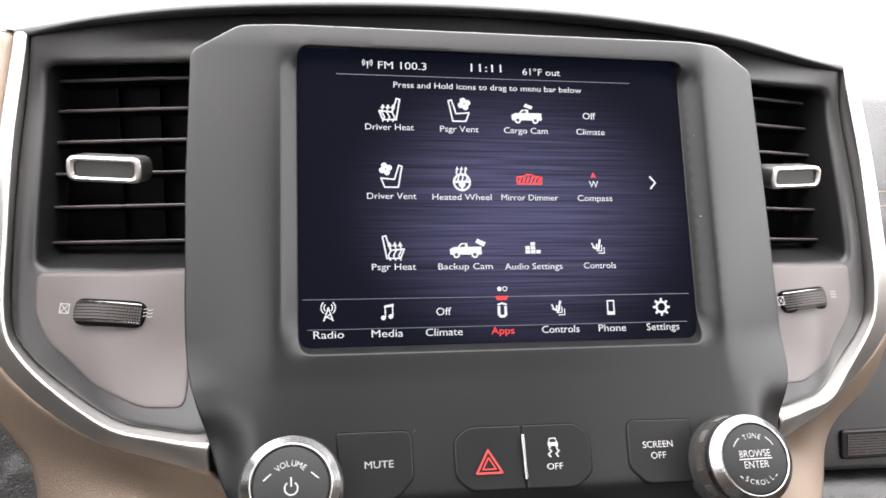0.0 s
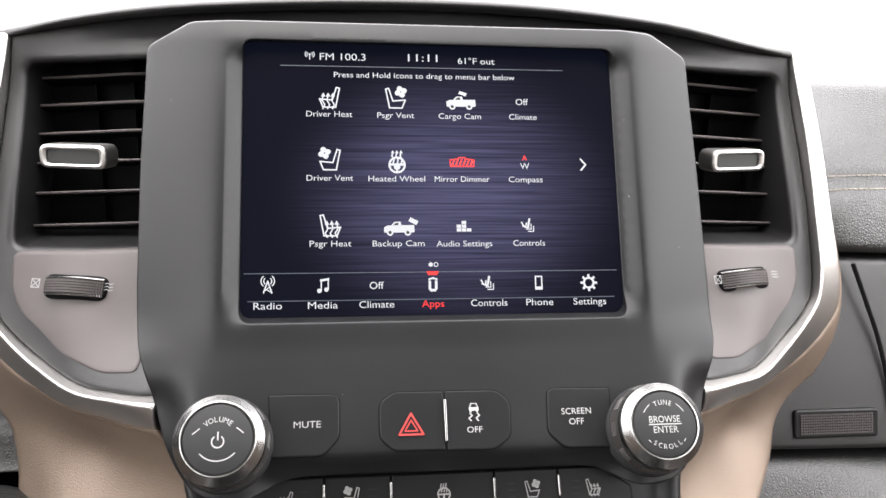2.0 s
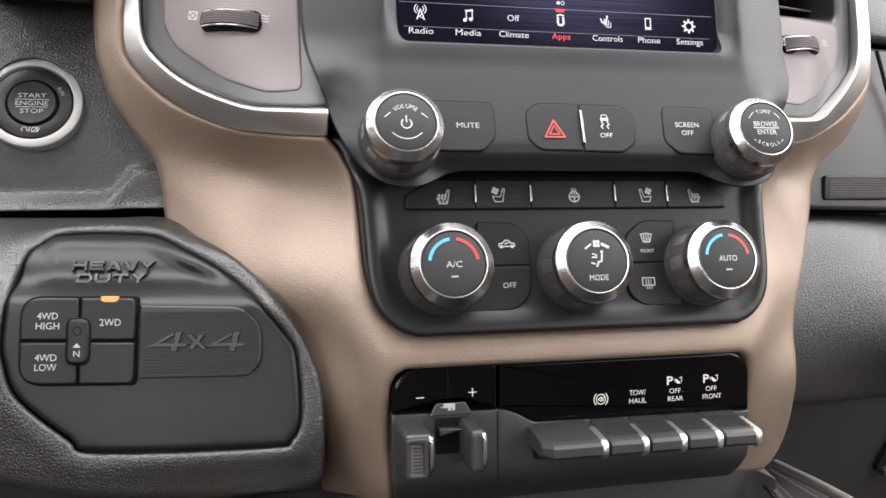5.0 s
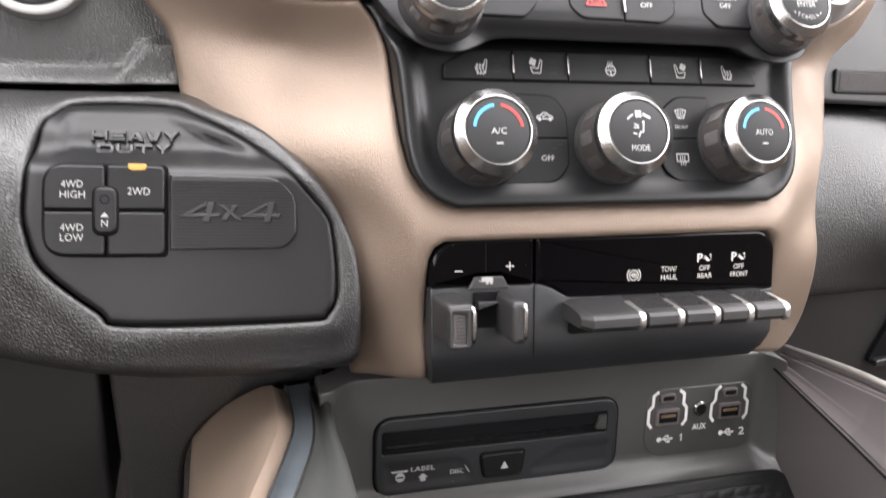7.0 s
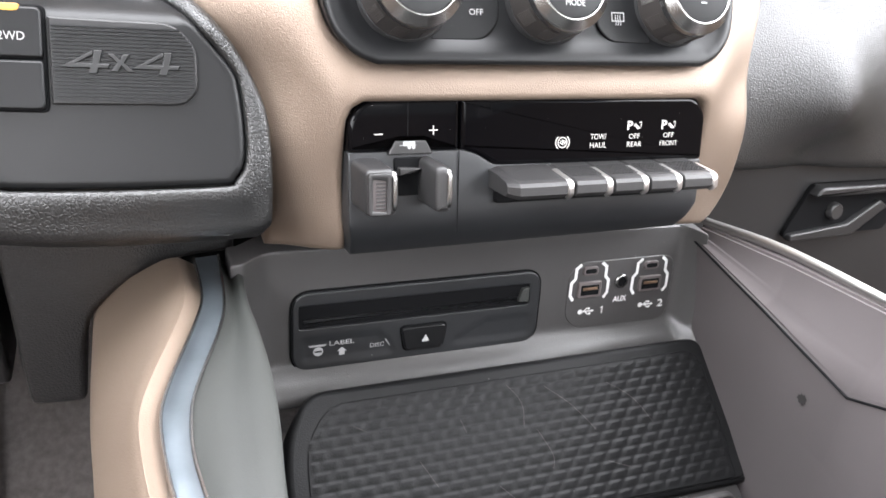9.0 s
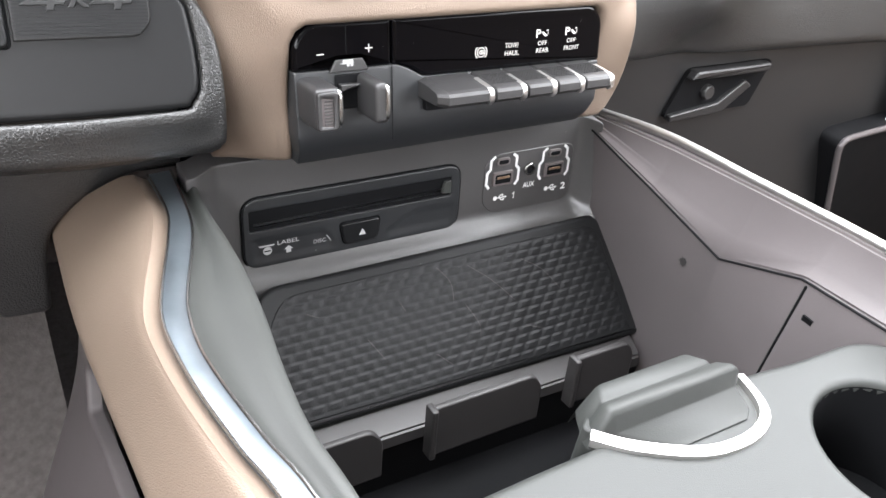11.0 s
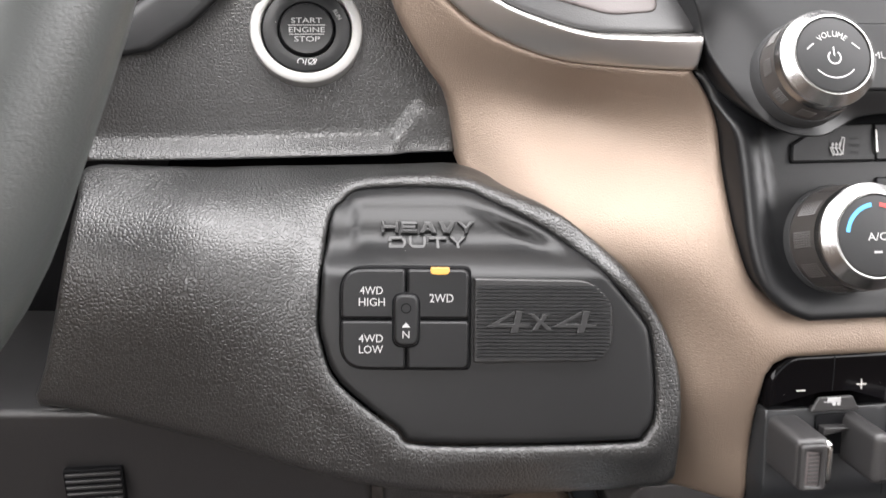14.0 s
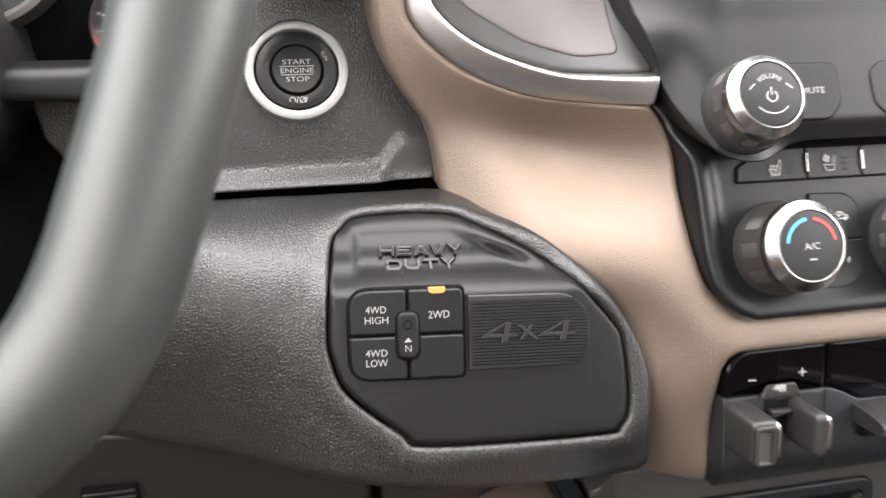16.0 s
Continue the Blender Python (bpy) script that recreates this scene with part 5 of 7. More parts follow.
for name, x, what in (("driver_heat_knob", -0.0762, "A/C"), ("mode_knob", 0.0, "MODE"), ("passenger_heat_knob", 0.0750, "AUTO")):
    k = knob(climate, name, 0, 0, 0.0218, 0.0162, CH, "temperature knob with metal ring" if what != "MODE" else "air mode knob with metal ring")
    k.matrix_basis = CLIMATE @ Matrix.Translation((x, 0.001, -0.0128))
    y = -CH - 0.0002
    if what != "MODE":
        Drawing(y).arc(0, 0, 0.0124, 0.0016, 98, 172, 18).done("cold_mark", BLUE, k, "blue cold arc")
        Drawing(y).arc(0, 0, 0.0124, 0.0016, 8, 82, 18).done("warm_mark", RED, k, "red warm arc")
        words(what, 0.0031, 0.0, -0.0004, PRINT, k, y=y, width=0.0082 if what == "A/C" else 0.0108)
        Drawing(y).line([(-0.0015, -0.0066), (0.0015, -0.0066)], 0.0009).done("lamp_mark", FAINT, k)
    else:
        words("MODE", 0.0030, 0.0, -0.0090, PRINT, k, y=y, width=0.0104)
        d = Drawing(y, 0.001, 0.0, 0.0).line([(-6.2, 6.2), (-3.2, 8.4)], 0.9).line([(3.0, 8.4), (6.3, 6.8)], 1.5)
        for j in range(4):
            d.disc(1.3 * math.cos(radians(45 + 90 * j)), 8.7 + 1.3 * math.sin(radians(45 + 90 * j)), 1.0, 10)
        d.line([(2.6, 3.4), (2.2, -0.6), (0.4, -0.9), (-0.5, -3.2)], 0.95).disc(2.6, 4.4, 0.8, 12).line([(-2.8, 1.6), (-0.4, 1.6)], 0.8).line([(-3.4, -1.4), (-1.6, -1.9)], 0.8).line([(-2.6, 3.4), (-0.4, 2.6)], 0.7)
        d.done("mode_sign", PRINT, k)

left_pair = rounded([(-0.0560, 0.0133), (-0.0350, 0.0126), (-0.0278, 0.0050), (-0.0278, -0.0100), (-0.0560, -0.0100)], [0.001, 0.004, 0.005, 0.0005, 0.001])
b1 = button(clim, "recirculation_button", left_pair)
b2 = button(clim, "off_button", rounded([(-0.0600, -0.0110), (-0.0278, -0.0110), (-0.0285, -0.0260), (-0.0370, -0.0342), (-0.0640, -0.0345)], [0.001, 0.0005, 0.005, 0.005, 0.001]))
words("OFF", 0.0029, -0.0404, -0.0212, PRINT, b2, y=-0.0014, width=0.0074)
Drawing(-0.0014, 0.001, -0.0405, 0.0008).line([(-4.6, -0.8), (-4.2, 0.6), (-2.2, 0.9), (-1.0, 2.4), (1.2, 2.4), (2.2, 0.9), (4.2, 0.6), (4.6, -0.8)], 0.6).disc(-3.0, -1.0, 1.0, 12).disc(3.0, -1.0, 1.0, 12).line([(-1.6, -0.9), (1.6, -0.9)], 0.6).line([(-1.0, 0.4), (0.8, 1.2)], 0.7).done("recirculation_sign", PRINT, b1)
b3 = button(clim, "front_defrost_button", rounded([(0.0292, -0.0100), (0.0560, -0.0100), (0.0600, 0.0130), (0.0400, 0.0133), (0.0298, 0.0048)], [0.0005, 0.001, 0.001, 0.005, 0.004]))
b4 = button(clim, "rear_defrost_button", rounded([(0.0292, -0.0110), (0.0560, -0.0110), (0.0600, -0.0345), (0.0360, -0.0342), (0.0282, -0.0265)], [0.0005, 0.001, 0.001, 0.005, 0.004]))
words("FRONT", 0.0019, 0.0415, -0.0040, PRINT, b3, y=-0.0014, width=0.0082)
d = Drawing(-0.0014, 0.001, 0.0415, 0.0030).line([(-3.4, 2.4), (0, 3.0), (3.4, 2.4), (2.0, -1.8), (-2.0, -1.8)], 0.5, closed=True)
e = Drawing(-0.0014, 0.001, 0.0403, -0.0215).line([(-3.6, 2.2), (3.6, 2.2), (3.6, -2.0), (-3.6, -2.0)], 0.6, closed=True)
for k in (-1.4, 0, 1.4):
    d.line([(k, -2.4), (k + 0.4, -0.8), (k - 0.2, 0.5), (k, 2.2)], 0.45)
    e.line([(k, -4.0), (k + 0.4, -2.4), (k - 0.2, -0.9), (k, 1.2)], 0.5)
d.done("defrost_sign", PRINT, b3)
e.done("defrost_sign", PRINT, b4)

# ---- air vents ----


def air_vent(s):
    """A dash vent: dark duct, six slats, upright vanes behind, a chrome-framed slider and the shelf with its thumb wheel."""
    v = thing("air_vent", "black air vent with thin slats and a chrome slider", "air vent", group="dash air vents")
    g = lambda pts: [(s * x, z) for x, z in pts]
    block("duct", tuple(sorted((s * 0.105, s * 0.232))), (0.475, 0.49), (0.69, 0.81), DARK, v, bevel=0)
    for i, z in enumerate((0.7925, 0.7768, 0.7608, 0.7445, 0.7280, 0.7105)):
        y = 0.405 + 0.4 * (z - 0.70)
        bm = bmesh.new()
        prof = [(y - 0.0002, z - 0.0012), (y + 0.0006, z + 0.0002), (y + 0.012, z - 0.0034), (y + 0.012, z - 0.0046), (y + 0.001, z - 0.0016)]
        ends = []
        for x, dy, dz in ((s * 0.120, 0.0, 0.0022), (s * 0.170, 0.005, 0.0), (s * 0.224, 0.018, -0.0036)):
            ends.append([bm.verts.new((x, a + dy, b + dz)) for a, b in prof])
        for p, q in zip(ends, ends[1:]):
            for k in range(5):
                bm.faces.new((p[k], p[(k + 1) % 5], q[(k + 1) % 5], q[k]))
        bm.faces.new(ends[0])
        bm.faces.new(ends[-1])
        slat = part("slat", bm, DARK, v)
        # Paler bead that stands in for the highlight along the slat's front.
        bm = bmesh.new()
        tube(bm, [(s * 0.120, y, z + 0.0022), (s * 0.170, y + 0.005, z), (s * 0.224, y + 0.018, z - 0.0036)], 0.0008, 6)
        part("slat_highlight", bm, SHELF, slat, "paler bead for the highlight on the front edge", smooth=True)
    for x in (0.150, 0.172, 0.194):
        block("vane", tuple(sorted((s * x, s * (x + 0.001)))), (0.466, 0.475), (0.70, 0.80), DARK, v, bevel=0)
    m = Matrix.Translation((s * 0.187 if s < 0 else 0.181, 0.4035, 0.7492)) @ Matrix.Rotation(radians(14 * s), 4, "Z")
    cap = rim_slab("slider", rounded(box(-0.0190, 0.0190, -0.0064, 0.0064), 0.0050, 5), rounded(box(-0.0152, 0.0152, -0.0040, 0.0040), 0.0026, 5), -0.0065, 0.006, CHROME, v, "chrome-framed vent slider")
    cap.matrix_basis = m
    slab("insert", rounded(box(-0.0154, 0.0154, -0.0042, 0.0042), 0.002, 4), -0.0046, 0.0, GREYGREEN, cap, "grey slider insert", bevel=0.0006)
    shelf = g([(-0.222, 0.6985), (-0.146, 0.7035), (-0.146, 0.650), (-0.166, 0.6475), (-0.190, 0.653), (-0.216, 0.668), (-0.2225, 0.680)])
    shelf = shelf if s < 0 else shelf[::-1]
    sheet("shelf", rounded(shelf, 0.005), lambda at: housing_depth(at) - 0.0014, SHELF, v, "taupe plastic shelf under the slats", edge=0.002, back=0.008, step=0.004)
    cx = -0.1842 if s < 0 else 0.1797
    m = Matrix.Translation((cx, 0.3735, 0.6842)) @ Matrix.Rotation(radians(15 * s), 4, "Z") @ Matrix.Rotation(radians(-24), 4, "X")
    slot = slab("slot", rounded(box(-0.0172, 0.0172, -0.0064, 0.0064), 0.005, 5), -0.0008, 0.004, DARK, v, bevel=0.0005)
    slot.matrix_basis = m
    bm = bmesh.new()
    n = 40
    for r, half in ((0.0300, 0.0047),):
        rows = []
        for i in range(n + 1):
            a = radians(-33 + 66 * i / n)
            c = math.sin(a) * r
            y = -math.cos(a) * r + 0.0245
            rows.append([bm.verts.new((c, y + 0.0015, -half)), bm.verts.new((c, y, -half + 0.001)), bm.verts.new((c, y, half - 0.001)), bm.verts.new((c, y + 0.0015, half))])
        for p, q in zip(rows, rows[1:]):
            for k in range(3):
                bm.faces.new((p[k], q[k], q[k + 1], p[k + 1]))
    wheel = part("thumb_wheel", bm, BEZEL, v, "ribbed black thumb wheel", smooth=True)
    wheel.matrix_basis = m
    bm = bmesh.new()
    for i in range(27):
        a = radians(-31 + 62 * i / 26)
        for j in range(5):
            z = -0.0028 + j * 0.0014
            c, y = math.sin(a) * 0.0302, -math.cos(a) * 0.0302 + 0.0245
            bmesh.ops.create_cube(bm, size=1, matrix=Matrix.Translation((c, y, z)) @ Matrix.Rotation(-a * -1, 4, "Z") @ Matrix.Diagonal((0.0008, 0.0012, 0.0009, 1)))
    part("knurl", bm, SHELF, wheel)
    for z in (-0.0043, 0.0043):
        bm = bmesh.new()
        tube(bm, [(math.sin(radians(t)) * 0.0298, -math.cos(radians(t)) * 0.0298 + 0.0245, z) for t in range(-32, 33, 4)], 0.0006, 6)
        part("edge_bead", bm, SATIN, wheel, smooth=True)
    shut = Drawing(-0.0005, 0.001, -0.0205, 0.0007).line([(-2.2, -2.2), (2.2, -2.2), (2.2, 2.2), (-2.2, 2.2)], 0.45, closed=True).line([(-1.8, -1.8), (1.8, 1.8)], 0.4).line([(-1.8, 1.8), (1.8, -1.8)], 0.4).done("closed_mark", FAINT, v)
    d = Drawing(-0.0005, 0.001, 0.0200, 0.0007)
    for j in (-1.6, 0, 1.6):
        d.line([(-2.0, j), (-0.7, j + 0.5), (0.7, j - 0.3), (2.3, j + 0.3)], 0.4)
    for mark in (shut, d.done("open_mark", FAINT, v)):
        mark.matrix_basis = m @ Matrix.Translation((0, -0.0025, 0))
    return v


for side in (-1, 1):
    air_vent(side)

# ---- switch bank under the climate panel ----
BANK = panel_pose(0.267, 0.495, 14.0)
bank = thing("switch_bank", "gloss black switch bank with grey levers and piano keys", "switch panel", BANK)
slab("trailer_face", rounded([(-0.1045, -0.0048), (-0.0835, -0.0048), (-0.0810, 0.0002), (-0.0655, 0.0002), (-0.0625, -0.0050), (-0.0472, -0.0052), (-0.0472, 0.0203), (-0.0955, 0.0203), (-0.1045, 0.0110)], [0.0018, 0.0018, 0.0018, 0.0018, 0.0018, 0.0018, 0.0018, 0.005, 0.005]), -0.0022, 0.004, GLOSS, bank, "gloss black facing", bevel=0.0024, seg=5)
slab("switch_face", rounded([(-0.0464, -0.0052), (-0.0440, -0.0052), (-0.0365, -0.0078), (-0.0270, -0.0133), (-0.0225, -0.0140), (0.1045, -0.0150), (0.1045, 0.0110), (0.0960, 0.0203), (-0.0464, 0.0203)], [0.0012, 0.0018, 0.003, 0.003, 0.0018, 0.0018, 0.005, 0.005, 0.0018]), -0.0022, 0.004, GLOSS, bank, "gloss black facing", bevel=0.0024, seg=5)
Drawing(-0.00225).poly(box(-0.0748, -0.0744, 0.003, 0.0196)).done("face_seam", DARK, bank)
body_line = [(-0.1045, -0.0048), (-0.0472, -0.0052), (-0.0440, -0.0052), (-0.0365, -0.0078), (-0.0270, -0.0133), (0.1045, -0.0150), (0.1045, -0.040), (0.1000, -0.0575), (-0.1000, -0.0600), (-0.1045, -0.040)]
sheet("body", rounded(body_line, 0.001, 2), lambda at: np.interp(at[:, 1], [-0.062, -0.050, -0.042, -0.034, -0.004], [0.016, 0.003, -0.0015, -0.002, -0.0012]), BODY, bank, edge=0.001, back=0.03, step=0.004)
Drawing(-0.0021).poly(box(-0.0474, -0.0468, -0.048, -0.005)).done("body_seam", DARK, bank)
slab("trailer_plate", rounded([(-0.0850, -0.0065), (-0.0812, 0.0003), (-0.0653, 0.0003), (-0.0615, -0.0065)], 0.0008, 3), -0.0032, 0.001, KEYGREY, bank, bevel=0.0006)
Drawing(-0.0034, 0.001, -0.0737, -0.0022).poly([(-3.6, 0), (-3.6, 2.4), (2.6, 2.4), (2.6, 0)]).line([(-5.2, 0.4), (2.8, 0.4)], 0.4).disc(-0.4, -0.6, 0.9, 12).disc(1.8, -0.6, 0.9, 12).done("trailer_sign", PRINT, bank)
words("\u2013", 0.003, -0.0896, 0.0042, LIT, bank, y=-0.0025, width=0.0042, bold=0.03)
Drawing(-0.0024, 0.001, -0.0612, 0.0052).line([(-2.1, 0), (2.1, 0)], 0.5).line([(0, -2.1), (0, 2.1)], 0.5).done("plus_sign", LIT, bank)
Drawing(-0.0024, 0.001, 0.0122, -0.0030).arc(0, 0, 2.7, 0.55).arc(0, 0, 4.1, 0.55, 130, 230, 12).arc(0, 0, 4.1, 0.55, -50, 50, 12).line([(-1.6, 0), (0.2, 1.2), (0.2, -1.2)], 0.5, closed=True).line([(0.2, 0), (1.8, 0)], 0.5).line([(0.9, 0.9), (1.7, 0.7)], 0.4).line([(0.9, -0.9), (1.7, -0.7)], 0.4).done("exhaust_brake_sign", LIT, bank)
for x, z, text, cap, w in ((0.0341, -0.0004, "TOW/", 0.0030, 0.0098), (0.0343, -0.0050, "HAUL", 0.0030, 0.0103), (0.0571, -0.0007, "OFF", 0.0028, 0.0070), (0.0574, -0.0051, "REAR", 0.0028, 0.0094), (0.0797, -0.0006, "OFF", 0.0028, 0.0070), (0.0802, -0.0051, "FRONT", 0.0028, 0.0118)):
    words(text, cap, x, z, LIT, bank, y=-0.0025, width=w)
for x in (0.0565, 0.0790):
    words("P", 0.0048, x - 0.0026, 0.0052, LIT, bank, y=-0.0025, width=0.0036, bold=0.02)
    Drawing(-0.0024, 0.001, x + 0.0022, 0.0052).poly([(-1.4, 1.2), (2.2, -1.8), (0.2, -2.2), (-1.2, -1.0)]).line([(-2.0, 0.6), (-2.0, -0.6)], 0.4).line([(1.2, 1.2), (2.4, 1.8), (2.4, -1.2)], 0.4).done("parking_sign", LIT, bank)


def lever(x0, x1, hollow):
    """A squeeze lever of the trailer brake: a rounded block with a bright upright edge, hollow on its open side."""
    ob = None
    line = rounded(box(x0, x1, -0.0300, -0.0075), [0.003, 0.003, 0.004, 0.004])
    bm = bmesh.new()
    add_slab(bm, line, -0.0235, 0.0, 0.0028, 3)
    for v in bm.verts:
        if v.co.y < -0.005:
            v.co.z -= (-v.co.y) * 0.10
            v.co.x += (-v.co.y - 0.005) * 0.10
    ob = part("lever", bm, KEYGREY, bank, "warm grey plastic squeeze lever", smooth=True)
    if hollow:
        rim_slab("hollow_frame", rounded([(x0 + 0.0022, -0.0318), (x1 - 0.0012, -0.0318), (x1 - 0.0012, -0.0112), (x0 + 0.0022, -0.0112)], 0.0022), rounded([(x0 + 0.0045, -0.0292), (x1 - 0.0038, -0.0300), (x1 - 0.0038, -0.0150), (x0 + 0.0045, -0.0138)], 0.0012), -0.0252, -0.0225, KEYGREY, ob, bevel=0.0010)
        slab("hollow", box(x0 + 0.0030, x1 - 0.0025, -0.0308, -0.0130), -0.0238, -0.0225, SHELF, ob, "pale hollow face", bevel=0.0002)
        bm = bmesh.new()
        for k in range(8):
            add_slab(bm, box(x0 + 0.0062, x1 - 0.0042, -0.0285 + k * 0.0017, -0.0277 + k * 0.0017), -0.0243, -0.0230, 0.0001, 1)
        part("ribs", bm, TABGREY, ob)
    bm = bmesh.new()
    tube(bm, spline([(x1 + 0.0002, -0.0215, -0.0120), (x1 + 0.0004, -0.0230, -0.0140), (x1 + 0.0004, -0.0230, -0.0265), (x1 + 0.0002, -0.0210, -0.0295)], 4), 0.0016, 8)
    part("bright_edge", bm, SATIN, ob, "bright metal edge", smooth=True)
    return ob


lever(-0.1035, -0.0885, True)
lever(-0.0690, -0.0608, False)
slab("lever_well", rounded(box(-0.0815, -0.0640, -0.0270, -0.0080), 0.001, 3), -0.0024, 0.002, DARK, bank, bevel=0.0004)
slab("lever_bridge", rounded([(-0.080, -0.0125), (-0.066, -0.0130), (-0.080, -0.0165)], 0.0006, 3), -0.0065, 0.002, KEYGREY, bank, bevel=0.0005)
PIANO = (-0.0302, 0.0050, 0.0280, 0.0500, 0.0712, 0.0945)
for i, (a, b) in enumerate(zip(PIANO, PIANO[1:])):
    bm = bmesh.new()
    x0, x1 = a + 0.0003, b - 0.0003
    prof = [(0.0, -0.0140), (-0.012, -0.0156), (-0.0262, -0.0180), (-0.0286, -0.0190), (-0.0298, -0.0208), (-0.0298, -0.0250), (-0.0270, -0.0272), (0.0, -0.0256)]
    ends = []
    for t, k in ((0.0, 0.9), (0.06, 1.0), (0.94, 1.0), (1.0, 0.9)):
        xx = x0 + (x1 - x0) * t
        if i == 0 and t == 0.0:
            k = 0.80
        ends.append([bm.verts.new((xx, y * (k if y < -0.02 else 1), -0.022 + (z + 0.022) * k)) for y, z in prof])
    if i == 0:
        for v in ends[1]:
            v.co.x = x0 + 0.0045
    n = len(prof)
    for p, q in zip(ends, ends[1:]):
        for k in range(n):
            bm.faces.new((p[k], p[(k + 1) % n], q[(k + 1) % n], q[k]))
    bm.faces.new(ends[0])
    bm.faces.new(ends[-1])
    key = part("piano_key", bm, KEYGREY, bank, "grey plastic piano key")
    if i:
        bm = bmesh.new()
        for r in range(7):
            for c in range(9):
                x = x0 + 0.0025 + (x1 - x0 - 0.006) * c / 8
                y = -0.009 - r * 0.0022
                z = np.interp(-y, [0.0, 0.012, 0.0262, 0.030], [-0.0140, -0.0156, -0.0180, -0.0210])
                bmesh.ops.create_cube(bm, size=1, matrix=Matrix.Translation((x, y, z)) @ Matrix.Diagonal((0.0011, 0.0013, 0.0013, 1)))
        part("knurl", bm, KEYGREY, key)
    bm = bmesh.new()
    rows = []
    for y, z in prof[1:7]:
        py, pz = -0.012 + (y + 0.012) * 1.035, -0.0205 + (z + 0.0205) * 1.12
        rows.append([bm.verts.new(p) for p in ((x1 - 0.0036, y, z), (x1 - 0.0032, py, pz), (x1 - 0.0006, py, pz), (x1, y, z))])
    for p, q in zip(rows, rows[1:]):
        for k in range(3):
            bm.faces.new((p[k], p[k + 1], q[k + 1], q[k]))
    part("bright_edge", bm, CHROME, key, "bright metal band", smooth=True)
slab("key_slot", rounded(box(-0.0270, 0.0890, -0.0330, -0.0255), 0.001, 3), -0.0060, 0.002, DARK, bank, bevel=0.0004)

# ---- four-wheel-drive pod ----
PODP = panel_pose(0.300, 0.535, 20.8, x=-0.25, yaw=-5.7)
pod_in = PODP.inverted()


def to_pod(pts):
    out = []
    for x, z in pts:
        q = pod_in @ Vector((x, pod_plane(x, z), z))
        out.append((q.x, q.z))
    return out


pod = thing("drive_switch_pod", "black plastic four-wheel-drive switch pod with white legends", "switch panel", PODP)
pod_face = to_pod(pod_line)
badge = rounded([(-0.0355, 0.0172), (-0.0345, 0.0400), (-0.0300, 0.0432), (0.0170, 0.0434), (0.0330, 0.0372), (0.0640, 0.0190), (0.0600, 0.0165)], 0.003)
badge_ring = resample(badge, 0.003)


def pod_depth(at):
    deep = np.where(inside(at, badge_ring), np.minimum(distance(at, badge_ring) / 0.006, 1), 0)
    return 0.0006 + 0.0050 * smooth_step(deep)


def fold_part(ob):
    for v in ob.data.vertices:
        v.co = pod_in @ Vector(fold(*(PODP @ v.co)))


fold_part(sheet("face", offset(pod_face, 0.0002), pod_depth, PODSKIN, pod, edge=0.0032, back=0.03, step=0.0025))


def block_letter(c, w, h, t):
    """Outlines of one wide block capital, from its lower left corner."""
    m, n = h / 2 - t / 2, h / 2 + t / 2
    return {
        "H": [[(0, 0), (t, 0), (t, m), (w - t, m), (w - t, 0), (w, 0), (w, h), (w - t, h), (w - t, n), (t, n), (t, h), (0, h)]],
        "E": [[(0, 0), (w, 0), (w, t), (t, t), (t, m), (w * 0.9, m), (w * 0.9, n), (t, n), (t, h - t), (w, h - t), (w, h), (0, h)]],
        "A": [[(0, 0), (1.4 * t, 0), (w / 2, h - 1.3 * t), (w - 1.4 * t, 0), (w, 0), (w / 2 + t, h), (w / 2 - t, h)], [(w * 0.33, h * 0.18), (w * 0.67, h * 0.18), (w * 0.60, h * 0.18 + 0.8 * t), (w * 0.40, h * 0.18 + 0.8 * t)]],
        "V": [[(0, h), (w / 2 - t, 0), (w / 2 + t, 0), (w, h), (w - 1.4 * t, h), (w / 2, 1.3 * t), (1.4 * t, h)]],
        "Y": [[(w / 2 - t / 2, 0), (w / 2 + t / 2, 0), (w / 2 + t / 2, h * 0.4), (w, h), (w - 1.4 * t, h), (w / 2, h * 0.6), (1.4 * t, h), (0, h), (w / 2 - t / 2, h * 0.4)]],
        "D": [[(0, 0), (w - t, 0), (w, t), (w, h - t), (w - t, h), (0, h), (0, h / 2 + 0.05), (t, h / 2 + 0.05), (t, h - t), (w - 1.4 * t, h - t), (w - t, h - 1.4 * t), (w - t, 1.4 * t), (w - 1.4 * t, t), (t, t), (t, h / 2 - 0.05), (0, h / 2 - 0.05)]],
        "U": [[(0, h), (0, t), (t, 0), (w - t, 0), (w, t), (w, h), (w - t, h), (w - t, 1.2 * t), (w - 1.2 * t, t), (1.2 * t, t), (t, 1.2 * t), (t, h)]],
        "T": [[(w / 2 - t / 2, 0), (w / 2 + t / 2, 0), (w / 2 + t / 2, h - t), (w, h - t), (w, h), (0, h), (0, h - t), (w / 2 - t / 2, h - t)]],
    }[c]


for text, x0, z0, w, h, step in (("HEAVY", -0.0202, 0.0270, 8.0, 5.4, 8.75), ("DUTY", -0.0170, 0.0204, 8.2, 5.2, 9.2)):
    for i, c in enumerate(text):
        bm = bmesh.new()
        for k, loop in enumerate(block_letter(c, w, h, 1.65)):
            add_slab(bm, [(x0 + 0.001 * (px + i * step), z0 + 0.001 * pz) for px, pz in loop], 0.0032 + 0.0003 * k, 0.0080, 0.00045, 2)
        fold_part(part("raised_letter", bm, LETTER, pod))
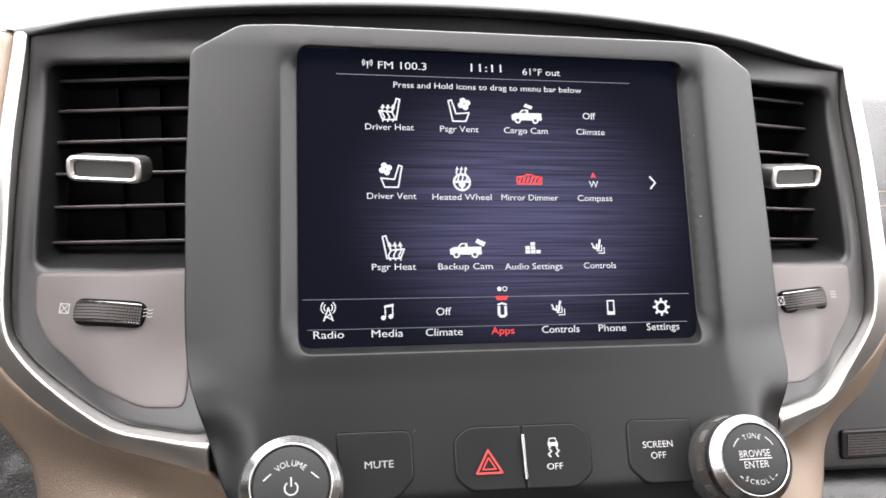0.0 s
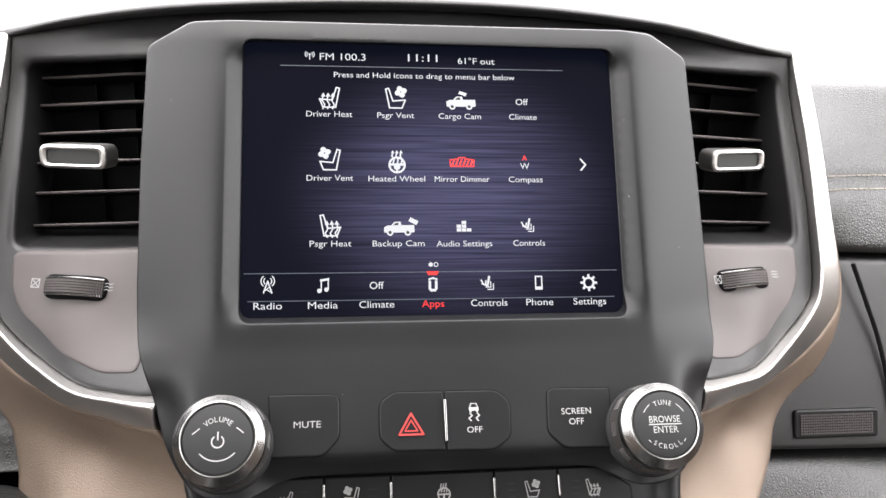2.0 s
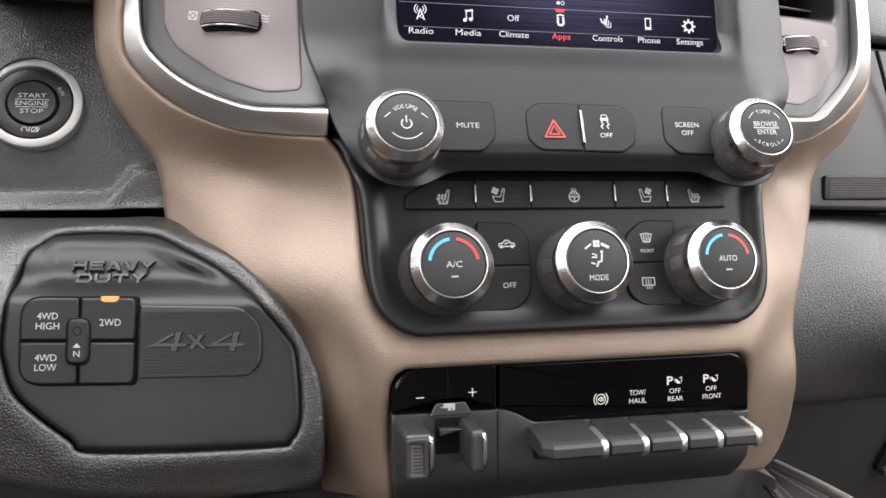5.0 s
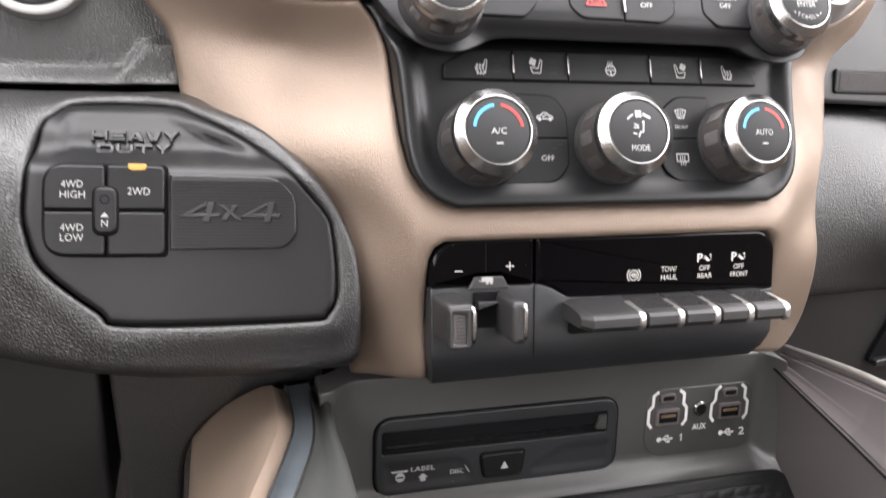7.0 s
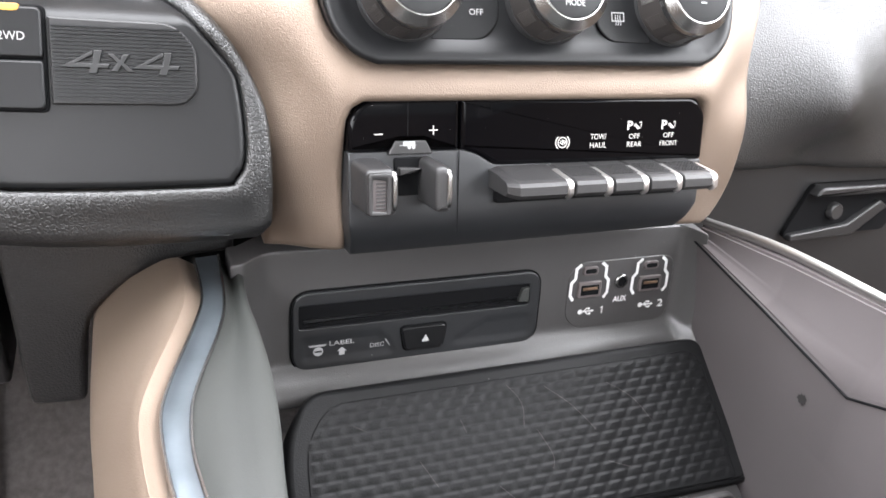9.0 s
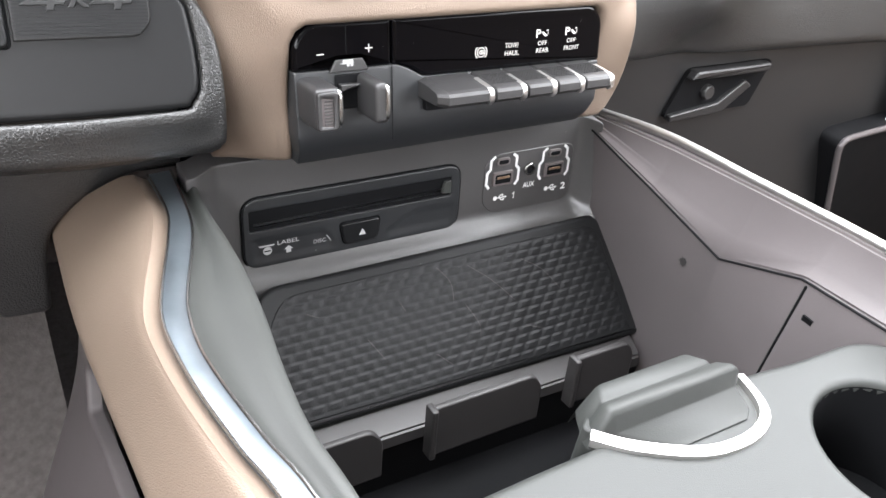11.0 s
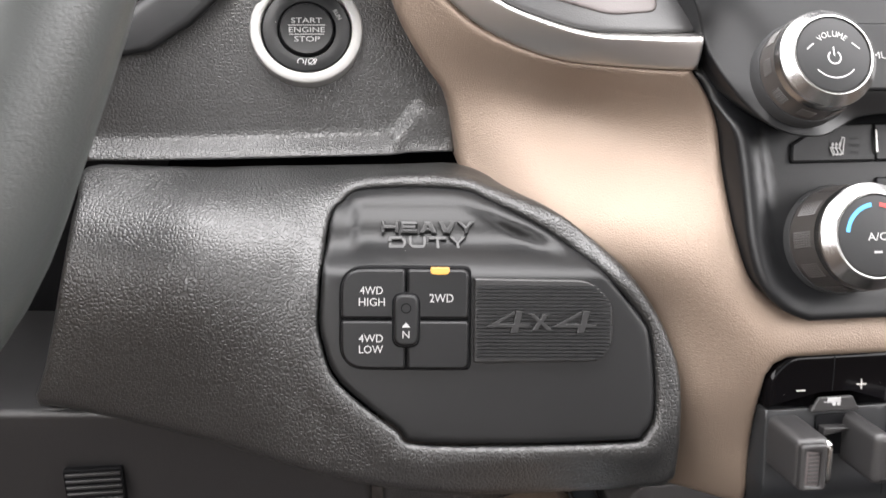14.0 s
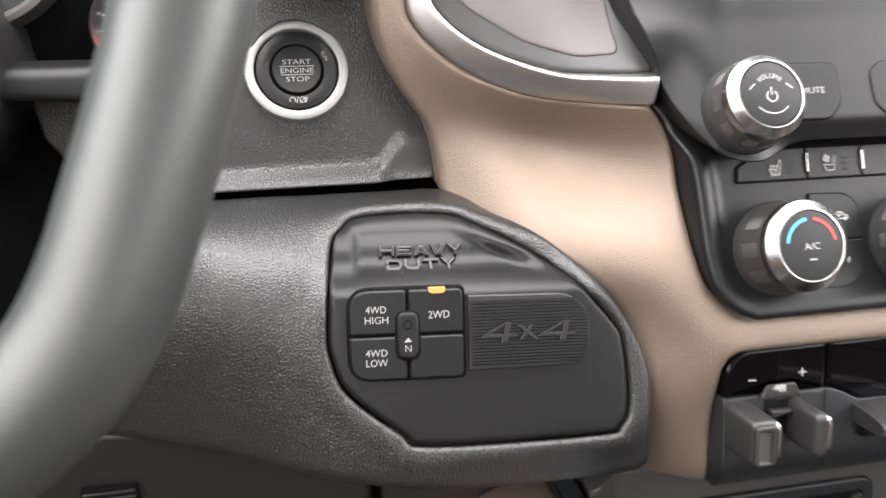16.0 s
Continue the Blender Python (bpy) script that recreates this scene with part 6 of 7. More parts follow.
slab("switch_frame", rounded(box(-0.0388, 0.0186, -0.0322, 0.0132), [0.0125, 0.003, 0.003, 0.0115], 6), -0.0008, 0.012, DARK, pod, bevel=0.0006)
q1 = slab("switch_key", rounded(box(-0.0378, -0.0100, -0.0094, 0.0122), [0.002, 0.002, 0.002, 0.0105], 6), -0.0030, 0.003, KEY, pod, bevel=0.0012)
q2 = slab("switch_key", rounded(box(-0.0092, 0.0176, -0.0094, 0.0122), [0.002, 0.002, 0.0035, 0.002]), -0.0030, 0.003, KEY, pod, bevel=0.0012)
q3 = slab("switch_key", rounded(box(-0.0378, -0.0100, -0.0314, -0.0102), [0.0115, 0.002, 0.002, 0.002], 6), -0.0030, 0.003, KEY, pod, bevel=0.0012)
slab("switch_key", rounded(box(-0.0092, 0.0176, -0.0314, -0.0102), [0.002, 0.0035, 0.002, 0.002]), -0.0030, 0.003, KEY, pod, bevel=0.0012)
words("4WD", 0.0034, -0.0246, 0.0030, PRINT, q1, y=-0.0032, width=0.0098)
words("HIGH", 0.0034, -0.0244, -0.0020, PRINT, q1, y=-0.0032, width=0.0112)
words("2WD", 0.0036, 0.0056, -0.0002, PRINT, q2, y=-0.0032, width=0.0103)
words("4WD", 0.0034, -0.0248, -0.0178, PRINT, q3, y=-0.0032, width=0.0104)
words("LOW", 0.0034, -0.0247, -0.0226, PRINT, q3, y=-0.0032, width=0.0104)
slab("neutral_rim", rounded(box(-0.0158, -0.0034, -0.0220, 0.0022), 0.005, 6), -0.0034, 0.003, DARK, pod, bevel=0.0006)
neutral = slab("neutral_key", rounded(box(-0.0151, -0.0041, -0.0213, 0.0015), 0.0045, 6), -0.0048, 0.003, KEY, pod, bevel=0.0016, seg=3)
Drawing(-0.0050).arc(-0.0096, -0.0045, 0.0020, 0.0005).done("neutral_ring", DARK, neutral)
Drawing(-0.0050, 0.001, -0.0096, -0.0118).poly([(-1.9, -1.0), (1.9, -1.0), (0, 1.2)]).done("neutral_arrow", PRINT, neutral)
words("N", 0.0032, -0.0096, -0.0158, PRINT, neutral, y=-0.0050, width=0.0030)
slab("indicator", rounded([(0.0008, 0.0100), (0.0090, 0.0100), (0.0090, 0.0130), (0.0008, 0.0130)], [0.0028, 0.0028, 0.0006, 0.0006], 4), -0.0036, 0.002, AMBER, pod, "glowing amber indicator", bevel=0.0004)
plaque = slab("plaque", rounded([(0.0197, -0.0287), (0.0745, -0.0280), (0.0805, -0.0215), (0.0805, -0.0020), (0.0705, 0.0078), (0.0197, 0.0084)], [0.0006, 0.004, 0.004, 0.006, 0.006, 0.0006]), -0.0022, 0.004, BLACK, pod, "ribbed plaque with raised emblem", bevel=0.0008)
bm = bmesh.new()
for k in range(21):
    z = -0.0262 + k * 0.00155
    x1 = 0.0790 - max(0, z - -0.002) * 0.85 - max(0, -0.0215 - z) * 0.8
    bmesh.ops.create_cube(bm, size=1, matrix=Matrix.Translation(((0.0212 + x1) / 2, -0.0026, z)) @ Matrix.Diagonal((x1 - 0.0212, 0.0022, 0.0008, 1)))
part("ribs", bm, BEZEL, plaque)
FOUR = [(-8.6, -1.9), (0.9, -1.9), (0.4, -3.6), (3.3, -3.6), (3.8, -1.9), (7.2, -1.9), (8.0, -0.5), (4.2, -0.5), (5.4, 3.6), (2.4, 3.6), (2.3, 2.1), (1.7, -0.5), (-3.6, -0.5), (2.2, 2.2), (2.2, 3.6), (-8.6, -1.5)]
TIMES = [(-3.6, -2.9), (-1.2, -2.9), (0.1, -1.0), (2.2, -2.9), (4.8, -2.9), (1.2, 0.0), (3.2, 2.6), (0.8, 2.6), (-0.3, 0.9), (-2.2, 2.6), (-4.8, 2.6), (-1.5, -0.1)]
for name, loop, x0 in (("raised_four", FOUR, 0.0348), ("raised_times", TIMES, 0.0486), ("raised_four", FOUR, 0.0637)):
    bm = bmesh.new()
    add_slab(bm, [(x0 + 0.00118 * px, -0.0102 + 0.00140 * pz) for px, pz in loop], -0.0046, -0.0015, 0.0004, 2)
    part(name, bm, LETTER, plaque)

# ---- start button ----
START = panel_pose(0.4155, 0.631, 30.0, x=-0.3015)
start = thing("start_button", "round push start button in a pale metal ring", "start button", START)
lathe("bezel_ring", [(0.0285, 0.006), (0.0285, -0.0008), (0.0284, -0.0013), (0.0281, -0.0017), (0.0276, -0.0020), (0.0240, -0.0024), (0.0235, -0.0022), (0.0232, -0.0017), (0.0228, 0.003)], PALE, start, "pale satin metal ring", close=False)
lathe("collar", [(0.0226, 0.004), (0.0221, -0.0008), (0.0212, -0.0014), (0.0150, -0.0006), (0.0140, 0.001)], BEZEL, start, close=False)
push = lathe("push_face", [(0.0139, 0.004), (0.0139, -0.0008), (0.0130, -0.0020), (0.0004, -0.0012)], KEY, start, "dark push face")
words("START", 0.0028, 0.0002, 0.0042, FAINT, push, y=-0.0022, width=0.0155)
words("ENGINE", 0.0028, 0.0002, -0.0007, FAINT, push, y=-0.0022, width=0.0180)
words("STOP", 0.0028, 0.0002, -0.0056, FAINT, push, y=-0.0022, width=0.0128)
Drawing(-0.0021).line([(-0.0090, 0.0017), (0.0094, 0.0017)], 0.0004).line([(-0.0085, -0.0031), (0.0087, -0.0031)], 0.0004).done("legend_rules", FAINT, push)
Drawing(-0.0016, 0.001, 0.0, -0.0172).arc(-3.4, 0, 1.5, 0.4, -40, 220, 14).line([(-1.2, -1.6), (-0.4, 1.6)], 0.4).arc(2.0, 0, 1.5, 0.4).line([(0.6, -1.6), (4.2, 1.6)], 0.4).line([(3.6, -1.4), (4.6, 1.0)], 0.5).done("start_stop_sign", PRINT, start)
words("RUN", 0.0022, 0.0158, 0.0075, FAINT, start, y=-0.0014, width=0.0055, turn=-62)

# ---- bin fittings: disc player, sockets, rubber mat, divider tabs ----
BIN = panel_pose(0.300, 0.37, 8.0)
cd = thing("disc_player", "black disc player slot with eject button in the bin wall", "disc player", BIN)
cd_line = rounded(box(-0.1225, 0.0385, -0.0305, 0.0200), 0.012, 7)
slab("seam", offset(cd_line, -0.0011), -0.0010, 0.004, DARK, cd, bevel=0.0002)
slot_hole = rounded(box(-0.1185, 0.0310, -0.0030, 0.0118), 0.0015)
HOLLOWS = [rounded(o, 0.003) for o in ([(-0.1170, -0.0262), (-0.0590, -0.0262), (-0.0610, -0.0180), (-0.0690, -0.0085), (-0.1170, -0.0085)], [(-0.0215, -0.0262), (0.0345, -0.0262), (0.0345, -0.0085), (0.0060, -0.0085), (-0.0040, -0.0110), (-0.0130, -0.0170), (-0.0215, -0.0210)])]


def player_depth(at):
    y = np.full(len(at), -0.0022)
    for o in HOLLOWS:
        y += 0.0009 * smooth_step(np.where(inside(at, o), distance(at, o), 0) / 0.0022)
    return y


sheet("face", cd_line, player_depth, BODY, cd, edge=0.0012, back=0.005, step=0.0024, holes=[slot_hole], hole_edge=0.0006)
slab("slot", box(-0.1195, 0.0320, -0.0040, 0.0128), 0.0030, 0.005, DARK, cd, bevel=0.0001)
slab("slot_brush", rounded(box(-0.1180, 0.0300, -0.0026, 0.0052), 0.002, 4), -0.0010, 0.004, BODY, cd, "dark felt slot brush", bevel=0.003, seg=4)
slab("slot_clip", rounded([(0.0225, 0.0002), (0.0300, -0.0005), (0.0300, 0.0095), (0.0250, 0.0088)], 0.0006), -0.0036, 0.004, GREYGREEN, cd, bevel=0.0005)
slab("eject_seam", rounded([(-0.0540, -0.0255), (-0.0275, -0.0255), (-0.0250, -0.0075), (-0.0572, -0.0075)], 0.0045, 6), -0.0026, 0.001, DARK, cd, bevel=0.0003)
eject = slab("eject_button", rounded([(-0.0530, -0.0245), (-0.0285, -0.0245), (-0.0262, -0.0085), (-0.0560, -0.0085)], 0.004, 6), -0.0044, 0.001, KEY, cd, bevel=0.001)
Drawing(-0.0046, 0.001, -0.0402, -0.0165).poly([(-2.6, -2.4), (2.6, -2.4), (0, 2.4)]).done("eject_sign", PRINT, eject)
Drawing(-0.0015, 0.001, -0.1065, -0.0175).poly([(-6.5, 3.2), (5.0, 3.2), (3.6, 2.0), (-5.2, 2.0)]).disc(-0.4, -1.2, 3.0, 18).done("disc_sign", PRINT, cd)
Drawing(-0.0016, 0.001, -0.1065, -0.0175).poly(box(-2.6, 1.8, -1.8, -0.8)).done("disc_sign_bar", KEY, cd)
words("LABEL", 0.0030, -0.0925, -0.0142, PRINT, cd, y=-0.0015, width=0.0150)
Drawing(-0.0015, 0.001, -0.0925, -0.0205).poly([(-3.2, 0.4), (3.2, 0.4), (0, 3.0)]).poly(box(-1.7, 1.7, -2.2, 0.5)).done("label_arrow", PRINT, cd)
words("DISC", 0.0028, -0.0705, -0.0188, PRINT, cd, y=-0.0015, width=0.0088)
Drawing(-0.0015, 0.001, -0.0640, -0.0180).poly([(-2.0, 3.0), (0.4, 1.8), (2.0, -3.2), (0.4, -1.0)]).done("disc_mark", FAINT, cd)

sockets = thing("socket_panel", "usb and audio sockets with white markings in the bin wall", "sockets", BIN)
plate = rounded([(0.0600, -0.0170), (0.0700, -0.0262), (0.1380, -0.0268), (0.1428, -0.0205), (0.1428, 0.0170), (0.1370, 0.0222), (0.0680, 0.0222), (0.0600, 0.0150)], 0.006)
slab("plate", plate, -0.0006, 0.002, BINGREY, sockets, bevel=0.0006, seg=3)
for x, n in ((0.0762, "1"), (0.1240, "2")):
    slab("small_port", rounded(box(x - 0.0068, x + 0.0052, 0.0128, 0.0192), 0.003), -0.0022, 0.001, SHELF, sockets, "grey-lipped small port", bevel=0.0008)
    slab("port_mouth", rounded(box(x - 0.0050, x + 0.0034, 0.0145, 0.0175), 0.0015), -0.0024, 0.001, DARK, sockets, bevel=0.0001)
    slab("large_port", rounded(box(x - 0.0090, x + 0.0090, -0.0034, 0.0082), 0.0018), -0.0022, 0.001, SHELF, sockets, "grey-lipped large port", bevel=0.0008)
    slab("port_mouth", rounded(box(x - 0.0068, x + 0.0068, -0.0012, 0.0060), 0.0006), -0.0024, 0.001, DARK, sockets, bevel=0.0001)
    slab("port_tongue", rounded(box(x - 0.0056, x + 0.0056, 0.0024, 0.0044), 0.0003), -0.0026, 0.0, WARM, sockets, bevel=0.0002)
    for s in (-1, 1):
        Drawing(-0.0012, 0.001, x, 0.005).line([(s * 8.5, 15.5), (s * 11.5, 13.0), (s * 11.5, 6.0), (s * 14.2, 3.0), (s * 14.2, -6.0), (s * 12.0, -9.0)], 2.1).done("bracket_mark", BRIGHT, sockets)
    Drawing(-0.0012, 0.001, x + 0.0005, -0.0136).line([(-5.4, 0), (4.0, 0)], 1.0).disc(-5.4, 0, 1.8, 12).poly([(3.4, 1.1), (3.4, -1.1), (5.4, 0)]).line([(-2.6, 0), (-0.6, 2.1), (1.0, 2.1)], 0.85).line([(-1.4, 0), (0.4, -2.1), (1.8, -2.1)], 0.85).disc(1.2, 1.9, 0.9, 10).poly(box(1.4, 3.0, -2.7, -1.1)).done("usb_sign", BRIGHT, sockets)
    if n == "1":
        Drawing(-0.0012, 0.001, x + 0.0118, -0.0136).line([(0.3, -2.4), (0.3, 2.4)], 0.75).line([(0.3, 2.2), (-0.9, 1.3)], 0.6).done("legend", BRIGHT, sockets)
    else:
        words(n, 0.0054, x + 0.0118, -0.0136, BRIGHT, sockets, y=-0.0012, width=0.0044, bold=0.02)
lathe("audio_socket", [(0.0052, 0.001), (0.0052, -0.0018), (0.0044, -0.0026), (0.0034, -0.0026), (0.0030, -0.0010)], SATIN, sockets, "silver-ringed audio socket", (0.1008, 0.0062), close=False)
lathe("audio_hole", [(0.0031, -0.0012), (0.0002, -0.0012)], DARK, sockets, "", (0.1008, 0.0062))
words("AUX", 0.0040, 0.1015, -0.0068, BRIGHT, sockets, y=-0.0012, width=0.0108, bold=0.02)

MAT = panel_pose(0.270, 0.330, 53.0)
mat = thing("rubber_mat", "black rubber mat with a woven relief, lightly scratched", "mat", MAT)
rim = rounded([(-0.1380, -0.0850), (-0.1350, -0.0180), (-0.1180, 0.0100), (0.1560, 0.0105), (0.1640, -0.0020), (0.1600, -0.0900)], [0.003, 0.02, 0.012, 0.008, 0.012, 0.003])
slab("rim", rim, -0.004, 0.03, RUBBER, mat, "smooth dark grey rim", bevel=0.004, seg=4)
face = [(-0.1270, -0.0800), (-0.1230, -0.0190), (-0.1060, 0.0010), (0.1470, 0.0015), (0.1540, -0.0080), (0.1500, -0.0860)]
slab("base", rounded(face, [0.002, 0.015, 0.01, 0.006, 0.008, 0.002]), -0.0046, 0.0, RUBBER, mat, bevel=0.0008)
face_np = np.array(offset(face, 0.0010))
pw, ph, fine = 0.0118, 0.0060, 0.00065
gx, gz = np.meshgrid(np.arange(-0.128, 0.155, fine), np.arange(-0.087, 0.003, fine))
at = np.c_[gx.ravel(), gz.ravel()]
row_no = np.floor(at[:, 1] / ph + 40)
fz = at[:, 1] / ph + 40 - row_no
fx = at[:, 0] / pw + 40 + 0.5 * (row_no % 2) - 0.22 * fz
fx = fx - np.floor(fx)
rise = 0.0008 * smooth_step(np.minimum(fx, 1 - fx) / 0.34) * (0.25 + 0.75 * fz) * smooth_step(fz / 0.30) * (1 - smooth_step((fz - 0.72) / 0.28))
edge_in = np.clip(distance(at, resample([tuple(p) for p in face_np], 0.004)) / 0.003, 0, 1)
verts = [(x, y, z) for (x, z), y in zip(at.tolist(), (-0.0047 - rise * edge_in).tolist())]
ok = inside(at, [tuple(p) for p in face_np]).reshape(gx.shape)
ncol = gx.shape[1]
faces = [(r * ncol + c, r * ncol + c + 1, (r + 1) * ncol + c + 1, (r + 1) * ncol + c) for r in range(gx.shape[0] - 1) for c in range(ncol - 1) if ok[r, c] and ok[r, c + 1] and ok[r + 1, c] and ok[r + 1, c + 1]]
me = bpy.data.meshes.new("weave")
me.from_pydata(verts, [], faces)
weave = link_mesh("weave", me, RUBBER, mat, "raised woven relief", smooth=True)
tagged(weave, kind="stuff")
for i, line_pts in enumerate(([(0.030, -0.008), (0.045, -0.022), (0.058, -0.040)], [(0.005, -0.004), (0.012, -0.016), (0.010, -0.030)], [(0.075, -0.012), (0.090, -0.024), (0.100, -0.042)], [(-0.060, -0.040), (-0.052, -0.056)], [(-0.030, -0.020), (-0.028, -0.028)], [(0.018, -0.034), (0.024, -0.050), (0.022, -0.058)], [(-0.015, -0.062), (-0.006, -0.072)], [(0.060, -0.060), (0.074, -0.066)], [(-0.095, -0.014), (-0.088, -0.018)])):
    Drawing(-0.0063).line(spline(line_pts, 5), 0.0002).done("scratch", TAUPE, mat, "fine pale scratch")

# front ledge of the mat and the divider tabs at its foot
facet("ledge", [[(-0.140, 0.214, 0.290), (0.152, 0.210, 0.286)], [(-0.140, 0.204, 0.279), (0.152, 0.200, 0.276)], [(-0.140, 0.186, 0.271), (0.150, 0.182, 0.269)], [(-0.140, 0.184, 0.262), (0.150, 0.180, 0.260)]], TABGREY, console)
# Near-black drop under the ledge, in place of the shade before the tabs.
facet("ledge_shade", [[(-0.140, 0.1845, 0.263), (0.150, 0.1805, 0.261)], [(-0.140, 0.188, 0.20), (0.150, 0.184, 0.20)]], DARK, console)
for x0, x1, top in ((-0.130, -0.078, 0.300), (-0.045, 0.042, 0.302), (0.068, 0.124, 0.304)):
    tab = thing("divider_tab", "dark plastic divider tab at the foot of the mat", "divider", Matrix.Translation((0, 0.170, top)) @ Matrix.Rotation(radians(-7), 4, "X"), group="divider tabs of the bin")
    bm = bmesh.new()
    add_slab(bm, rounded([(x0, -0.040), (x1, -0.040), (x1, -0.010), (x1 - 0.008, 0.0), (x0, 0.0)], [0.002, 0.002, 0.006, 0.005, 0.003]), 0.0, 0.004, 0.0012)
    part("plate", bm, TABGREY, tab, smooth=True)
    bm = bmesh.new()
    add_slab(bm, rounded([(x0 - 0.001, -0.040), (x0 + 0.0035, -0.040), (x0 + 0.0035, 0.0006), (x0 - 0.001, 0.0006)], 0.0014), -0.0035, 0.006, 0.0012)
    part("edge_rib", bm, TABGREY, tab, smooth=True)

# cup tray with its chrome-edged handle
tray = thing("cup_tray", "grey cup holder tray with a chrome-edged sliding handle", "cup holder", Matrix.Translation((0, 0, 0.415)) @ Matrix.Rotation(radians(-90), 4, "X"))
tray_line = [(-0.140, 0.040), (-0.085, 0.042), (-0.050, 0.0425), (0.052, 0.0485), (0.084, 0.0450), (0.125, 0.0440), (0.146, 0.034), (0.146, -0.12), (-0.140, -0.12)]
cup = circle(0.085, -0.018, 0.041, 40)
sheet("top", rounded(tray_line, [0.004, 0.01, 0.01, 0.01, 0.01, 0.01, 0.01, 0.002, 0.002]), flat(0.0), TRAYGREY, tray, "grey plastic top", edge=0.005, back=0.03, step=0.006, holes=[cup], hole_edge=0.004)
lathe("cup_well", [(0.041, 0.003), (0.039, 0.06), (0.001, 0.06)], DARK, tray, "dark cup well", (0.085, -0.018))
bm = bmesh.new()
arc_line = spline([(-0.0515, 0.0465), (-0.036, 0.0330), (-0.0105, 0.0195), (0.012, 0.0165), (0.0290, 0.0205), (0.0380, 0.030), (0.0420, 0.0475)], 5)
for i, (x, y) in enumerate(arc_line):
    before, after = arc_line[max(i - 1, 0)], arc_line[min(i + 1, len(arc_line) - 1)]
    d = Vector((after[0] - before[0], after[1] - before[1])).normalized()
    nx, ny = -d.y, d.x
    for k, h in ((-0.0034, 0.002), (-0.0028, -0.0020), (0.0022, -0.0030), (0.0032, 0.002)):
        bm.verts.new((x + nx * k, h, y + ny * k))
bm.verts.ensure_lookup_table()
for i in range(len(arc_line) - 1):
    for k in range(3):
        bm.faces.new([bm.verts[j] for j in (i * 4 + k, i * 4 + k + 1, i * 4 + k + 5, i * 4 + k + 4)])
part("chrome_edge", bm, CHROME, tray, "curved chrome edge", smooth=True)
bm = bmesh.new()
add_slab(bm, rounded([(-0.0527, 0.0525), (-0.0290, 0.0665), (0.019, 0.0675), (0.0405, 0.0480), (0.034, 0.028), (0.012, 0.0195), (-0.0105, 0.0225), (-0.034, 0.036)], 0.006), 0.0004, 0.03, 0.0012)
part("handle_base", bm, TRAYGREY, tray, smooth=True)
# stepped grip across the tray: front slope, two ridges with a groove between, then the finger scoop
STEPS = [(0.0700, -0.016, -0.033, 0.013), (0.0668, 0.003, -0.034, 0.016), (0.0640, 0.0092, -0.036, 0.018), (0.0625, 0.0100, -0.037, 0.0195), (0.0560, 0.0110, -0.040, 0.0240), (0.0548, 0.0100, -0.0408, 0.0250),
         (0.0535, 0.0100, -0.0415, 0.0258), (0.0522, 0.0118, -0.0422, 0.0275), (0.0480, 0.0128, -0.0430, 0.0325), (0.0462, 0.0122, -0.0432, 0.0338), (0.0448, 0.0105, -0.0425, 0.0345), (0.0430, 0.0020, -0.0400, 0.0350), (0.0420, 0.0012, -0.0385, 0.0350), (0.0300, 0.0010, -0.0220, 0.0310), (0.0255, 0.0010, -0.0130, 0.0250)]
bm = bmesh.new()
rows = []
for y, h, x0, x1 in STEPS:
    side_drop = max(0.004, h + 0.008)
    rows.append([bm.verts.new(p) for p in ((x0 - 0.0075, side_drop - h, y), (x0 - 0.0012, 0.0012 - h, y), (x0 + 0.0012, -h, y), (x1 - 0.0012, -h, y), (x1 + 0.0008, 0.0014 - h, y), (x1 + 0.0040, side_drop - h, y))])
for p, q in zip(rows, rows[1:]):
    for k in range(5):
        bm.faces.new((p[k], p[k + 1], q[k + 1], q[k]))
part("handle_grip", bm, TRAYGREY, tray, "stepped grey grip with a finger scoop", smooth=True)

# ---- driver's footwell ----
bolster = sheet("knee_bolster", rounded([(-0.72, 0.33), (-0.276, 0.318), (-0.276, 0.452), (-0.72, 0.475)], 0.004), Depth([(-0.7, 0.33, 0.352), (-0.7, 0.40, 0.338), (-0.7, 0.46, 0.346), (-0.28, 0.32, 0.345), (-0.28, 0.38, 0.332), (-0.28, 0.45, 0.335)]), BLACK, edge=0.004, back=0.10, step=0.01)
tagged(bolster, "black plastic knee panel under the steering column", "panel", kind="structure")
grille = thing("floor_vent", "small slotted footwell vent in the knee panel", "vent", panel_pose(0.3345, 0.4145, 8.0, x=-0.417))
slab("plate", rounded(box(-0.0145, 0.0145, -0.0115, 0.0115), 0.001), -0.0006, 0.003, DARK, grille, bevel=0.0004)
for k in range(6):
    slab("slat", rounded(box(-0.0135, 0.0135, -0.0100 + k * 0.0036, -0.0085 + k * 0.0036), 0.0005, 2), -0.0018, 0.002, BLACK, grille, bevel=0.0004)
arch = [(-0.2725, 0.452), (-0.150, 0.450), (-0.150, 0.405), (-0.176, 0.4035), (-0.196, 0.397), (-0.214, 0.386), (-0.2285, 0.371), (-0.2335, 0.350), (-0.236, 0.310), (-0.266, 0.312)]
side = sheet("knee_side_panel", rounded(arch, [0.003, 0.003, 0.003, 0.01, 0.01, 0.01, 0.008, 0.006, 0.006, 0.006]), flat(0.330), HIDE, edge=0.004, back=0.10, step=0.006)
tagged(side, "black grained panel that meets the console", "panel", kind="structure")
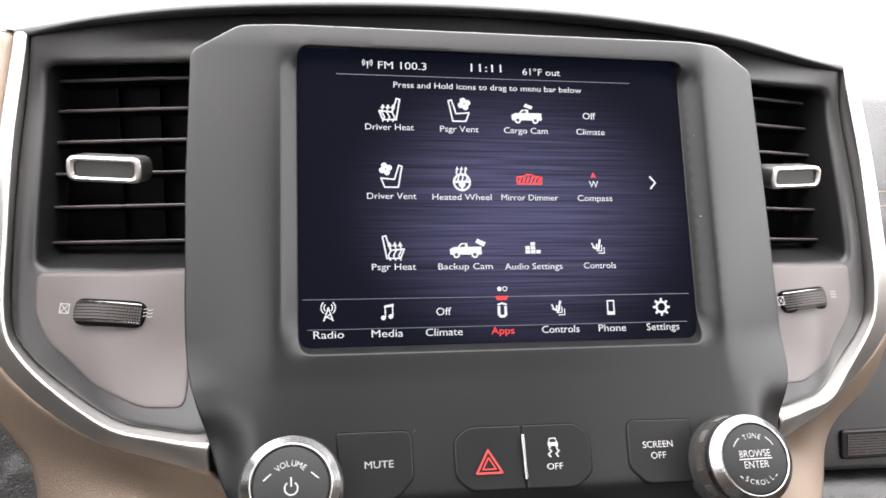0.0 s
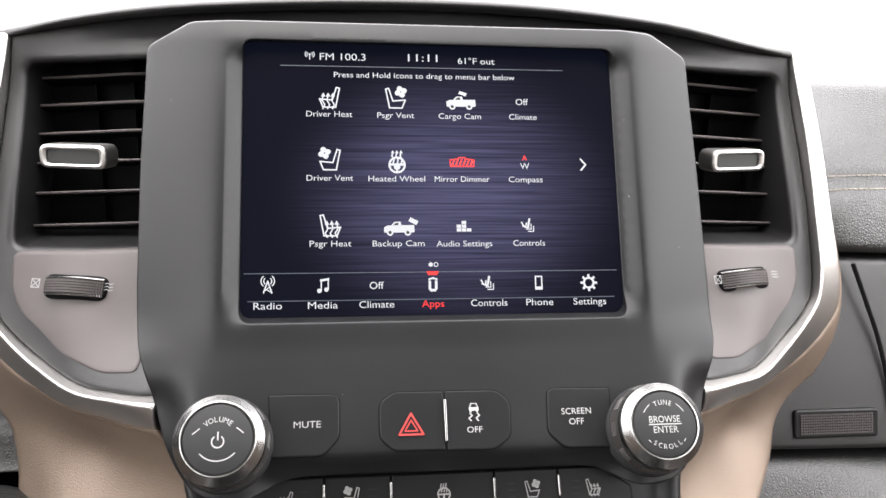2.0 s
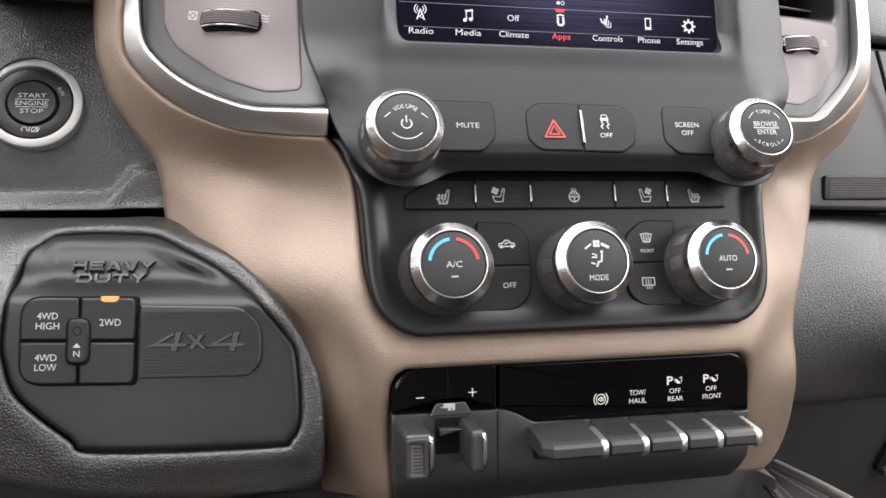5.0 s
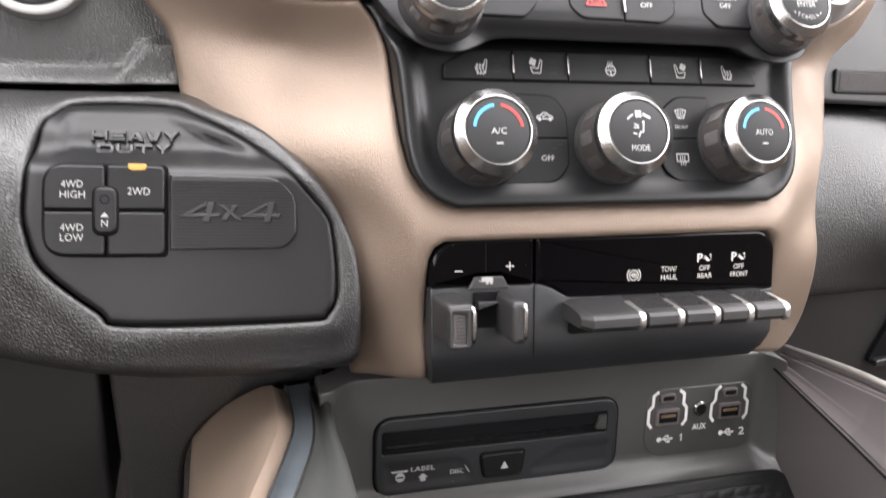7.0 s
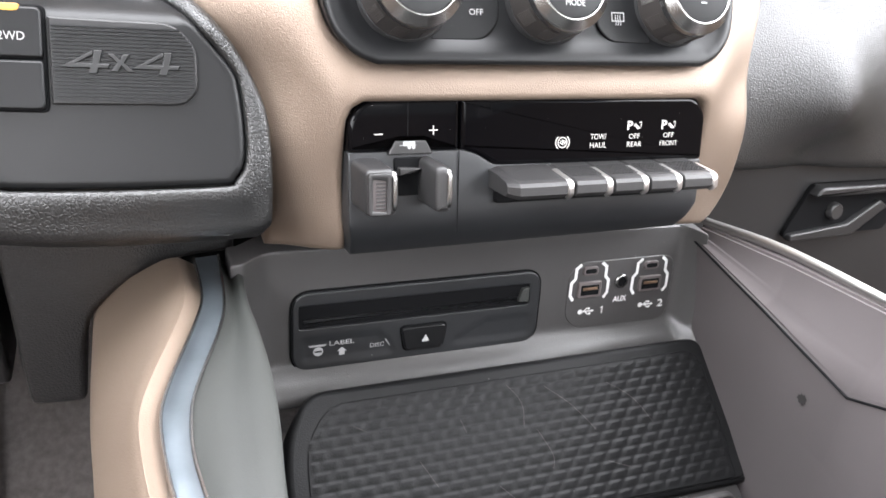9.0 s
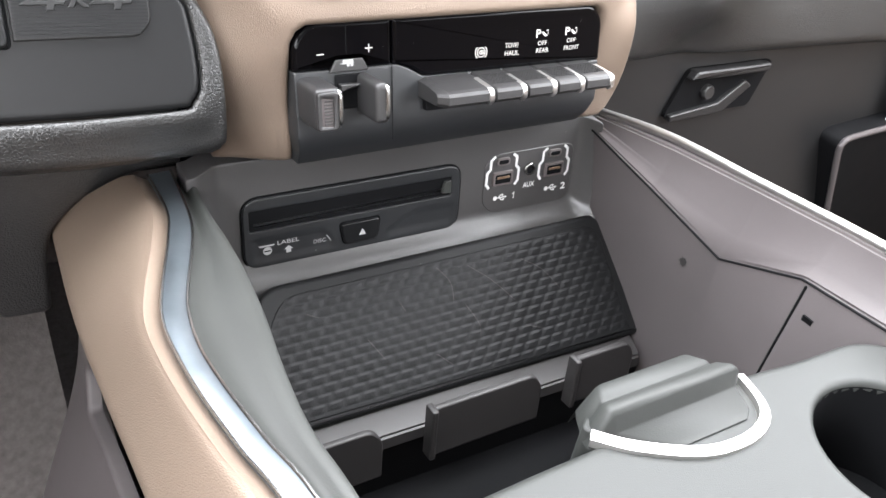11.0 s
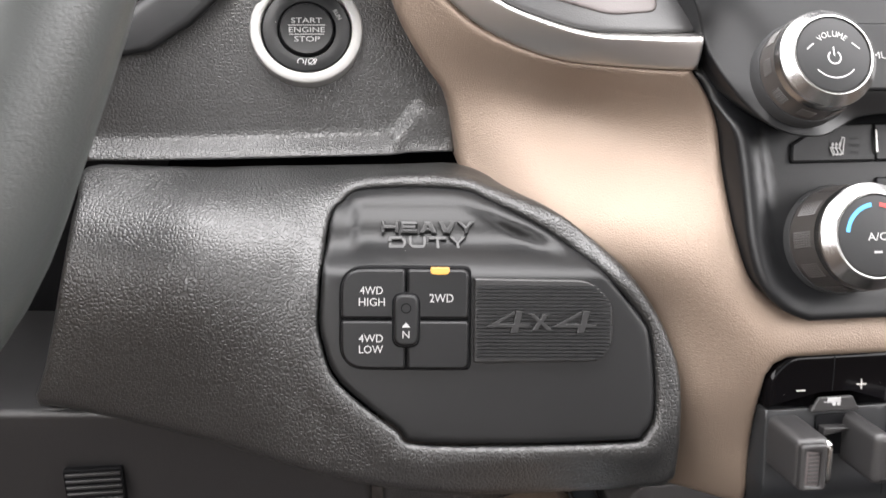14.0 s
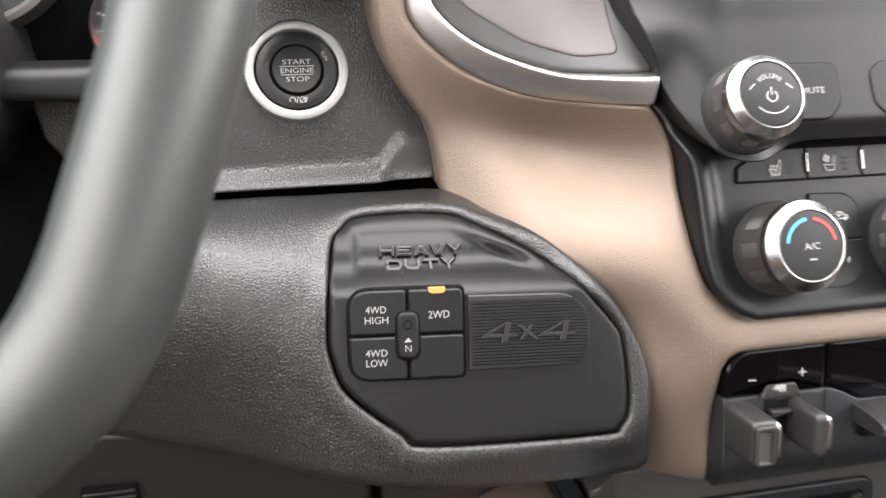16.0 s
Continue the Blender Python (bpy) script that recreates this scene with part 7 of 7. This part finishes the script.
toe = loft("floor_carpet", [[(-0.80, 0.30, 0.004), (-0.40, 0.30, 0.004), (-0.236, 0.30, 0.006)], [(-0.80, 0.45, 0.02), (-0.40, 0.45, 0.02), (-0.236, 0.45, 0.05)], [(-0.80, 0.60, 0.10), (-0.40, 0.60, 0.10), (-0.236, 0.60, 0.16)], [(-0.80, 0.78, 0.30), (-0.40, 0.78, 0.30), (-0.236, 0.78, 0.34)]], CARPET, per=(4, 4))
tagged(toe, "grey carpet of the driver's footwell", "carpet", kind="structure")
pedal = thing("pedal", "pale grey ribbed accelerator pedal over grey carpet", "pedal", Matrix.Translation((-0.367, 0.545, 0.105)) @ Matrix.Rotation(radians(-58), 4, "X"))
slab("pad", rounded(box(-0.029, 0.029, -0.10, 0.10), 0.006), -0.006, 0.004, BINGREY, pedal, bevel=0.002)
# Near-black strips laid on the pad in place of its grooves.
for k in range(8):
    slab("groove_strip", rounded(box(-0.0215 + k * 0.0061 - 0.0013, -0.0215 + k * 0.0061 + 0.0013, -0.092, 0.092), 0.001, 2), -0.0068, -0.004, DARK, pedal, bevel=0.0004)
bm = bmesh.new()
tube(bm, [(0, 0.002, 0.0), (0, 0.05, 0.03), (0, 0.10, 0.12)], 0.008)
part("arm", bm, DARK, pedal, smooth=True)

# ---- steering wheel, column and instrument cluster ----
wheel = thing("steering_wheel", "black leather steering wheel with a flattened lower rim", "steering wheel")
RIM = [(-0.520, 0.592), (-0.450, 0.592), (-0.398, 0.601), (-0.368, 0.622), (-0.351, 0.657), (-0.338, 0.698), (-0.332, 0.745), (-0.338, 0.80), (-0.368, 0.86), (-0.43, 0.905), (-0.520, 0.918)]
loop = spline(RIM + [(-1.04 - x, z) for x, z in RIM[-2:0:-1]], 5, closed=True)
bm = bmesh.new()
tube(bm, [(x + 0.004, 0.150 + 0.45 * (z - 0.65), z) for x, z in loop], 0.0165, 20, closed=True)
part("rim", bm, LEATHER, wheel, "black leather rim", smooth=True)
bm = bmesh.new()
tube(bm, [(-0.455, 0.165, 0.615), (-0.47, 0.19, 0.66), (-0.49, 0.215, 0.70)], [0.016, 0.022, 0.03], 12)
part("spoke", bm, BLACK, wheel, smooth=True)
bm = bmesh.new()
tube(bm, [(-0.40, 0.215, 0.755), (-0.45, 0.225, 0.75), (-0.50, 0.235, 0.75)], [0.018, 0.025, 0.03], 12)
part("spoke", bm, BLACK, wheel, smooth=True)
hub = lathe("hub", [(0.075, 0.06), (0.075, 0.0), (0.06, -0.015), (0.001, -0.02)], BLACK, wheel)
hub.matrix_basis = panel_pose(0.225, 0.75, 24, x=-0.52)
column = thing("steering_column", "dark plastic steering column cover", "steering column")
bm = bmesh.new()
tube(bm, [(-0.515, 0.25, 0.70), (-0.515, 0.33, 0.665), (-0.515, 0.46, 0.625)], [0.058, 0.066, 0.07], 28)
part("cover", bm, BLACK, column, smooth=True)

cluster = thing("instrument_cluster", "instrument cluster with dials behind a dark hood", "instrument cluster")
hood = [(-0.52, 0.624), (-0.44, 0.6215), (-0.42, 0.6205), (-0.397, 0.619), (-0.377, 0.6225), (-0.357, 0.6345), (-0.339, 0.650), (-0.326, 0.672), (-0.322, 0.70), (-0.322, 0.75), (-0.338, 0.75), (-0.339, 0.70), (-0.345, 0.684), (-0.361, 0.660), (-0.385, 0.643), (-0.41, 0.637), (-0.44, 0.637), (-0.52, 0.637)]
sheet("hood", hood, slope(0.398, 0.62, 0.5), BEZEL, cluster, "dark hood lip", edge=0.005, back=0.018, step=0.006)
block("back_panel", (-0.56, -0.31), (0.475, 0.485), (0.60, 0.80), DARK, cluster, bevel=0)
for name, x, z, r in (("dial", -0.386, 0.6485, 0.027), ("dial", -0.470, 0.70, 0.050)):
    dial = lathe(name, [(r * 1.05, 0.012), (r * 1.05, -0.004), (r, -0.006), (r * 0.93, -0.002), (r * 0.92, 0.006)], CHROME, cluster, "bright dial ring", close=False)
    dial.matrix_basis = panel_pose(0.462, z, 20, x=x)
    lathe("dial_face", [(r * 0.93, 0.006), (0.0005, 0.006)], CAP, dial, "dark dial face")
    dd = Drawing(0.0055)
    for k in range(13):
        a = radians(225 - k * 22.5)
        dd.line([(r * 0.74 * math.cos(a), r * 0.74 * math.sin(a)), (r * 0.88 * math.cos(a), r * 0.88 * math.sin(a))], 0.0011)
    dd.done("dial_ticks", LIT, dial)
    Drawing(0.0045).line([(0.0, 0.0), (-r * 0.72, -r * 0.12)], 0.0032).done("needle", HOT, dial, "red needle")
    lathe("needle_hub", [(r * 0.26, 0.006), (r * 0.26, 0.001), (0.0005, 0.0)], BEZEL, dial)

# ---- passenger's side fittings ----
blank = thing("knurled_blank", "rectangular knurled trim blank in the passenger dash", "trim blank", panel_pose(0.3965, 0.583, 12.0, x=0.2625))
slab("surround", rounded(box(-0.0285, 0.0285, -0.0090, 0.0092), 0.003), -0.003, 0.004, KEY, blank, bevel=0.0012)
bm = bmesh.new()
for r in range(8):
    for c in range(30):
        bmesh.ops.create_cube(bm, size=1, matrix=Matrix.Translation((-0.0238 + c * 0.00164, -0.0032, -0.0058 + r * 0.00166)) @ Matrix.Diagonal((0.0010, 0.0010, 0.0010, 1)))
part("knurl", bm, TAUPE, blank)
bm = bmesh.new()
for x0, count, depth, z0, z1 in ((0.2375, 110, pass_depth, 0.7362, 0.7335), (0.2375, 110, pass_depth, 0.7278, 0.7250), (-0.3230, 14, driver_depth, 0.7350, 0.7350), (-0.3230, 14, driver_depth, 0.7280, 0.7280)):
    for k in range(count):
        x = x0 + k * 0.0042
        t = k / count
        z = z0 * (1 - t) + z1 * t
        y = float(depth(np.array([[x, z]]))[0]) - 0.0004
        bmesh.ops.create_cube(bm, size=1, matrix=Matrix.Translation((x, y, z)) @ Matrix.Diagonal((0.0028, 0.0012, 0.0007, 1)))
stitches = part("pad_stitching", bm, STITCH, None)
tagged(stitches, "rows of pale thread along the dash pads", "stitching", kind="stuff")
bm = bmesh.new()
tube(bm, spline([(0.276, 0.4175, 0.682), (0.284, 0.4125, 0.660), (0.294, 0.407, 0.632), (0.3005, 0.400, 0.600), (0.301, 0.394, 0.570)], 5), 0.0014, 6)
tagged(part("trim_seam", bm, DARK, None), "dark seam of the upper glove box door", "seam", kind="structure")

glove = thing("glove_box", "black glove box door with a lever handle and lock", "glove box")
sheet("door", rounded([(0.19, 0.16), (0.80, 0.14), (0.80, 0.435), (0.19, 0.44)], 0.01), slope(0.372, 0.40, 0.10), BLACK, glove, edge=0.006, back=0.05, step=0.012)
grip_at = panel_pose(0.366, 0.383, 6.0, x=0.365)
pull = slab("handle_recess", rounded([(-0.062, -0.024), (0.055, -0.024), (0.075, 0.022), (-0.040, 0.022)], 0.006), -0.0004, 0.004, DARK, glove, bevel=0.0003)
pull.matrix_basis = grip_at
bar = slab("handle", rounded([(-0.044, 0.014), (0.060, 0.014), (0.064, 0.022), (-0.038, 0.022)], 0.003), -0.010, 0.002, BLACK, glove, "dark lever handle", bevel=0.002)
bar.matrix_basis = grip_at
scoop = slab("scoop", rounded([(-0.058, -0.026), (0.012, -0.024), (0.046, 0.000), (0.036, 0.006), (0.004, -0.014), (-0.058, -0.020)], 0.002), -0.006, 0.002, BLACK, glove, bevel=0.0012)
scoop.matrix_basis = grip_at
key_lock = lathe("lock", [(0.0075, 0.002), (0.0075, -0.004), (0.006, -0.006), (0.0005, -0.006)], KEYGREY, glove, "grey lock barrel", (-0.012, -0.002))
key_lock.matrix_basis = grip_at
tag = thing("paper_tag", "white paper tag with a yellow band hanging on the glove box", "paper tag", panel_pose(0.352, 0.372, 4.0, x=0.715))
slab("sheet", rounded(box(-0.05, 0.05, -0.078, 0.078), 0.002), -0.0006, 0.0006, PAPER, tag, bevel=0.0002)
Drawing(-0.0009).poly(box(-0.05, 0.05, -0.006, 0.012)).done("yellow_band", YELLOW, tag, "yellow printed band")

pocket_panel = thing("door_pocket", "dark plastic door pocket with a pale rounded edge", "door pocket")
pocket_line = rounded([(0.655, 0.100), (0.566, 0.312), (0.80, 0.325), (0.80, 0.100)], [0.01, 0.02, 0.01, 0.01], 6)
slab("face", pocket_line, 0.334, 0.372, DARK, pocket_panel, bevel=0.004, seg=3)
bm = bmesh.new()
tube(bm, [(x, 0.3345, z) for x, z in rounded([(0.655, 0.100), (0.566, 0.312), (0.80, 0.325)], [0, 0.02, 0], 6)], 0.0035, 8)
part("edge", bm, TAUPE, pocket_panel, "pale edge", smooth=True)

clip = thing("red_clip", "small dark red plastic clip under the knee pad", "clip")
block("tab", (-0.1565, -0.1455), (0.300, 0.336), (0.4300, 0.4326), REDCLIP, clip, bevel=0.0005)
